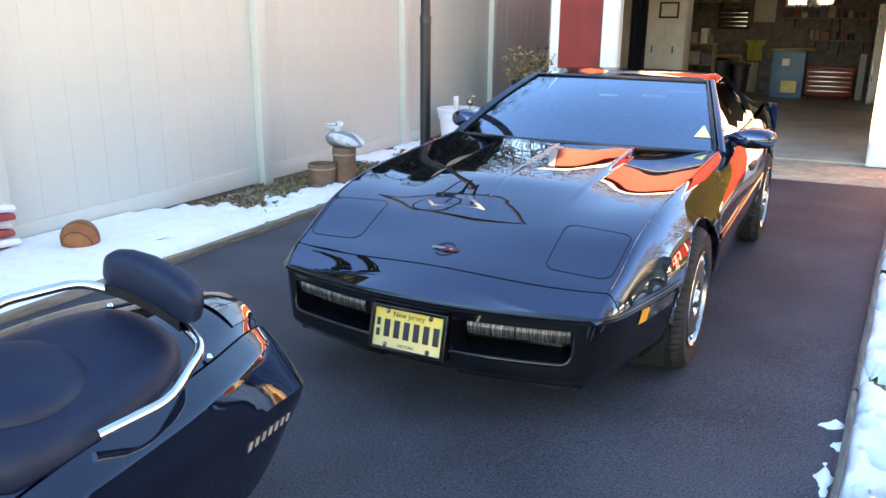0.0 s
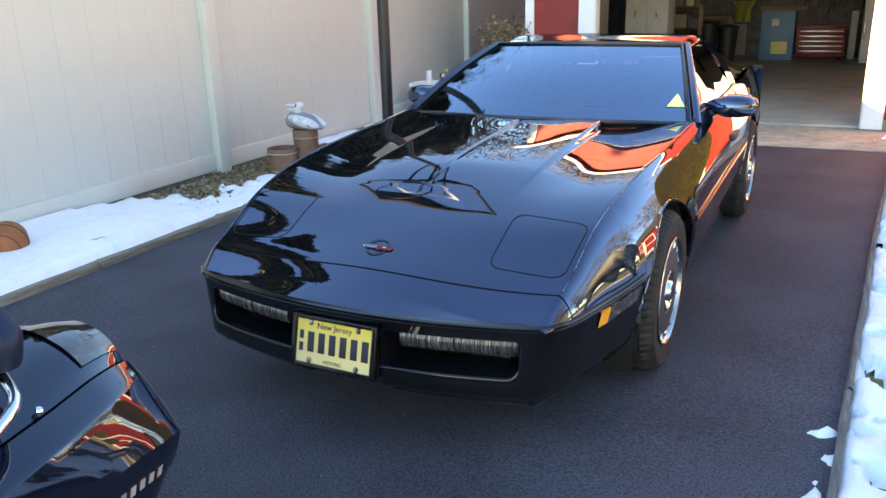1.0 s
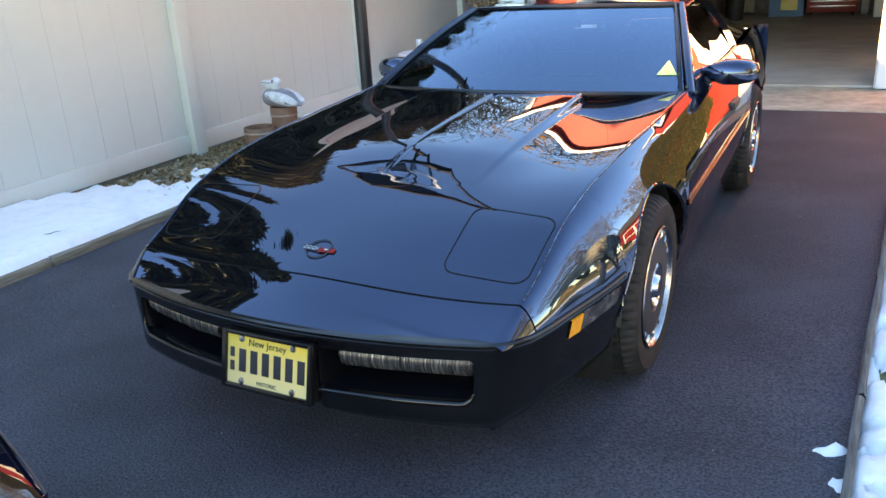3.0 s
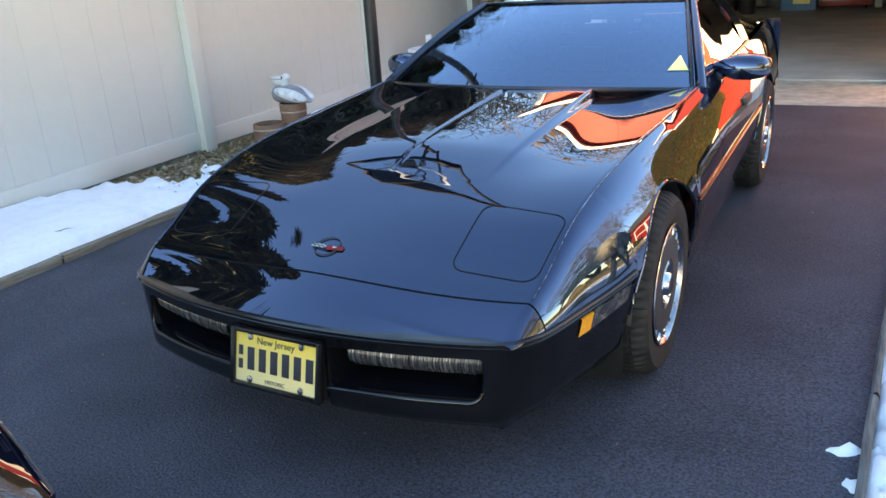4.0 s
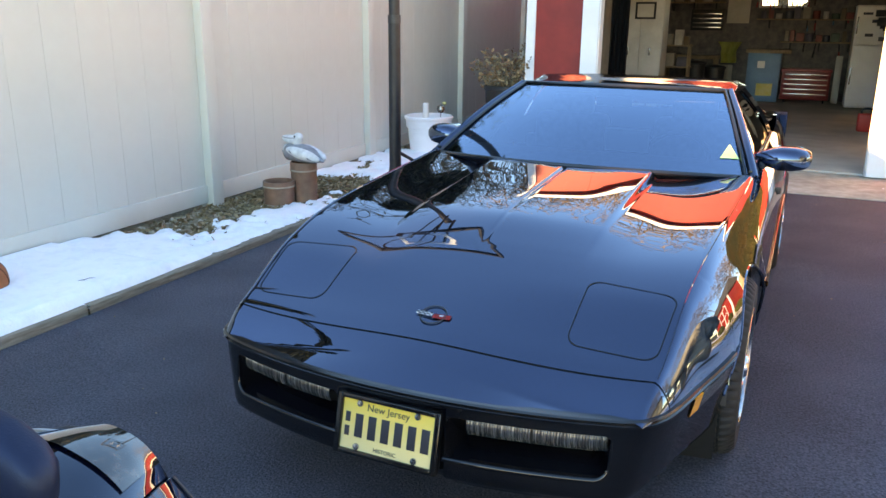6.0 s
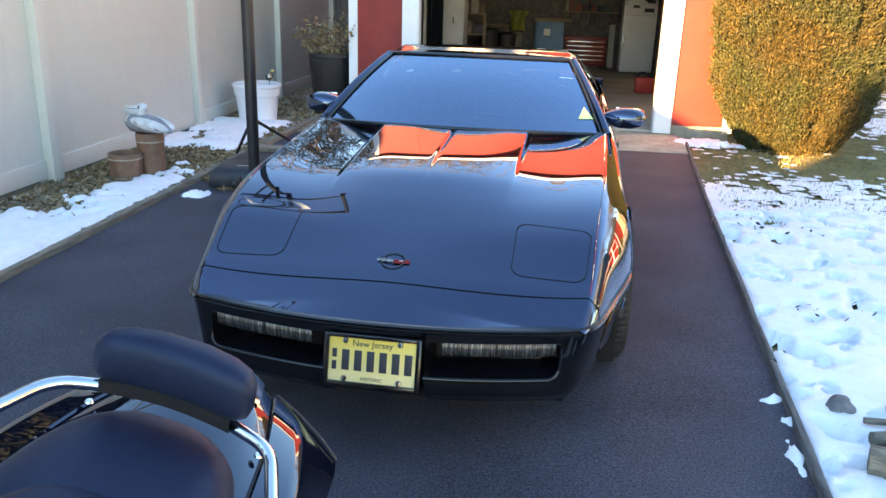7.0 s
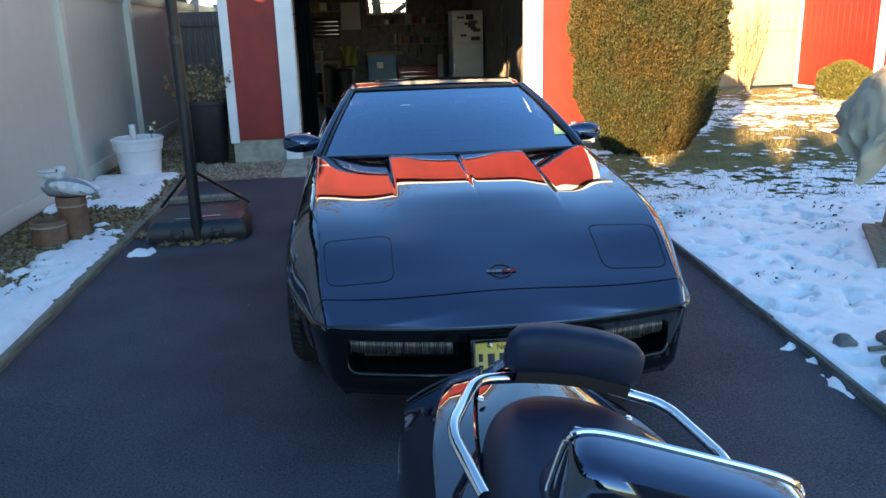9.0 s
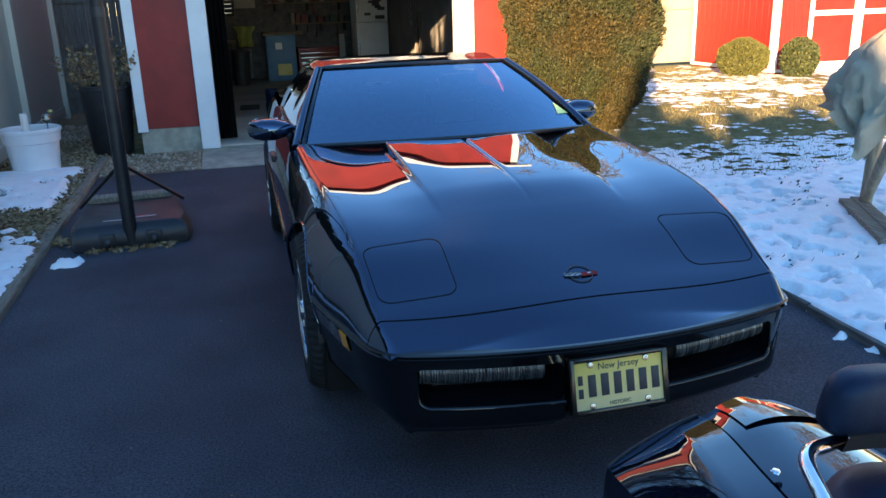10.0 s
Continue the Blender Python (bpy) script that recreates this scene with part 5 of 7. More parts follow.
snow("snow_lumps", "small clods of snow fallen on the asphalt edge", 1.2, 2.7, 1.6, 10.0, 0.025, lumps, 0.004)
snow("snow_lumps", "small clod of snow fallen on the asphalt edge", -2.36, -1.95, 5.9, 6.4, 0.02, lumps, 0.004)

r = np.random.RandomState(31)
n = 6500
xs, ys = r.uniform(-3.38, -2.36, n), np.concatenate([r.uniform(4.4, 11.5, n - 2900), r.normal(6.9, 0.6, 2900)])
xs[-500:] = r.uniform(-2.5, -1.5, 500)
ys[-500:] = 6.40 + 0.06 * r.normal(size=500) + 0.25 * (xs[-500:] < -2.1)
pts = np.stack([xs, ys, 0.028 + 0.012 * r.rand(n)], 1)
pts[-500:, 2] = 0.012
me = leaf_mesh("fallen_leaves", pts, np.tile([1.0, 0.3, 0.1], (n, 1)), 0.022, r, M_DRYLEAF, 0.55, 0.35)
tagged(new("fallen_leaves", me), "dry brown fallen leaves on the bed and drive edge", "leaves", kind="stuff")

M_DARKLEAF = island_leaf("sodden leaves", (0.030, 0.026, 0.024), (0.055, 0.045, 0.038), (0.10, 0.075, 0.055), 0.8)
n = 1200
xs, ys = 1.86 + 3.2 * r.rand(n), r.uniform(1.8, 6.9, n)
cl = np.array([noise.noise((x * 1.7, y * 1.7, 4.0)) for x, y in zip(xs, ys)]) > 0.16
pts = np.stack([xs, ys, 0.050 + 0.006 * r.rand(n)], 1)[cl]
me = leaf_mesh("snow_litter", pts, np.tile([1.0, 0.4, 0.05], (len(pts), 1)), 0.017, r, M_DARKLEAF, 0.5, 0.30)
tagged(new("snow_litter", me), "dark leaf scraps and twigs scattered on the snow", "leaves", kind="stuff")

M_STONE = island_leaf("pebbles", (0.23, 0.150, 0.098), (0.38, 0.275, 0.190), (0.50, 0.40, 0.31), 0.85)
ico = bmesh.new()
bmesh.ops.create_icosphere(ico, subdivisions=1, radius=1)
iv = np.array([v.co[:] for v in ico.verts])
ifc = np.array([[v.index for v in f.verts] for f in ico.faces])
ico.free()


def pebbles(name, label, pts, size, seed, mat):
    q = np.random.RandomState(seed)
    n = len(pts)
    sc = size * q.uniform(0.5, 1.6, (n, 1, 1)) * q.uniform(0.6, 1.2, (n, 1, 3))
    v = (iv[None] * (1 + 0.25 * q.normal(size=(n, len(iv), 1))) * sc + pts[:, None]).reshape(-1, 3)
    f = (ifc[None] + (np.arange(n) * len(iv))[:, None, None]).reshape(-1, 3)
    me = bpy.data.meshes.new(name)
    me.from_pydata(v.tolist(), [], f.tolist())
    me.materials.append(mat)
    return tagged(new(name, me), label, "gravel", kind="stuff")


n = 5000
pebbles("gravel", "small mixed pebbles on the bed", np.stack([r.uniform(-3.36, -2.42, n), r.uniform(3.5, 13.0, n), 0.018 + 0 * r.rand(n)], 1), 0.013, 5, M_STONE)
n = 900
pebbles("gravel", "small mixed pebbles at the garage foundation", np.stack([r.uniform(-2.36, -1.38, n), r.uniform(9.05, 10.18, n), 0.010 + 0 * r.rand(n)], 1), 0.012, 8, M_STONE)
n = 90
pebbles("drive_grit", "loose grit scattered on the asphalt", np.stack([r.uniform(-2.2, 1.9, n), r.uniform(0.5, 9.5, n), 0.003 + 0 * r.rand(n)], 1), 0.003, 6, M_SOIL)

# dry grass blades where the lawn shows
n = 26000
gx, gy = r.uniform(1.9, 9.5, n), 6.4 + 10.5 * r.rand(n) ** 1.5
keep = np.array([x > right_edge(min(y, 9.6)) + 0.12 for x, y in zip(gx, gy)])
pts = np.stack([gx, gy, np.full(n, -0.005)], 1)[keep]
me = leaf_mesh("grass", pts, np.tile([0.0, 0.0, 1.0], (len(pts), 1)), 0.030, r, M_BLADE, 0.12, 0.35)
tagged(new("grass", me), "short dormant lawn grass showing through the snow", "grass", kind="stuff")

# rocks and split logs on the snow by the drive
M_ROCK = material("grey rock", (0.12, 0.11, 0.11), 0.9, 0, (0.22, 0.20, 0.19), 8, bump=0.01, bump_scale=30)
M_REDROCK = material("reddish rock", (0.16, 0.09, 0.075), 0.9, 0, (0.25, 0.15, 0.12), 8, bump=0.01, bump_scale=30)
for at, sc, mt, lab in (((1.75, 3.53, 0.045), (0.055, 0.05, 0.04), M_ROCK, "small grey stone lying on the snow"), ((2.02, 3.52, 0.05), (0.10, 0.06, 0.05), M_REDROCK, "reddish stone lying on the snow"), ((2.2, 3.4, 0.05), (0.09, 0.07, 0.05), M_REDROCK, "reddish stone beside split logs")):
    bm = new_bm()
    bmesh.ops.create_icosphere(bm, subdivisions=3, radius=1)
    for v in bm.verts:
        v.co *= 1 + 0.35 * noise.noise(v.co * 1.3 + Vector(at) * 7)
        v.co = Vector((v.co.x * sc[0], v.co.y * sc[1], v.co.z * sc[2]))
    solid("stone", bm, mt, lab, "stone", pose(*at), smooth_deg=30)
M_LOG = material("split firewood", (0.16, 0.12, 0.09), 0.95, 0, (0.30, 0.24, 0.18), 12, bump=0.006, bump_scale=60, stretch=(1, 5, 5))
for i, (x, y, z, a, ln, rd) in enumerate(((1.95, 3.30, 0.055, 8, 0.34, 0.028), (2.05, 3.18, 0.06, -12, 0.40, 0.040), (1.90, 3.02, 0.075, -22, 0.42, 0.055), (2.12, 3.10, 0.13, 14, 0.38, 0.035), (2.2, 2.92, 0.06, -30, 0.40, 0.050), (2.08, 3.27, 0.11, 28, 0.30, 0.022), (1.98, 3.40, 0.055, -5, 0.36, 0.014), (2.10, 3.36, 0.07, 22, 0.42, 0.012), (1.86, 3.14, 0.05, 40, 0.30, 0.016), (2.24, 3.24, 0.10, -35, 0.44, 0.018), (1.94, 2.86, 0.06, 12, 0.40, 0.020), (2.04, 2.74, 0.055, -18, 0.46, 0.015), (1.82, 2.94, 0.05, 65, 0.26, 0.012))):
    bm = new_bm()
    tube(bm, [(-ln / 2, 0, 0), (-ln * 0.2, 0.006, 0.003), (ln * 0.2, -0.004, -0.002), (ln / 2, 0, 0)], [rd * 0.95, rd, rd * 1.03, rd * 0.92], 8)
    for v in bm.verts:
        v.co += Vector((0, noise.noise(v.co * 20 + Vector((i, 0, 0))), noise.noise(v.co * 20 + Vector((0, i, 5))))) * rd * 0.25
    solid("log", bm, M_LOG, "weathered split log in a small pile on the snow", "firewood", pose(x, y, z, 0, 0, a), "logs by the drive", smooth_deg=50)


# ---- motorcycle, leaning on its stand ----
bike = thing("motorcycle", "dark blue touring motorcycle leaning on its stand", "motorcycle", pose(-0.31, 1.5, 0, 0, 13, 0))


def loft(rows, close=True, flip=False):
    b = new_bm()
    g = grid(b, rows, close=close, flip=flip)
    if close:
        b.faces.new(g[0] if flip else g[0])
        b.faces.new(g[-1][::-1])
        bmesh.ops.recalc_face_normals(b, faces=b.faces[:])
    return b


def ring_xz(y, w, z0, z1, k=2.6, n=28, cx=0.0, flat_top=0.0):
    out = []
    for a in np.linspace(0, 2 * math.pi, n, endpoint=False):
        c, s = math.cos(a), math.sin(a)
        out.append((cx + w * math.copysign(abs(c) ** (2 / k), c), y, (z0 + z1) / 2 + (z1 - z0) / 2 * math.copysign(abs(s) ** (2 / k), s)))
    return out


def loft_y(knots, k=2.6, n=28, steps=4):
    """Loft of super-ellipse sections: knots are (y, half width, low, high, centre x)."""
    fs = [curve([(q[0], q[i]) for q in knots]) for i in (1, 2, 3, 4)]
    ys = []
    for a, b in zip(knots, knots[1:]):
        ys += list(np.linspace(a[0], b[0], steps, endpoint=False))
    ys.append(knots[-1][0])
    return loft([ring_xz(y, fs[0](y), fs[1](y), fs[2](y), k, n, fs[3](y)) for y in ys])


def kinked(pts, r):
    """A pipe line with straight runs and short rounded bends."""
    pts = [Vector(p) for p in pts]
    out = [pts[0]]
    for a, p, c in zip(pts, pts[1:], pts[2:]):
        p0, p1 = p + (a - p).normalized() * r, p + (c - p).normalized() * r
        out += [p0 * (1 - t) ** 2 + p * 2 * t * (1 - t) + p1 * t * t for t in np.linspace(0, 1, 8)]
    return out + [pts[-1]]


# tail cowl and the two bags, which flow into it with flat facets and crisp creases
M_SCRIPT = material("brushed silver script", (0.55, 0.56, 0.58), 0.4, 0.2, (0.65, 0.66, 0.68), 40)
TAIL = [(-0.45, 0.19, 0.640, 0.645, 0.26, 0.620, 0.300, 0.50, 0.27, 0.36), (-0.35, 0.20, 0.675, 0.660, 0.275, 0.650, 0.325, 0.53, 0.28, 0.33), (-0.1, 0.213, 0.735, 0.720, 0.306, 0.700, 0.335, 0.58, 0.30, 0.30),
        (0.1, 0.207, 0.765, 0.735, 0.298, 0.714, 0.328, 0.60, 0.30, 0.28), (0.3, 0.184, 0.778, 0.745, 0.270, 0.724, 0.318, 0.61, 0.29, 0.27), (0.45, 0.150, 0.780, 0.742, 0.230, 0.720, 0.308, 0.61, 0.282, 0.31),
        (0.54, 0.126, 0.772, 0.730, 0.196, 0.708, 0.300, 0.602, 0.272, 0.38), (0.60, 0.108, 0.758, 0.712, 0.162, 0.690, 0.288, 0.592, 0.265, 0.47)]
tail_f = [curve([(q[0], q[i]) for q in TAIL]) for i in range(1, 10)]
tail_y = list(np.linspace(-0.45, 0.60, 46))
b = new_bm()
P = []
for y in tail_y + [0.612, 0.615]:
    xb, zc, zb = (f(y) for f in tail_f[:3])
    dn = 0.0 if y <= 0.60 else (0.02 if y < 0.613 else 0.16)
    P.append([(xb * x * 0.985, y, zb - 0.003 + (zc - zb) * (1 - abs(x) ** 2.4) - dn) for x in np.linspace(-1, 1, 25)])
    P[-1] = [(-xb * 0.97, y, zb - 0.05 - dn)] + P[-1] + [(xb * 0.97, y, zb - 0.05 - dn)]
grid(b, P, flip=False)
bmesh.ops.recalc_face_normals(b, faces=b.faces[:])
cowl = part("tail_cowl", b, M_BIKE, bike, "glossy dark blue tail cowl", smooth_deg=40)
b = new_bm()
P = []
for y in np.linspace(0.475, 0.598, 9):
    xb, zc, zb = (f(y) for f in tail_f[:3])
    P.append([(xb * x * 0.80, y, zb + 0.001 + (zc - zb) * (1 - abs(0.8 * x) ** 2.4) + 0.003 * (1 - x ** 4)) for x in np.linspace(-1, 1, 21)])
grid(b, P)
part("tail_lamp", b, M_SMOKE, cowl, "smoked clear tail lamp lens", smooth_deg=60)
for sgn in (-1, 1):
    b = new_bm()
    P = []
    for y in tail_y:
        xb, zc, zb, xc, zcr, xd, zd, xe, ze = (f(y) for f in tail_f)
        row = [(xb + 0.001, zb - 0.05), (xb + 0.003, zb - 0.003), (xb + 0.008, zb)]
        row += [(xb + 0.008 + (xc - xb - 0.012) * k / 4, zb + (zcr - zb) * k / 4) for k in range(1, 5)]
        row += [(xc, zcr - 0.003)]
        row += [(xc + (xd - xc) * k / 6 + 0.003 * math.sin(math.pi * k / 6), zcr - 0.003 + (zd - zcr) * k / 6) for k in range(1, 7)]
        row += [(xd + (xe - xd) * (k / 6) ** 1.6, zd + (ze - zd) * k / 6) for k in range(1, 7)]
        row += [(xe - 0.05, ze - 0.02), (0.16, ze)]
        P.append([(sgn * x, y, z) for x, z in row])
    last = P[-1]
    P.append([(x * 0.985, 0.612, z - 0.006) for x, y, z in last])
    P.append([(sgn * 0.20, 0.600, 0.56) for q in last])
    grid(b, P)
    bmesh.ops.remove_doubles(b, verts=b.verts, dist=1e-6)
    bmesh.ops.recalc_face_normals(b, faces=b.faces[:])
    bag = part("saddlebag", b, M_BIKE, bike, "glossy dark blue saddlebag with creased sides", smooth_deg=28)
    # bright edge round the back of the bag
    b = new_bm()
    xb, zc, zb, xc, zcr, xd, zd, xe, ze = (f(0.60) for f in tail_f)
    tube(b, [(sgn * (xb + 0.01), 0.604, zb), (sgn * xc, 0.604, zcr)] + [(sgn * (xc + (xd - xc) * k / 6 + 0.010 * math.sin(math.pi * k / 6)), 0.604, zcr + (zd - zcr) * k / 6) for k in range(1, 7)], 0.0028, 8)
    part("bag_edge", b, M_GUNMETAL, bag, "grey trim edge")
    for k in range(7):
        y = 0.345 + 0.030 * k
        b = new_bm()
        P = []
        for q in (0.27, 0.33, 0.39):
            row = []
            for yy in (y, y + 0.008, y + 0.017):
                xd, zd, xe, ze = (f(yy) for f in tail_f[5:])
                q2 = q * (0.61 - 0.27) / (zd - ze) * 0.75
                row.append((sgn * (xd + (xe - xd) * q2 ** 1.6 + 0.003), yy, zd + (ze - zd) * q2))
            P.append(row)
        grid(b, P, flip=sgn < 0)
        bmesh.ops.solidify(b, geom=b.faces[:], thickness=0.003)
        part("script_bar", b, M_SCRIPT, bag)
    # grab rail
    b = new_bm()
    rail = kinked([(sgn * 0.10, 0.285, 0.835), (sgn * 0.215, 0.245, 0.832), (sgn * 0.288, 0.065, 0.802), (sgn * 0.236, -0.075, 0.758)], 0.045)
    tube(b, rail, 0.0125, 12)
    rl = part("grab_rail", b, M_CHROME, bike, "bent chrome passenger grab rail")
    b = new_bm()
    lathe(b, [(0.0, 0.005), (0.006, 0.0045), (0.008, 0.002), (0.009, 0.0)], 16, "z", (sgn * 0.176, 0.316, 0.757))
    part("rail_bolt", b, M_CHROME, rl)
    b = new_bm()
    tube(b, [(sgn * 0.28, -0.62, 0.14), (sgn * 0.26, 0.0, 0.14), (sgn * 0.26, 0.30, 0.15)], [0.035, 0.045, 0.045], 14)
    part("exhaust", b, M_CHROME, bike, "chrome exhaust pipe")

# backrest pad on its bracket
pad = part("backrest", loft([[(x + 0.0, 0.30 + 0.012 * abs(x / 0.15) ** 2 * 0 + (0.040 * w) * math.copysign(abs(math.cos(a)) ** 0.7, math.cos(a)) - 0.35 * abs(x) ** 1.6 + 0.03 * t, 0.904 + (h * 0.9) * math.copysign(abs(math.sin(a)) ** 0.62, math.sin(a)) - 0.6 * abs(x) ** 2.2) for a in np.linspace(0, 2 * math.pi, 26, endpoint=False)] for x, w, h, t in ((-0.156, 0.15, 0.02, 0), (-0.150, 0.55, 0.040, 0), (-0.132, 0.85, 0.055, 0), (-0.10, 1.0, 0.061, 0), (-0.04, 1.05, 0.063, 0), (0.04, 1.05, 0.063, 0), (0.10, 1.0, 0.061, 0), (0.132, 0.85, 0.055, 0), (0.150, 0.55, 0.040, 0), (0.156, 0.15, 0.02, 0))]), M_LEATHER, bike, "padded black vinyl passenger backrest", smooth_deg=80)
b = new_bm()
P = [[(x, 0.262 - 0.30 * abs(x) ** 1.7 + dy, z - 0.4 * abs(x) ** 2) for x in np.linspace(-0.128, 0.128, 15)] for z, dy in ((0.838, 0.03), (0.838, 0.0), (0.866, -0.004), (0.872, 0.03))]
grid(b, P)
part("backrest_bracket", b, M_TRIM, pad, "black backrest bracket")

# seats
seat = part("passenger_seat", loft_y([(-0.30, 0.10, 0.60, 0.735, 0), (-0.24, 0.190, 0.60, 0.785, 0), (-0.1, 0.218, 0.60, 0.80, 0), (0.1, 0.205, 0.62, 0.812, 0), (0.22, 0.170, 0.64, 0.815, 0), (0.275, 0.12, 0.66, 0.805, 0), (0.295, 0.06, 0.68, 0.79, 0)], 2.7, 36), M_LEATHER, bike, "wide black vinyl passenger seat", smooth_deg=80)
part("rider_seat", loft_y([(-0.78, 0.08, 0.58, 0.665, 0), (-0.70, 0.14, 0.56, 0.70, 0), (-0.5, 0.19, 0.55, 0.69, 0), (-0.36, 0.20, 0.56, 0.715, 0), (-0.28, 0.185, 0.60, 0.765, 0), (-0.23, 0.13, 0.64, 0.775, 0), (-0.21, 0.06, 0.68, 0.76, 0)], 2.5, 36), M_LEATHER, bike, "black vinyl rider seat with a raised rear lip", smooth_deg=80)
b = new_bm()
P = []
for q, zz in ((1.0, 0.72), (1.0, 0.765), (0.97, 0.79), (0.88, 0.806), (0.72, 0.815), (0.45, 0.820), (0.15, 0.821)):
    P.append([(0.150 * q * math.copysign(abs(math.cos(a)) ** 0.85, math.cos(a)), -0.10 + 0.165 * q * math.sin(a), zz) for a in np.linspace(0, 2 * math.pi, 36, endpoint=False)])
g = grid(b, P, close=True)
b.faces.new(g[-1])
part("rider_backrest", b, M_LEATHER, bike, "rounded black vinyl rider bolster", smooth_deg=80)
part("fuel_tank", loft_y([(-1.30, 0.08, 0.62, 0.80, 0), (-1.22, 0.15, 0.58, 0.88, 0), (-1.05, 0.175, 0.55, 0.90, 0), (-0.85, 0.15, 0.54, 0.82, 0), (-0.70, 0.09, 0.54, 0.70, 0)], 2.5, 32), M_BIKE, bike, "dark blue fuel tank", smooth_deg=80)
b = new_bm()
box(b, (-0.20, -1.15, 0.20), (0.20, -0.45, 0.56), 0.05, 3)
box(b, (-0.30, -1.0, 0.24), (0.30, -0.7, 0.46), 0.05, 3)
part("engine", b, M_GUNMETAL, bike)
b = new_bm()
box(b, (-0.14, -0.5, 0.30), (0.14, 0.30, 0.60), 0.05, 2)
part("rear_frame", b, M_DARK, bike)


def bike_wheel(y, r, hw):
    w = new("wheel")
    w.parent = bike
    b = new_bm()
    lathe(b, [(r - 0.10, -hw * 0.7), (r - 0.05, -hw), (r - 0.012, -hw * 0.75), (r, 0), (r - 0.012, hw * 0.75), (r - 0.05, hw), (r - 0.10, hw * 0.7)], 48, "x", (0, y, r))
    part("tyre", b, M_TYRE, w)
    b = new_bm()
    lathe(b, [(r - 0.10, -hw * 0.7), (r - 0.125, -0.02), (r - 0.125, 0.02), (r - 0.10, hw * 0.7)], 48, "x", (0, y, r))
    lathe(b, [(0.05, -0.06), (0.05, 0.06)], 20, "x", (0, y, r))
    for k in range(5):
        a = 2 * math.pi * k / 5
        tube(b, [(0, y + 0.04 * math.cos(a), r + 0.04 * math.sin(a)), (0, y + (r - 0.12) * math.cos(a), r + (r - 0.12) * math.sin(a))], 0.018, 6)
    part("rim", b, M_ALLOY, w)


bike_wheel(0.22, 0.32, 0.085)
bike_wheel(-1.52, 0.32, 0.065)
for sgn in (-1, 1):
    b = new_bm()
    tube(b, [(sgn * 0.11, -1.52, 0.33), (sgn * 0.11, -1.33, 0.72), (sgn * 0.11, -1.22, 0.96)], 0.026, 10)
    part("fork", b, M_CHROME, bike)
    b = new_bm()
    tube(b, bend([(sgn * 0.05, -1.20, 1.00), (sgn * 0.22, -1.18, 1.06), (sgn * 0.36, -0.98, 1.04), (sgn * 0.40, -0.86, 1.02)], 3), 0.0125, 10)
    bar = part("handlebar", b, M_CHROME, bike, "chrome handlebar")
    b = new_bm()
    tube(b, [(sgn * 0.365, -0.96, 1.04), (sgn * 0.405, -0.84, 1.018)], 0.018, 12)
    part("grip", b, M_TRIM, bar, "black rubber grip")
part("front_fender", loft([[(w * c, -1.52 + 0.36 * math.cos(a), 0.32 + 0.36 * math.sin(a) - 0.03 * c * c) for c, w in ((-1, 0.085), (-0.5, 0.09), (0, 0.09), (0.5, 0.09), (1, 0.085))] for a in np.linspace(0.2, 2.9, 16)], close=False), M_BIKE, bike)
part("headlamp_fairing", loft_y([(-1.62, 0.06, 0.72, 0.84, 0), (-1.55, 0.15, 0.66, 0.92, 0), (-1.40, 0.20, 0.64, 0.98, 0), (-1.24, 0.19, 0.68, 0.96, 0)], 2.5, 32), M_BIKE, bike)

# clear wind screen
b = new_bm()
P = []
for t in np.linspace(0, 1, 9):
    w = 0.25 - 0.015 * t * t
    P.append([(w * x * (1 - 0.10 * smooth(0.8, 1, t) * abs(x) ** 4), -1.36 + 0.36 * t + 0.10 * x * x, 0.92 + 0.42 * t - 0.05 * smooth(0.6, 1.0, t) * abs(x) ** 3) for x in np.linspace(-1, 1, 17)])
grid(b, P)
bmesh.ops.solidify(b, geom=b.faces[:], thickness=0.004)
part("wind_screen", b, M_CLEAR, bike, "clear acrylic wind screen", smooth_deg=60)

M_EDGE = material("hazy acrylic edge", (0.12, 0.13, 0.14), 0.25, 0, (0.20, 0.21, 0.22), 40)
b = new_bm()
rim_pts = [tuple(P[k][0]) for k in range(9)] + [tuple(q) for q in P[-1][1:-1]] + [tuple(P[k][-1]) for k in range(8, -1, -1)]
tube(b, rim_pts, 0.0010, 6)
part("screen_edge", b, M_EDGE, bike, "hazy polished edge of the wind screen")

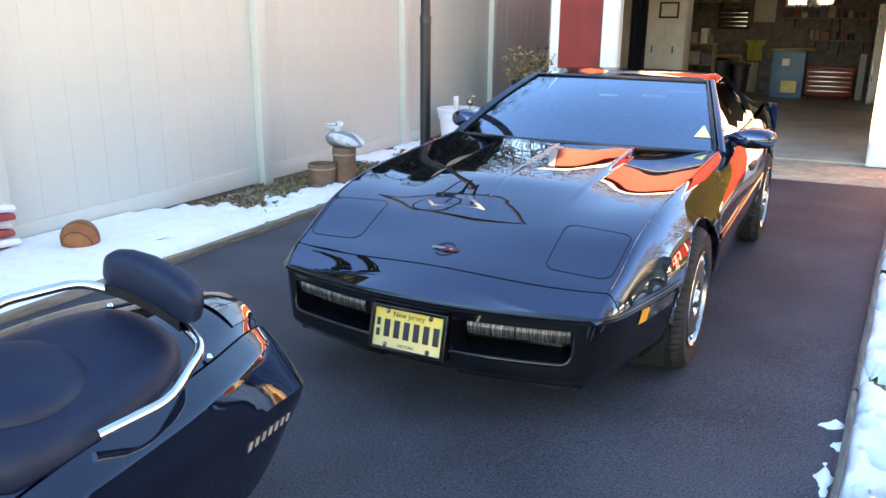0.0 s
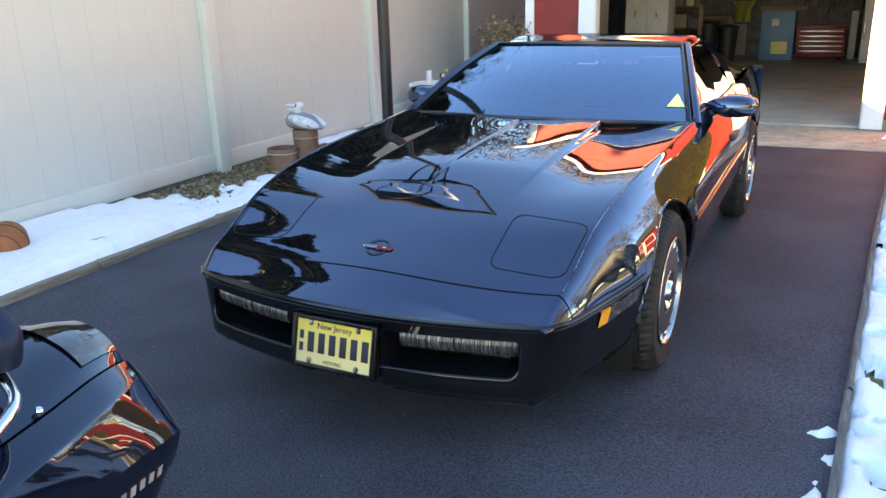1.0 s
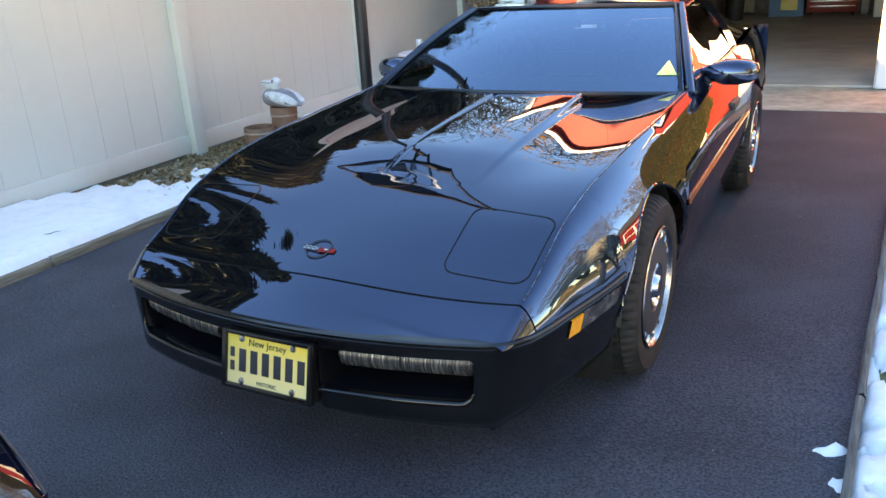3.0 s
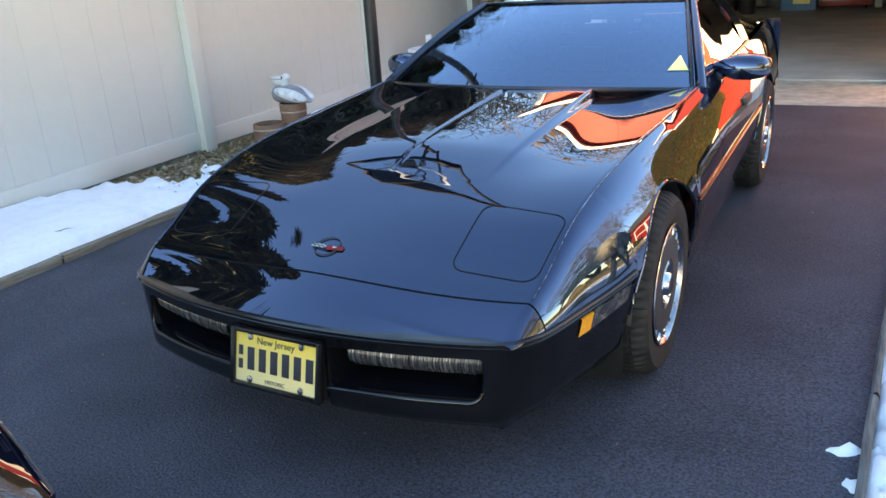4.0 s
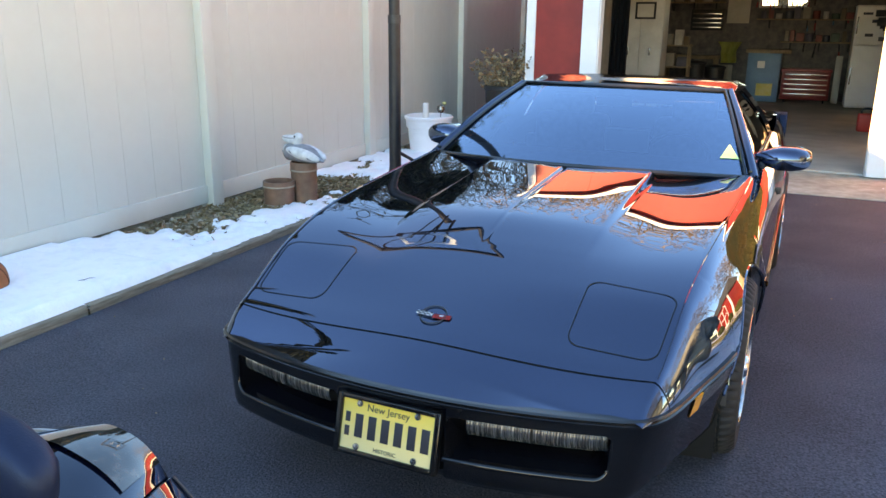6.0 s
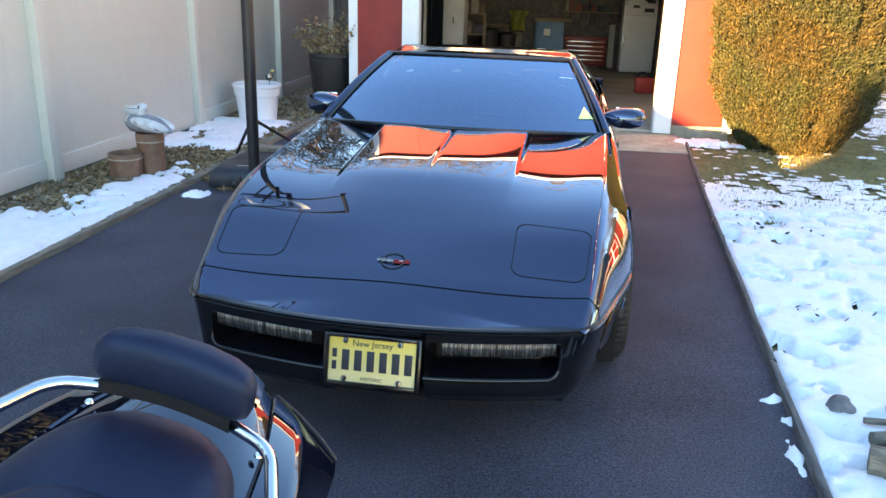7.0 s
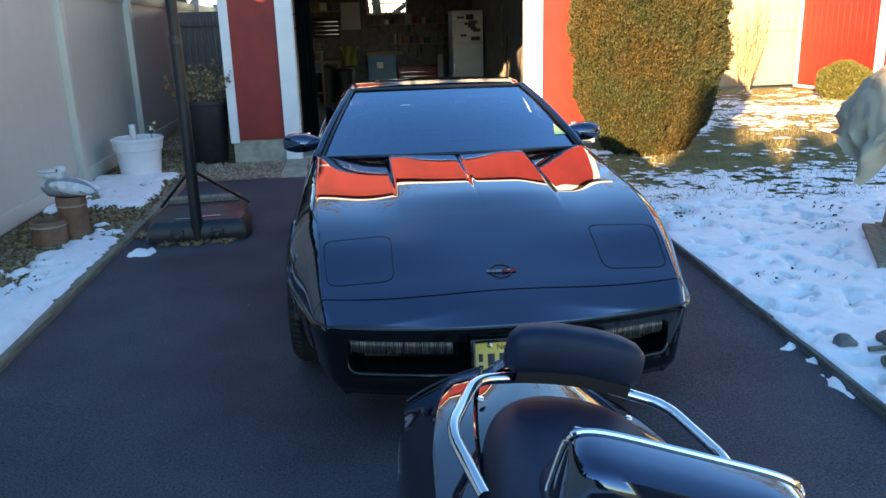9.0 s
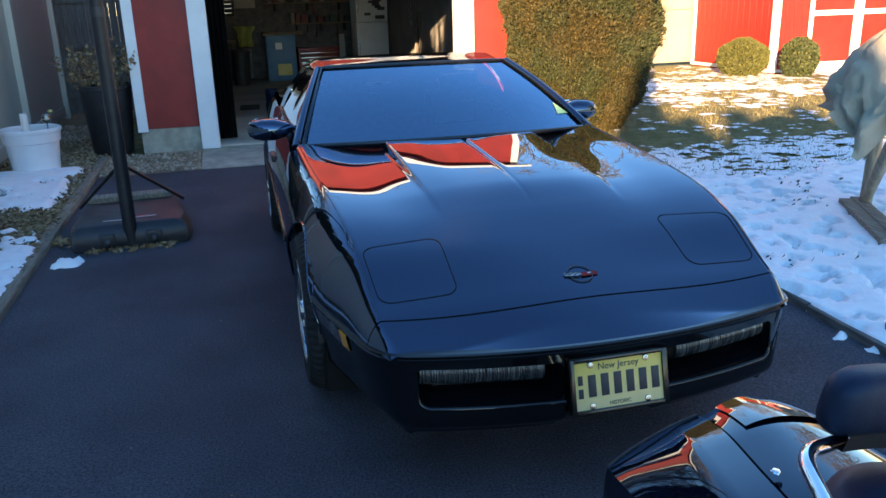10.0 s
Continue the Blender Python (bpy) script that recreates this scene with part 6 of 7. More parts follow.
# mirrors on chrome stalks
for sgn in (-1, 1):
    mm = pose(sgn * 0.386, -0.90, 1.269, 6, -3.3 * sgn, 8 * sgn)
    b = new_bm()
    P = []
    for d, sc in ((0.012, 0.97), (0.004, 1.0), (-0.010, 0.99), (-0.020, 0.95), (-0.025, 0.86), (-0.027, 0.5), (-0.028, 0.05)):
        P.append([mm @ Vector((sc * 0.067 * math.copysign(abs(math.cos(a)) ** 0.34, math.cos(a)), d, sc * 0.0275 * math.copysign(abs(math.sin(a)) ** 0.34, math.sin(a)))) for a in np.linspace(0, 2 * math.pi, 40, endpoint=False)])
    grid(b, P, close=True)
    bmesh.ops.recalc_face_normals(b, faces=b.faces[:])
    mr = part("mirror", b, M_PAINT, bike, "black rectangular rear-view mirror with a chrome rim", smooth_deg=50)
    b = new_bm()
    loopp = [mm @ Vector((0.067 * math.copysign(abs(math.cos(a)) ** 0.34, math.cos(a)), 0.010, 0.0275 * math.copysign(abs(math.sin(a)) ** 0.34, math.sin(a)))) for a in np.linspace(0, 2 * math.pi, 65)]
    tube(b, loopp, 0.0019, 8, cap=False)
    part("mirror_rim", b, M_CHROME, mr)
    b = new_bm()
    P = [[mm @ Vector((0.064 * x, 0.0128, 0.025 * z)) for x in (-1, 1)] for z in (-1, 1)]
    grid(b, P)
    part("mirror_glass", b, M_CHROME, mr)
    p0 = mm @ Vector((-sgn * 0.028, -0.030, -0.004))
    b = new_bm()
    bmesh.ops.create_uvsphere(b, u_segments=18, v_segments=12, radius=0.0105, matrix=Matrix.Translation(p0))
    part("mirror_joint", b, M_CHROME, mr, "chrome ball joint", smooth_deg=180)
    b = new_bm()
    bmesh.ops.create_cone(b, cap_ends=True, segments=20, radius1=0.0055, radius2=0.0045, depth=0.004, matrix=mm @ pose(-sgn * 0.046, -0.028, -0.012, 90, 0, 0))
    part("reflector", b, M_REDLENS, mr, "small round red reflector")
    b = new_bm()
    tube(b, bend([p0, p0 + Vector((-sgn * 0.03, 0.0, -0.012)), Vector((sgn * 0.25, -0.90, 1.185)), Vector((sgn * 0.16, -0.88, 1.10)), Vector((sgn * 0.14, -1.10, 1.04))], 2), 0.0075, 10)
    part("mirror_stalk", b, M_CHROME, mr, "chrome mirror stalk")
# side stand
b = new_bm()
tube(b, [(0.12, -0.55, 0.24), (0.30, -0.50, 0.08)], 0.012, 8)
part("side_stand", b, M_CHROME, bike)


# ---- things along the fence ----
M_BLACKPOLE = material("black powder coat", (0.012, 0.012, 0.014), 0.35, 0.2, (0.022, 0.022, 0.024), 15, rough2=0.5)
M_BASEPLASTIC = material("black moulded plastic", (0.010, 0.0105, 0.014), 0.34, 0, (0.020, 0.021, 0.027), 10, bump=0.0008, bump_scale=120, rough2=0.6)
hoop = thing("basketball_hoop", "portable basketball hoop on a black plastic base", "basketball hoop", pose(-1.79, 6.41, 0, 0, 0, 3))
b = new_bm()
lo_o = [(-0.37, -0.04), (0.37, -0.04), (0.40, 0.16), (0.34, 0.86), (0.25, 0.98), (-0.25, 0.98), (-0.34, 0.86), (-0.40, 0.16)]
P = [[(x * s, 0.45 + (y - 0.45) * s, z) for x, y in lo_o] for s, z in ((0.98, 0.0), (1.0, 0.02), (0.985, 0.10), (0.93, 0.145), (0.85, 0.165))]
g = grid(b, P, close=True)
b.faces.new(g[-1])
b.faces.new(g[0][::-1])
bmesh.ops.recalc_face_normals(b, faces=b.faces[:])
bmesh.ops.bevel(b, geom=[e for e in b.edges if e.calc_face_angle(0) > 0.5], offset=0.012, segments=2, affect="EDGES")
base = part("base", b, M_BASEPLASTIC, hoop, "black moulded plastic base tank", smooth_deg=35)
for sx in (-1, 1):
    b = new_bm()
    box(b, (sx * 0.10, -0.055, 0.03), (sx * 0.20, -0.02, 0.11), 0.012)
    part("foot_block", b, M_BASEPLASTIC, base)
    b = new_bm()
    lathe(b, [(0.0, -0.02), (0.04, -0.02), (0.045, -0.012), (0.045, 0.012), (0.04, 0.02), (0.0, 0.02)], 20, "x", (sx * 0.15, -0.03, 0.05))
    part("roller", b, M_TRIM, base)
    b = new_bm()
    tube(b, [(0.0, 0.0, 0.57), (sx * 0.36, 0.62, 0.165)], 0.013, 8)
    part("brace", b, M_BLACKPOLE, hoop, "thin black diagonal brace")
    b = new_bm()
    P = [[(sx * x, y, 0.169 + 0.003 * math.sin(9 * x)) for x in (0.02, 0.10, 0.17)] for y in (0.10 + 0.02 * sx, 0.115 + 0.02 * sx)]
    grid(b, P)
    part("emblem_stroke", b, M_WHITE, base)
b = new_bm()
lathe(b, [(0.0, 0.004), (0.055, 0.003), (0.06, 0.0)], 20, "z", (0.06, 0.26, 0.166))
b.transform(Matrix.Diagonal((1, 0.6, 1, 1)))
part("emblem", b, M_BADGER, base, "red oval emblem")
b = new_bm()
tube(b, [(0, 0, 0.02), (0, 0, 1.51)], 0.045, 20)
pole = part("pole", b, M_BLACKPOLE, hoop, "black steel pole in sections")
b = new_bm()
tube(b, [(0, 0, 1.50), (0, 0, 3.35)], 0.0405, 20)
part("upper_pole", b, M_BLACKPOLE, pole)
b = new_bm()
lathe(b, [(0.047, -0.03), (0.0475, -0.02), (0.0475, 0.02), (0.047, 0.03)], 24, "z", (0, 0, 1.53))
part("pole_collar", b, M_GUNMETAL, pole, "grey pole collar")
for sx in (-1, 1):
    for z0, z1 in ((2.950, 3.150), (3.280, 3.500)):
        b = new_bm()
        tube(b, [(sx * 0.05, 0.05, z0), (sx * 0.12, -0.55, z1)], 0.015, 8)
        part("lift_arm", b, M_BLACKPOLE, hoop)
b = new_bm()
for lo, hi in (((-0.56, -0.62, 3.000), (-0.53, -0.57, 3.750)), ((0.53, -0.62, 3.000), (0.56, -0.57, 3.750)), ((-0.53, -0.62, 3.000), (0.53, -0.57, 3.030)), ((-0.53, -0.62, 3.720), (0.53, -0.57, 3.750))):
    box(b, lo, hi, 0.004, 1)
bb = part("backboard_frame", b, M_BLACKPOLE, hoop, "black backboard frame")
b = new_bm()
box(b, (-0.53, -0.60, 3.030), (0.53, -0.595, 3.720))
pn = part("backboard_pane", b, M_CLEAR, bb, "clear acrylic pane")
pn.visible_shadow = False
b = new_bm()
for lo, hi in (((-0.24, -0.608, 3.120), (-0.20, -0.602, 3.520)), ((0.20, -0.608, 3.120), (0.24, -0.602, 3.520)), ((-0.20, -0.608, 3.120), (0.20, -0.602, 3.160)), ((-0.20, -0.608, 3.480), (0.20, -0.602, 3.520))):
    box(b, lo, hi)
part("target_square", b, M_WHITE, bb, "white target square")
M_RIM = material("dark rim enamel", (0.05, 0.03, 0.025), 0.4, 0, (0.08, 0.045, 0.035), 20)
b = new_bm()
tube(b, [(0.225 * math.cos(a), -0.86 + 0.225 * math.sin(a), 3.100) for a in np.linspace(0, 2 * math.pi, 33)], 0.009, 8, cap=False)
box(b, (-0.09, -0.64, 3.040), (0.09, -0.615, 3.140), 0.004)
part("rim", b, M_RIM, hoop, "dark steel hoop rim")

# weathered plank resting on the base
b = new_bm()
box(b, (-0.30, -0.07, 0.0), (0.30, 0.07, 0.04), 0.006)
solid("plank", b, M_TIMBER, "weathered grey plank laid on the hoop base", "plank", pose(-1.85, 7.17, 0.166, 0, 0, 4))

# white pot
M_POT = material("white glazed pot", (0.74, 0.75, 0.77), 0.35, 0, (0.80, 0.81, 0.82), 4, bump=0.0006, bump_scale=20)
pot = thing("flower_pot", "white round plastic flower pot standing on snow", "flower pot", pose(-2.95, 9.5, 0.02))
b = new_bm()
lathe(b, [(0.0, 0.0), (0.205, 0.0), (0.215, 0.01), (0.245, 0.30), (0.25, 0.305), (0.262, 0.31), (0.272, 0.40), (0.285, 0.41), (0.285, 0.435), (0.270, 0.445), (0.258, 0.435), (0.250, 0.38), (0.0, 0.38)], 48)
part("pot_wall", b, M_POT, pot, smooth_deg=35)
b = new_bm()
lathe(b, [(0.0, 0.395), (0.15, 0.392), (0.249, 0.385)], 32)
part("potting_soil", b, M_SOIL, pot, "dark potting soil")
b = new_bm()
lathe(b, [(0.028, 0.0), (0.036, 0.0), (0.036, 0.20), (0.030, 0.205), (0.028, 0.20)], 20, "z", (-0.04, 0.0, 0.38))
solid("pipe", b, M_WHITE, "short white pipe standing in the flower pot", "pipe", pose(-2.95, 9.5, 0.02))
lamp_s = thing("garden_light", "small solar garden light stuck in the flower pot", "garden light", pose(-2.78, 9.46, 0.40))
b = new_bm()
tube(b, [(0, 0, 0), (0.0, 0, 0.12)], 0.006, 8)
part("stem", b, M_ALLOY, lamp_s)
b = new_bm()
lathe(b, [(0.0, 0.10), (0.03, 0.11), (0.05, 0.14), (0.045, 0.18), (0.0, 0.20)], 20)
part("globe", b, M_LENS, lamp_s, "clouded glass globe")
b = new_bm()
lathe(b, [(0.0, 0.235), (0.022, 0.23), (0.028, 0.215), (0.018, 0.20), (0.0, 0.195)], 16, "z", (0.045, 0, 0.0))
part("finial", b, material("gold paint", (0.55, 0.42, 0.16), 0.35, 0.6, (0.65, 0.5, 0.2), 20), lamp_s)

# black planter with a dead plant by the garage corner
M_PLANTER = material("black planter plastic", (0.014, 0.014, 0.016), 0.5, 0, (0.026, 0.026, 0.028), 8, bump=0.0008, bump_scale=60)
pl = thing("planter", "tall black planter with a dead brown plant", "planter", pose(-2.32, 10.42, 0.015))
b = new_bm()
lathe(b, [(0.0, 0.0), (0.20, 0.0), (0.215, 0.02), (0.27, 0.70), (0.285, 0.71), (0.285, 0.755), (0.265, 0.76), (0.255, 0.68), (0.0, 0.68)], 40)
part("planter_wall", b, M_PLANTER, pl, smooth_deg=35)
rr = random.Random(8)
b = new_bm()
tips = []
for k in range(34):
    a, q = rr.uniform(0, 2 * math.pi), rr.uniform(0.02, 0.2)
    p = Vector((q * math.cos(a), q * math.sin(a), 0.68))
    d = Vector((math.cos(a) * 0.5, math.sin(a) * 0.5, 1)).normalized()
    pts_ = [p]
    for i in range(4):
        d = (d + Vector((rr.uniform(-1, 1), rr.uniform(-1, 1), rr.uniform(-0.7, 0.5))) * 0.35).normalized()
        p = p + d * rr.uniform(0.07, 0.16)
        pts_.append(p)
        tips.append(p)
    tube(b, pts_, [0.006, 0.005, 0.004, 0.003, 0.002], 4)
part("stems", b, M_BARK, pl)
tp = np.array([[c for c in t] for t in tips for _ in range(9)]) + np.random.RandomState(9).normal(size=(len(tips) * 9, 3)) * 0.035
ob = new("dead_leaves", leaf_mesh("dead_leaves", tp, np.tile([0, 0, 1.0], (len(tp), 1)), 0.024, np.random.RandomState(10), M_DRYLEAF))
ob.parent = pl

# two terracotta pots, a bird figure on the taller
M_TERRA = material("copper-brown terracotta", (0.20, 0.082, 0.050), 0.6, 0, (0.31, 0.15, 0.095), 7, detail=6, bump=0.002, bump_scale=30, rough2=0.8)
M_TERRARIM = material("pale worn rim", (0.34, 0.24, 0.17), 0.75, 0, (0.44, 0.33, 0.25), 20, bump=0.001, bump_scale=60)
for at, r_, h_, lab in (((-2.77, 6.62, 0.015), 0.112, 0.358, "tall copper-brown terracotta pot holding a bird figure"), ((-2.90, 6.44, 0.015), 0.132, 0.215, "short copper-brown terracotta pot with a worn rim")):
    tpot = thing("terracotta_pot", lab, "pot", pose(*at), "terracotta pots")
    b = new_bm()
    lathe(b, [(0.0, 0.0), (r_ * 0.93, 0.0), (r_ * 0.96, 0.012), (r_ * 0.97, h_ * 0.80), (r_ * 1.0, h_ * 0.82), (r_ * 1.0, h_ - 0.006), (r_ * 0.97, h_), (r_ * 0.86, h_), (r_ * 0.84, h_ * 0.8), (0.0, h_ * 0.8)], 40)
    part("pot_wall", b, M_TERRA, tpot, smooth_deg=35)
    for zz in (0.022, h_ * 0.81):
        b = new_bm()
        tube(b, [(r_ * 0.975 * math.cos(a), r_ * 0.975 * math.sin(a), zz) for a in np.linspace(0, 2 * math.pi, 33)], 0.008, 6, cap=False)
        part("band", b, M_TERRARIM, tpot, "pale worn band")
M_BIRD = material("grey weathered plaster", (0.17, 0.175, 0.185), 0.75, 0, (0.30, 0.305, 0.32), 14, detail=6, bump=0.002, bump_scale=40)
M_BIRDWHITE = material("chalky white plaster", (0.50, 0.50, 0.49), 0.75, 0, (0.70, 0.70, 0.69), 16, detail=6, bump=0.002, bump_scale=40)
M_BIRDEYE = material("black painted eye", (0.012, 0.012, 0.013), 0.4)
b = new_bm()


def paint_new(before, k, test=None):
    for fc in b.faces:
        if fc not in before and (test is None or test(fc.calc_center_median())):
            fc.material_index = k


P = []
for x, ry, rz, cz in ((-0.215, 0.010, 0.012, 0.098), (-0.200, 0.050, 0.048, 0.085), (-0.150, 0.085, 0.074, 0.076), (-0.060, 0.105, 0.078, 0.076), (0.040, 0.100, 0.072, 0.072), (0.120, 0.075, 0.055, 0.062), (0.180, 0.045, 0.030, 0.045), (0.225, 0.020, 0.012, 0.030), (0.238, 0.004, 0.004, 0.028)):
    P.append([(x, ry * math.cos(a), cz + rz * math.sin(a)) for a in np.linspace(0, 2 * math.pi, 28, endpoint=False)])
grid(b, P, close=True)
paint_new((), 1, lambda c: c.x < -0.165 and c.z > 0.095)
# short neck, round head and a long heavy bill with its pouch held level
old = set(b.faces)
tube(b, bend([(-0.075, 0, 0.11), (-0.060, 0, 0.165), (-0.052, 0, 0.205)], 2), 0.040, 16)
bmesh.ops.create_uvsphere(b, u_segments=18, v_segments=12, radius=0.041, matrix=Matrix.Translation((-0.048, 0, 0.207)) @ Matrix.Diagonal((1.1, 0.9, 0.9, 1)))
P = []
for x, ry, rz, cz in ((-0.035, 0.034, 0.028, 0.188), (-0.090, 0.042, 0.040, 0.180), (-0.150, 0.040, 0.042, 0.176), (-0.200, 0.030, 0.032, 0.180), (-0.228, 0.018, 0.018, 0.188), (-0.240, 0.004, 0.004, 0.190)):
    P.append([(x, ry * math.cos(a), cz + rz * math.sin(a)) for a in np.linspace(0, 2 * math.pi, 20, endpoint=False)])
grid(b, P, close=True)
paint_new(old, 1)
old = set(b.faces)
for sy in (-1, 1):
    tube(b, [(-0.050, sy * 0.037, 0.203), (-0.130, sy * 0.040, 0.196), (-0.225, sy * 0.020, 0.196)], [0.005, 0.004, 0.003], 6)
paint_new(old, 0)
old = set(b.faces)
for sy in (-1, 1):
    bmesh.ops.create_uvsphere(b, u_segments=10, v_segments=8, radius=0.009, matrix=Matrix.Translation((-0.056, sy * 0.036, 0.215)))
paint_new(old, 2)
# folded wings: a raised pale shell with darker quill lines
for sy in (-1, 1):
    old = set(b.faces)
    bmesh.ops.create_uvsphere(b, u_segments=24, v_segments=14, radius=1, matrix=Matrix.Translation((0.062, sy * 0.066, 0.080)) @ Euler((0, math.radians(12), sy * math.radians(-9))).to_matrix().to_4x4() @ Matrix.Diagonal((0.172, 0.046, 0.046, 1)))
    paint_new(old, 1)
    old = set(b.faces)
    for k in range(6):
        x0 = -0.085 + 0.036 * k
        tube(b, [(x0, sy * (0.096 - 0.002 * k), 0.124 - 0.008 * k), (x0 + 0.050, sy * (0.114 - 0.005 * k), 0.100 - 0.009 * k), (x0 + 0.105, sy * (0.108 - 0.010 * k), 0.074 - 0.009 * k)], [0.006, 0.0095, 0.003], 6)
    paint_new(old, 0)
bmesh.ops.recalc_face_normals(b, faces=b.faces[:])
bird = solid("bird_figure", b, M_BIRD, "weathered grey and white plaster bird figure on a pot", "garden figure", pose(-2.77, 6.62, 0.367, 0, 0, -12), smooth_deg=60)
bird.data.materials.append(M_BIRDWHITE)
bird.data.materials.append(M_BIRDEYE)

# basketball half sunk in snow
ball = thing("basketball", "orange-brown basketball half sunk in the snow", "ball", pose(-2.96, 3.80, 0.135, 20, 15, 40))
M_BALL = material("basketball rubber", (0.36, 0.085, 0.025), 0.65, 0, (0.44, 0.12, 0.04), 12, bump=0.0012, bump_scale=300)
b = new_bm()
bmesh.ops.create_uvsphere(b, u_segments=40, v_segments=24, radius=0.12)
part("cover", b, M_BALL, ball, smooth_deg=180)
for k in range(4):
    b = new_bm()
    lp = []
    for a in np.linspace(0, 2 * math.pi, 49):
        if k == 0:
            v = Vector((math.cos(a), math.sin(a), 0))
        elif k == 1:
            v = Vector((math.cos(a), 0, math.sin(a)))
        else:
            v = Vector((math.cos(a) * 0.78, (0.62 if k == 2 else -0.62), math.sin(a) * 0.78)).normalized()
        lp.append(v * 0.1203)
    tube(b, lp, 0.0022, 5, cap=False)
    part("seam", b, M_GAP, ball, "black seam")

# red and white striped slats leaning at the fence
stripe = thing("striped_slats", "stack of red and white painted slats at the fence", "decoration", pose(-3.22, 3.28, 0.05, 0, 0, 12))
M_REDP = material("red slat paint", (0.42, 0.03, 0.03), 0.5, 0, (0.5, 0.05, 0.045), 12)
for k in range(6):
    b = new_bm()
    P = [[(-0.10 + 0.03 * math.sin(k * 1.7) + x, -0.3 + 0.6 * t, 0.055 * k + z + 0.03 * math.sin(math.pi * t)) for x, z in ((0, 0), (0.10, 0), (0.115, 0.02), (0.10, 0.045), (0, 0.045))] for t in np.linspace(0, 1, 7)]
    grid(b, P, close=True)
    bmesh.ops.holes_fill(b, edges=b.edges[:])
    bmesh.ops.recalc_face_normals(b, faces=b.faces[:])
    part("slat", b, M_REDP if k % 2 == 0 else M_WHITE, stripe)

# ---- the yard on the other side ----
shed = thing("shed", "red barn-style shed with white trim and doors", "shed", pose(9.65, 14.7, 0))
b = new_bm()
box(b, (0.02, 0.02, -0.05), (4.3, 2.85, 2.5))
part("core", b, M_RED, shed)
bm = new_bm()
box(bm, (-0.012, 0.003, 0.05), (0.012, 0.197, 2.5), 0.004, 1)
plank_side = finish("plank", bm, M_RED)
bm = new_bm()
box(bm, (0.003, -0.012, 0.05), (0.197, 0.012, 2.5), 0.004, 1)
plank_front = finish("plank", bm, M_RED)
for k in range(14):
    place("plank", plank_side, shed, pose(0.006, 0.03 + 0.2 * k, 0))
for k in range(21):
    place("plank", plank_front, shed, pose(0.03 + 0.2 * k, 0.006, 0))
for lo, hi in (((-0.03, -0.03, 0), (0.09, -0.008, 2.5)), ((-0.03, -0.006, 0), (-0.008, 0.09, 2.5)), ((-0.03, 2.74, 0), (-0.008, 2.86, 2.5)), ((-0.025, 0.092, 0.0), (-0.008, 2.738, 0.07)), ((4.2, -0.03, 0), (4.32, -0.008, 2.5)), ((0.092, -0.026, 0.0), (4.198, -0.008, 0.06))):
    b = new_bm()
    box(b, lo, hi, 0.004, 1)
    part("trim_board", b, M_WHITE, shed, "white trim board")
for x0 in (0.75, 1.95):
    b = new_bm()
    box(b, (x0, -0.03, 0.07), (x0 + 1.17, -0.012, 2.1), 0.003, 1)
    dr = part("shed_door", b, M_RED, shed)
    for lo, hi in (((x0, -0.05, 0.07), (x0 + 0.10, -0.031, 2.1)), ((x0 + 1.07, -0.05, 0.07), (x0 + 1.17, -0.031, 2.1)), ((x0 + 0.101, -0.05, 0.07), (x0 + 1.069, -0.031, 0.17)), ((x0 + 0.101, -0.05, 1.08), (x0 + 1.069, -0.031, 1.18)), ((x0 + 0.101, -0.05, 2.0), (x0 + 1.069, -0.031, 2.1))):
        b = new_bm()
        box(b, lo, hi, 0.003, 1)
        part("door_batten", b, M_WHITE, dr, "white door batten")
b = new_bm()
vs = [b.verts.new(p) for p in ((-0.25, -0.3, 2.45), (4.6, -0.3, 2.45), (4.6, 3.15, 2.45), (-0.25, 3.15, 2.45), (-0.25, 1.43, 3.6), (4.6, 1.43, 3.6))]
for q in ((0, 1, 5, 4), (2, 3, 4, 5), (0, 4, 3), (1, 2, 5), (0, 3, 2, 1)):
    b.faces.new([vs[i] for i in q])
part("roof", b, M_SHINGLE, shed, smooth_deg=0)

# log garden swing under a canvas cover
M_COVER = material("grey canvas cover", (0.35, 0.290, 0.205), 0.85, 0, (0.46, 0.385, 0.28), 3, detail=7, bump=0.004, bump_scale=120)
swing = thing("garden_swing", "rustic log garden swing under a sagging grey canvas cover", "garden swing", pose(3.15, 5.0, 0))
b = new_bm()
P = []
nA = 96
for t in np.linspace(0, 1, 38):
    row = []
    for k in range(nA):
        a = 2 * math.pi * k / nA
        hem = 0.74 + 0.045 * math.sin(a * 5 + 1.0) + 0.03 * math.sin(a * 11) - 0.24 * math.exp(-((a - 3.55) / 0.20) ** 2)
        z = 1.34 - (1.34 - hem) * (0.25 * t + 0.75 * t ** 1.7)
        crease = abs(noise.noise((math.cos(a) * 3.2, math.sin(a) * 3.2, t * 5))) + 0.6 * abs(noise.noise((math.cos(a) * 8, math.sin(a) * 8, t * 7 + 3)))
        fold = 1 + 0.10 * t * t * math.sin(9 * a + 2 * math.sin(a * 2)) + 0.05 * t * math.sin(17 * a + 1.3 + 3 * t) - 0.26 * t * crease
        rad = (0.03 + 0.56 * t ** 0.75 - 0.05 * smooth(0.85, 1.0, t)) * fold
        row.append((rad * math.cos(a), 0.85 * rad * math.sin(a), z + 0.06 * (0.4 - crease) * t))
    P.append(row)
g = grid(b, P, close=True)
b.faces.new(g[0])
bmesh.ops.recalc_face_normals(b, faces=b.faces[:])
bmesh.ops.solidify(b, geom=b.faces[:], thickness=0.004)
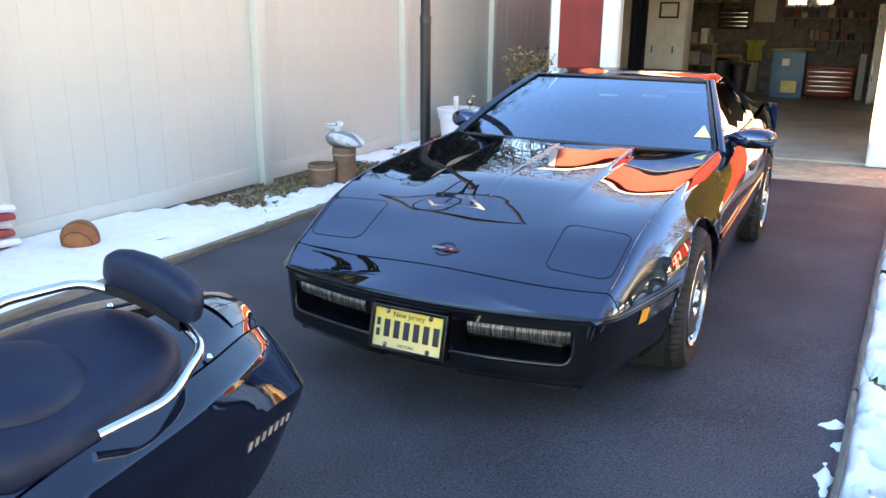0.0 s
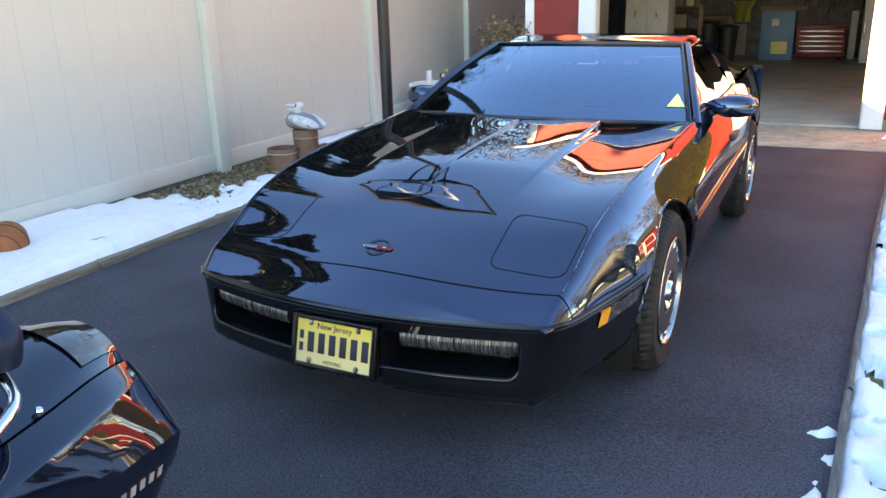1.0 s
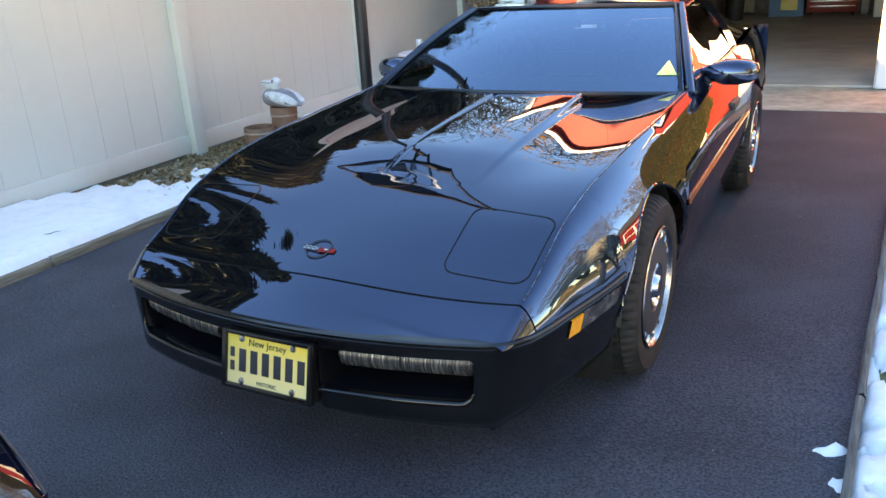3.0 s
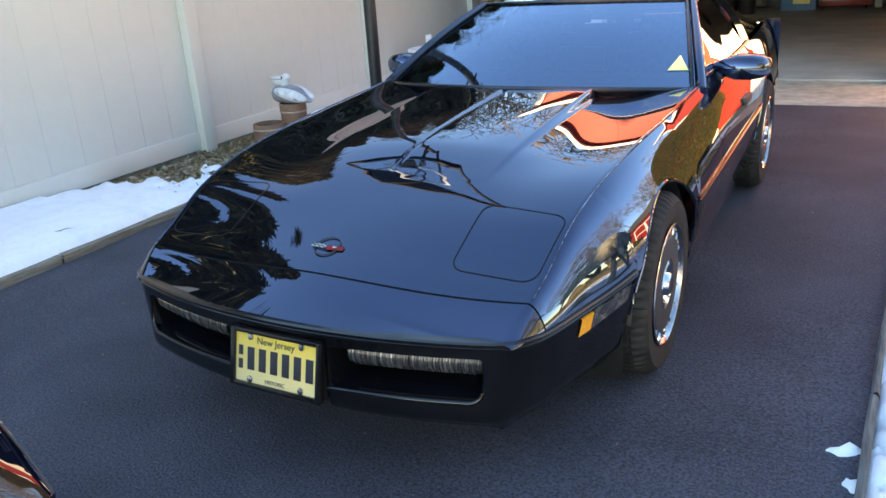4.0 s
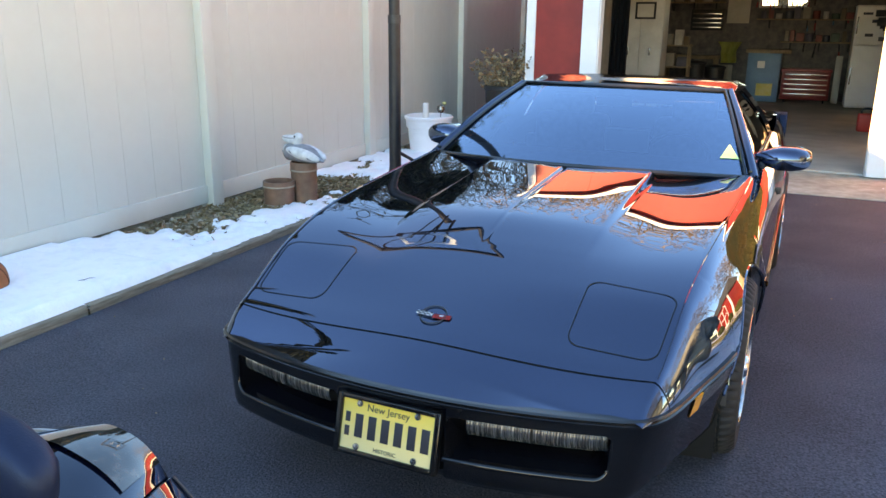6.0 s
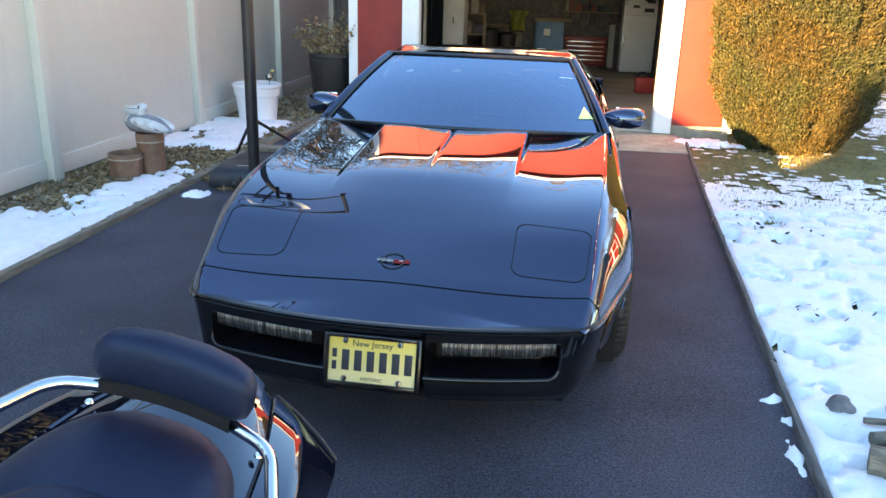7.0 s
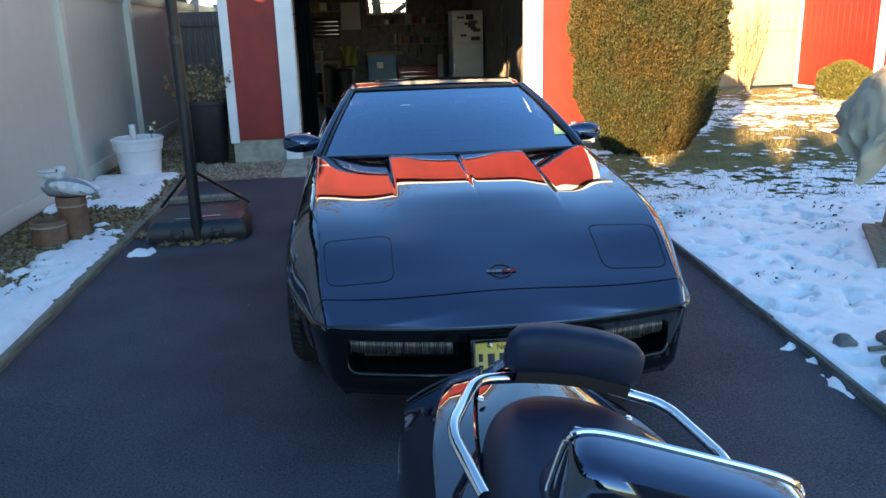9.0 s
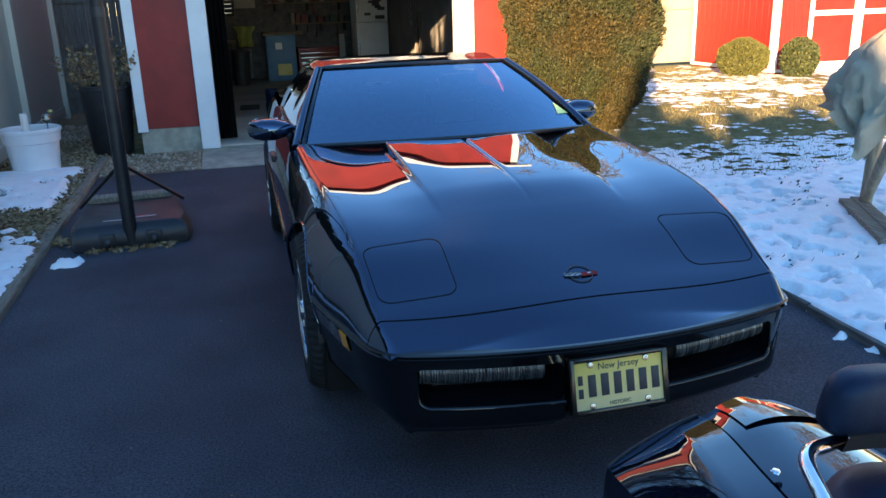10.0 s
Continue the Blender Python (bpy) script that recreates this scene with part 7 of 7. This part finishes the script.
part("cover", b, M_COVER, swing, "sagging grey canvas cover", smooth_deg=80)
M_STAND = material("raw timber", (0.24, 0.18, 0.12), 0.8, 0, (0.34, 0.26, 0.18), 6, bump=0.002, bump_scale=40, stretch=(5, 5, 0.6))
M_PEELED = material("weathered peeled log", (0.30, 0.235, 0.165), 0.8, 0, (0.46, 0.39, 0.30), 7, detail=7, bump=0.004, bump_scale=30, stretch=(4, 4, 0.6))


def log_between(name, p, q, r0, seed):
    """A peeled log with a slight bow and sawn ends."""
    b = new_bm()
    p, q = Vector(p), Vector(q)
    pts = [p.lerp(q, t) + Vector((noise.noise((t * 3, seed, 0)), noise.noise((t * 3, seed, 4)), 0)) * 0.008 for t in np.linspace(0, 1, 9)]
    tube(b, pts, [r0 * (1 + 0.06 * noise.noise((t * 5, seed, 9))) for t in np.linspace(0, 1, 9)], 16)
    return part(name, b, M_PEELED, swing)


log_between("post", (-0.33, -0.35, 0.0), (-0.26, -0.29, 0.63), 0.043, 1)
log_between("brace", (0.16, 0.42, 0.05), (-0.12, -0.06, 0.64), 0.040, 2)
log_between("rail", (-0.27, -0.36, 0.675), (0.22, 0.50, 0.675), 0.050, 3)
log_between("post", (0.20, 0.44, 0.0), (0.16, 0.38, 0.63), 0.043, 4)
log_between("ridge_post", (-0.02, 0.06, 0.70), (0.0, 0.0, 1.31), 0.035, 5)
for o in (0.0, 0.10):
    b = new_bm()
    box(b, (-0.045, -0.06, 0.0), (0.045, 1.0, 0.05), 0.006)
    b.transform(pose(-0.40 + o, -0.36, 0.02 + 0.004 * (o > 0), 0, 0, -29))
    part("skid", b, M_TIMBER, swing, "grey weathered base plank")

# ---- inside the garage ----
M_STEELBLUE = material("blue cabinet enamel", (0.05, 0.19, 0.36), 0.45, 0, (0.07, 0.24, 0.42), 4)
cab = thing("cabinet", "blue steel cabinet with a wooden top", "cabinet", pose(0.26, 18.7, 0.03))
b = new_bm()
box(b, (-0.31, -0.25, 0.0), (0.31, 0.25, 0.95), 0.008)
part("body", b, M_STEELBLUE, cab)
b = new_bm()
box(b, (-0.36, -0.30, 0.952), (0.48, 0.28, 1.02), 0.006)
part("top", b, M_STAND, cab, "worn wooden top")
b = new_bm()
box(b, (-0.28, -0.268, 0.05), (0.28, -0.252, 0.9), 0.004)
dr = part("door", b, M_STEELBLUE, cab)
b = new_bm()
box(b, (-0.10, -0.273, 0.12), (0.20, -0.2685, 0.36))
part("label", b, material("yellow label", (0.75, 0.62, 0.15), 0.5, 0, (0.8, 0.7, 0.3), 8), dr, "yellow paper label")
b = new_bm()
box(b, (-0.12, -0.273, 0.66), (0.02, -0.2685, 0.80))
part("label", b, M_WHITE, dr, "white paper label")
M_CHEST = material("red tool chest enamel", (0.28, 0.02, 0.02), 0.4, 0, (0.34, 0.03, 0.03), 5)
chest = thing("tool_chest", "red steel tool chest with shallow drawers", "tool chest", pose(1.06, 18.75, 0.03))
b = new_bm()
box(b, (-0.44, -0.24, 0.06), (0.44, 0.24, 0.60), 0.012)
part("body", b, M_CHEST, chest)
b = new_bm()
box(b, (-0.46, -0.26, 0.602), (0.46, 0.26, 0.66), 0.01)
part("lid", b, M_CHEST, chest)
for k in range(5):
    b = new_bm()
    box(b, (-0.40, -0.255, 0.10 + 0.095 * k), (0.40, -0.242, 0.185 + 0.095 * k), 0.004)
    dr = part("drawer", b, M_CHEST, chest)
    b = new_bm()
    box(b, (-0.39, -0.27, 0.165 + 0.095 * k), (0.39, -0.256, 0.185 + 0.095 * k), 0.003)
    part("drawer_pull", b, M_ALLOY, dr, "bright full-width drawer pull")
for sx in (-0.36, 0.36):
    b = new_bm()
    lathe(b, [(0.0, -0.015), (0.028, -0.015), (0.03, 0.0), (0.028, 0.015), (0.0, 0.015)], 16, "x", (sx, -0.15, 0.03))
    part("caster", b, M_TRIM, chest)
fr_ = thing("refrigerator", "white refrigerator with dark stickers on its upper door", "refrigerator", pose(2.08, 17.9, 0.03))
b = new_bm()
box(b, (-0.33, -0.30, 0.03), (0.33, 0.34, 1.85), 0.02, 3)
part("body", b, M_WHITE, fr_)
for z0, z1 in ((0.06, 1.15), (1.17, 1.83)):
    b = new_bm()
    box(b, (-0.33, -0.37, z0), (0.33, -0.305, z1), 0.015, 3)
    dr = part("door", b, M_WHITE, fr_)
    b = new_bm()
    box(b, (-0.31, -0.40, (z0 + z1) / 2 - 0.15), (-0.285, -0.372, (z0 + z1) / 2 + 0.15), 0.008)
    part("handle", b, M_ALLOY, dr)
    rs = random.Random(int(z0 * 100))
    for k in range(9 if z0 > 1 else 0):
        cx, cz = rs.uniform(-0.2, 0.25), rs.uniform(max(z0 + 0.08, 0.72), z1 - 0.08)
        w_, h_ = rs.uniform(0.04, 0.10), rs.uniform(0.02, 0.06)
        b = new_bm()
        box(b, (cx - w_, -0.376, cz - h_), (cx + w_, -0.3705, cz + h_), 0.0)
        part("sticker", b, rs.choice([M_DARK, M_GUNMETAL, M_DARK, M_SHINGLE]), dr, "dark sticker")
loc = thing("locker", "tall off-white steel locker", "locker", pose(-1.42, 14.6, 0.03))
M_OFFWHITE = material("off-white enamel", (0.45, 0.44, 0.41), 0.5, 0, (0.54, 0.53, 0.50), 4)
b = new_bm()
box(b, (-0.40, -0.28, 0.0), (0.30, 0.28, 2.05), 0.008)
part("body", b, M_OFFWHITE, loc)
for x0, x1 in ((-0.39, -0.055), (-0.045, 0.29)):
    b = new_bm()
    box(b, (x0, -0.30, 0.05), (x1, -0.283, 2.0), 0.005)
    dr = part("door", b, M_OFFWHITE, loc)
    b = new_bm()
    box(b, ((x0 + x1) / 2 - 0.015, -0.315, 1.0), ((x0 + x1) / 2 + 0.015, -0.302, 1.12), 0.004)
    part("handle", b, M_ALLOY, dr)
b = new_bm()
for lo, hi in (((-0.16, -0.02, -0.13), (0.16, 0.0, -0.10)), ((-0.16, -0.02, 0.10), (0.16, 0.0, 0.13)), ((-0.16, -0.02, -0.10), (-0.13, 0.0, 0.10)), ((0.13, -0.02, -0.10), (0.16, 0.0, 0.10))):
    box(b, lo, hi, 0.003, 1)
pic = thing("picture", "small framed picture hung on the locker", "picture", pose(-1.40, 14.285, 1.72))
part("frame", b, M_DARK, pic)
b = new_bm()
box(b, (-0.13, -0.008, -0.10), (0.13, 0.0, 0.10))
part("sheet", b, M_OFFWHITE, pic)
M_SHIRT = material("yellow-green cloth", (0.42, 0.45, 0.10), 0.9, 0, (0.52, 0.52, 0.18), 9)
b = new_bm()
P = []
for t in np.linspace(0, 1, 9):
    w_ = 0.15 if t > 0.25 else 0.23 - 0.25 * t
    P.append([(w_ * x + 0.01 * math.sin(9 * t), 0.025 * math.sin(x * 6 + t * 3), -0.42 * t) for x in np.linspace(-1, 1, 15)])
grid(b, P)
bmesh.ops.solidify(b, geom=b.faces[:], thickness=0.012)
solid("shirt", b, M_SHIRT, "yellow-green shirt hung up at the back", "shirt", pose(-0.45, 18.75, 1.18))
b = new_bm()
P = [[(0.15 * x, 0.03 * math.sin(x * 5), -0.62 * t) for x in np.linspace(-1, 1, 11)] for t in np.linspace(0, 1, 7)]
grid(b, P)
bmesh.ops.solidify(b, geom=b.faces[:], thickness=0.012)
solid("cloth", b, M_OFFWHITE, "pale cloth hanging beneath the shirt", "cloth", pose(-0.50, 18.78, 0.72))
draw = thing("drawer_rack", "wall-hung rack of dark drawers with pale fronts", "drawer rack", pose(-0.95, 18.95, 1.40))
b = new_bm()
box(b, (-0.32, -0.15, 0.0), (0.32, 0.2, 0.42), 0.006)
part("body", b, M_DARK, draw)
for k in range(4):
    b = new_bm()
    box(b, (-0.28, -0.165, 0.05 + 0.09 * k), (0.28, -0.152, 0.075 + 0.09 * k), 0.003)
    part("drawer_front", b, M_ALLOY, draw)
b = new_bm()
box(b, (-0.22, -0.02, 0.0), (0.22, 0.0, 0.6), 0.003)
solid("notice_board", b, M_OFFWHITE, "pale blank notice board on the back wall", "board", pose(-0.38, 19.28, 1.55))
b = new_bm()
box(b, (-0.06, -0.03, 0.0), (0.06, 0.03, 0.92), 0.004)
solid("carton", b, M_OFFWHITE, "narrow tall pale carton standing by the tool chest", "carton", pose(1.62, 18.75, 0.03, -4, 0, 0))
can = thing("fuel_can", "red plastic fuel can on the garage floor", "fuel can", pose(1.95, 14.2, 0.03))
b = new_bm()
box(b, (-0.15, -0.10, 0.0), (0.15, 0.10, 0.26), 0.03, 3)
part("body", b, material("red plastic", (0.55, 0.03, 0.02), 0.4, 0, (0.62, 0.04, 0.03), 10), can)
b = new_bm()
tube(b, bend([(-0.11, 0, 0.25), (-0.10, 0, 0.33), (0.04, 0, 0.33), (0.06, 0, 0.25)], 3), 0.015, 8)
part("handle", b, M_DARK, can)
b = new_bm()
lathe(b, [(0.022, 0.25), (0.022, 0.30), (0.012, 0.31), (0.0, 0.31)], 16, "z", (0.11, 0, 0))
part("cap", b, M_DARK, can)
deck = thing("skateboard", "pale chequered skateboard deck hung on the side wall", "skateboard", pose(2.42, 15.6, 1.15, 0, 0, 0))
b = new_bm()
P = [[(0.0 + 0.03 * abs(t) ** 4, 0.11 * x * (1 - abs(t) ** 6 * 0.6), 0.38 * t + 0.38) for x in np.linspace(-1, 1, 9)] for t in np.linspace(-1, 1, 19)]
grid(b, P)
bmesh.ops.solidify(b, geom=b.faces[:], thickness=0.012)
part("board", b, M_OFFWHITE, deck)
for k in range(8):
    b = new_bm()
    box(b, (-0.004, -0.05 + 0.05 * (k % 2), 0.10 + 0.075 * k), (-0.0005, 0.0 + 0.05 * (k % 2), 0.17 + 0.075 * k))
    part("square", b, M_DARK, deck)
for i, (y, x, tilt, m_) in enumerate(((14.9, 2.36, 4, M_STAND), (15.1, 2.38, -3, M_RIM), (15.25, 2.36, 6, M_STAND))):
    bro = thing("broom", "long-handled broom leaning on the side wall", "broom", pose(x, y, 0.04, tilt, 3, 0), "brooms on the wall")
    b = new_bm()
    tube(b, [(0, 0, 0.15), (0, 0, 1.35)], 0.012, 8)
    part("handle", b, m_, bro)
    b = new_bm()
    box(b, (-0.02, -0.12, 0.0), (0.02, 0.12, 0.16), 0.01)
    part("head", b, M_DARK, bro)
# tools hung along the back wall and across the window
rt = random.Random(17)
for k in range(26):
    x = -0.1 + 1.15 * k / 25 if k < 13 else rt.uniform(0.9, 1.75)
    z = 2.08 if k < 13 else rt.uniform(1.1, 2.2)
    x = (-0.02 + 0.08 * k) if k < 13 else x
    ln = rt.uniform(0.12, 0.30)
    tl = thing("hand_tool", "hand tool hung on the garage back wall", "tool", pose(x, 19.25, z, 0, rt.uniform(-8, 8), 0), "tools on the back wall")
    b = new_bm()
    tube(b, [(0, 0, 0), (0, 0, -ln * 0.55)], 0.008, 6)
    part("shank", b, M_ALLOY, tl)
    b = new_bm()
    tube(b, [(0, 0, -ln * 0.5), (0, 0, -ln)], [0.014, 0.017], 8)
    part("grip", b, rt.choice([M_DARK, M_RIM, M_CHEST, M_STEELBLUE]), tl)
b = new_bm()
box(b, (-0.55, -0.28, 0.80), (0.55, 0.28, 0.86), 0.006)
for sx in (-0.5, 0.5):
    for sy in (-0.23, 0.23):
        box(b, (sx - 0.03, sy - 0.03, 0.0), (sx + 0.03, sy + 0.03, 0.80), 0.003, 1)
wbch = thing("workbench", "plain wooden workbench against the back wall", "workbench", pose(-1.2, 18.9, 0.03))
part("frame", b, M_STAND, wbch)


# ---- dark board panel added across the alley, where the fence runs on ----
M_ALLEY = material("dark grey alley boards", (0.10, 0.095, 0.09), 0.8, 0, (0.18, 0.17, 0.155), 5, detail=7, bump=0.002, bump_scale=40, stretch=(6, 6, 0.7))
gate = thing("alley_gate", "dark grey board panel added across the alley", "gate", pose(-3.34, 14.2, 0))
b = new_bm()
box(b, (0, -0.012, 0), (0.104, 0.012, 1.85), 0.003, 1)
slat_me = finish("board", b, M_ALLEY)
for k in range(12):
    place("board", slat_me, gate, pose(0.108 * k, 0.0, 0.06))
for z in (0.30, 1.02, 1.68):
    b = new_bm()
    box(b, (0, -0.045, z), (1.295, -0.014, z + 0.085), 0.004)
    part("rail", b, M_ALLEY, gate)

# shelves of cans and boxes along the back wall
M_DUSK = [material("dull can paint", c, 0.5, 0, tuple(q * 1.3 for q in c), 8) for c in ((0.05, 0.06, 0.09), (0.28, 0.26, 0.22), (0.20, 0.05, 0.04), (0.06, 0.10, 0.08), (0.14, 0.10, 0.06), (0.42, 0.41, 0.40), (0.10, 0.09, 0.13))]


def stocked_shelf(cx, z, width, seed, tall):
    shelf = thing("wall_shelf", "plain board shelf on brackets along the back wall", "shelf", pose(cx, 19.08, z))
    b = new_bm()
    box(b, (-width, -0.16, 0), (width, 0.20, 0.025), 0.003, 1)
    part("shelf_board", b, M_STAND, shelf)
    for x in (-0.74 * width, 0.0, 0.74 * width):
        b = new_bm()
        box(b, (x - 0.012, -0.12, -0.16), (x + 0.012, 0.20, -0.002), 0.003, 1)
        part("bracket", b, M_DARK, shelf)
    rs = random.Random(seed)
    x = -width + 0.07
    while x < width - 0.10:
        w, h = rs.uniform(0.06, 0.16), rs.uniform(0.4, 1.0) * tall
        b = new_bm()
        if rs.random() < 0.5:
            lathe(b, [(0.0, 0.0), (w / 2, 0.0), (w / 2 + 0.003, 0.006), (w / 2, 0.012), (w / 2, h - 0.012), (w / 2 + 0.003, h - 0.006), (w / 2 - 0.004, h), (w / 2 - 0.012, h - 0.008), (0.0, h - 0.008)], 20)
            solid("paint_can", b, rs.choice(M_DUSK), "dull paint can on the garage shelf", "can", pose(cx + x + w / 2, 19.06, z + 0.027), "cans on the shelf")
        else:
            box(b, (-w / 2, -0.07, 0), (w / 2, 0.07, h), 0.006, 1)
            box(b, (-w / 2 + 0.01, -0.072, h * 0.3), (w / 2 - 0.01, -0.0695, h * 0.7))
            solid("carton", b, rs.choice(M_DUSK), "small dull carton on the garage shelf", "carton", pose(cx + x + w / 2, 19.06, z + 0.027), "cartons on the shelf")
        x += w + rs.uniform(0.01, 0.06)


stocked_shelf(0.95, 1.62, 0.95, 9, 0.24)
stocked_shelf(1.22, 1.18, 0.72, 14, 0.26)
stocked_shelf(-1.25, 1.95, 0.60, 21, 0.24)

# dark ribbed curtain gathered inside the doorway
b = new_bm()
P = [[(-1.16 + 0.21 * i / 40, 10.75 + 0.022 * math.sin(i * 1.9) + 0.004 * math.sin(z * 7 + i), z) for i in range(41)] for z in np.linspace(0.04, 2.22, 14)]
grid(b, P)
bmesh.ops.solidify(b, geom=b.faces[:], thickness=0.004)
solid("curtain", b, M_DARK, "dark ribbed curtain gathered beside the garage doorway", "curtain", smooth_deg=80)

# two dark bins and an open wooden rack before the back wall
for x, y, h in ((-0.98, 17.75, 0.74), (-0.62, 17.95, 0.66)):
    bin_ = thing("dustbin", "dark plastic dustbin with a lid on the garage floor", "dustbin", pose(x, y, 0.03), "dustbins in the garage")
    b = new_bm()
    lathe(b, [(0.0, 0.0), (0.15, 0.0), (0.16, 0.012), (0.195, h - 0.03), (0.205, h - 0.025), (0.205, h)], 28)
    part("body", b, M_PLANTER, bin_, smooth_deg=35)
    b = new_bm()
    lathe(b, [(0.215, h - 0.01), (0.218, h + 0.02), (0.16, h + 0.05), (0.05, h + 0.065), (0.0, h + 0.066)], 28)
    part("lid", b, M_PLANTER, bin_, smooth_deg=35)
rack = thing("wooden_rack", "open raw timber rack holding small boxes", "rack", pose(-1.30, 17.2, 0.03))
for sx in (-0.26, 0.26):
    for sy in (-0.14, 0.14):
        b = new_bm()
        box(b, (sx - 0.02, sy - 0.02, 0), (sx + 0.02, sy + 0.02, 1.12), 0.003, 1)
        part("upright", b, M_STAND, rack)
for z in (0.25, 0.68, 1.08):
    b = new_bm()
    box(b, (-0.30, -0.17, z), (0.30, 0.17, z + 0.025), 0.003, 1)
    part("shelf_board", b, M_STAND, rack)
for k, (x, z, w, h) in enumerate(((-0.16, 1.107, 0.09, 0.20), (0.05, 1.107, 0.07, 0.28), (0.19, 1.107, 0.05, 0.16), (-0.12, 0.707, 0.12, 0.24), (0.15, 0.707, 0.10, 0.18))):
    b = new_bm()
    box(b, (-w, -0.10, 0), (w, 0.10, h), 0.006, 1)
    box(b, (-w + 0.02, -0.103, h * 0.35), (w - 0.02, -0.0995, h * 0.65))
    solid("carton", b, M_DUSK[(1, 5, 4, 1, 6)[k]], "small dull carton on the wooden rack", "carton", pose(-1.30 + x, 17.2, 0.03 + z), "cartons on the rack")

# pale sheet on the garage floor
b = new_bm()
P = [[(-0.32 + 0.64 * i / 10, -1.05 + 2.1 * j / 16, 0.006 + 0.004 * noise.noise((i * 0.6, j * 0.6, 2))) for i in range(11)] for j in range(17)]
grid(b, P)
bmesh.ops.solidify(b, geom=b.faces[:], thickness=0.004)
sheet = solid("floor_mat", b, M_OFFWHITE, "pale worn mat with a dark patch on the garage floor", "mat", pose(-0.68, 13.75, 0.032, 0, 0, -3))
b = new_bm()
box(b, (-0.14, -0.30, 0.012), (0.16, 0.35, 0.018), 0.003, 1)
part("mat_patch", b, M_DARK, sheet)

# a fallen twig on the snow by the fence
b = new_bm()
tube(b, [(0, 0, 0), (0.10, 0.03, 0.012), (0.17, 0.02, 0.006), (0.26, 0.06, 0.010)], [0.004, 0.005, 0.004, 0.002], 6)
tube(b, [(0.10, 0.03, 0.012), (0.14, 0.08, 0.016), (0.20, 0.10, 0.010)], [0.003, 0.0025, 0.0015], 6)
b.transform(Matrix.Diagonal((0.7, 0.7, 0.7, 1)))
solid("twig", b, M_DARK, "dark fallen twig lying on the snow", "twig", pose(-2.62, 4.05, 0.095, 0, 0, 25))
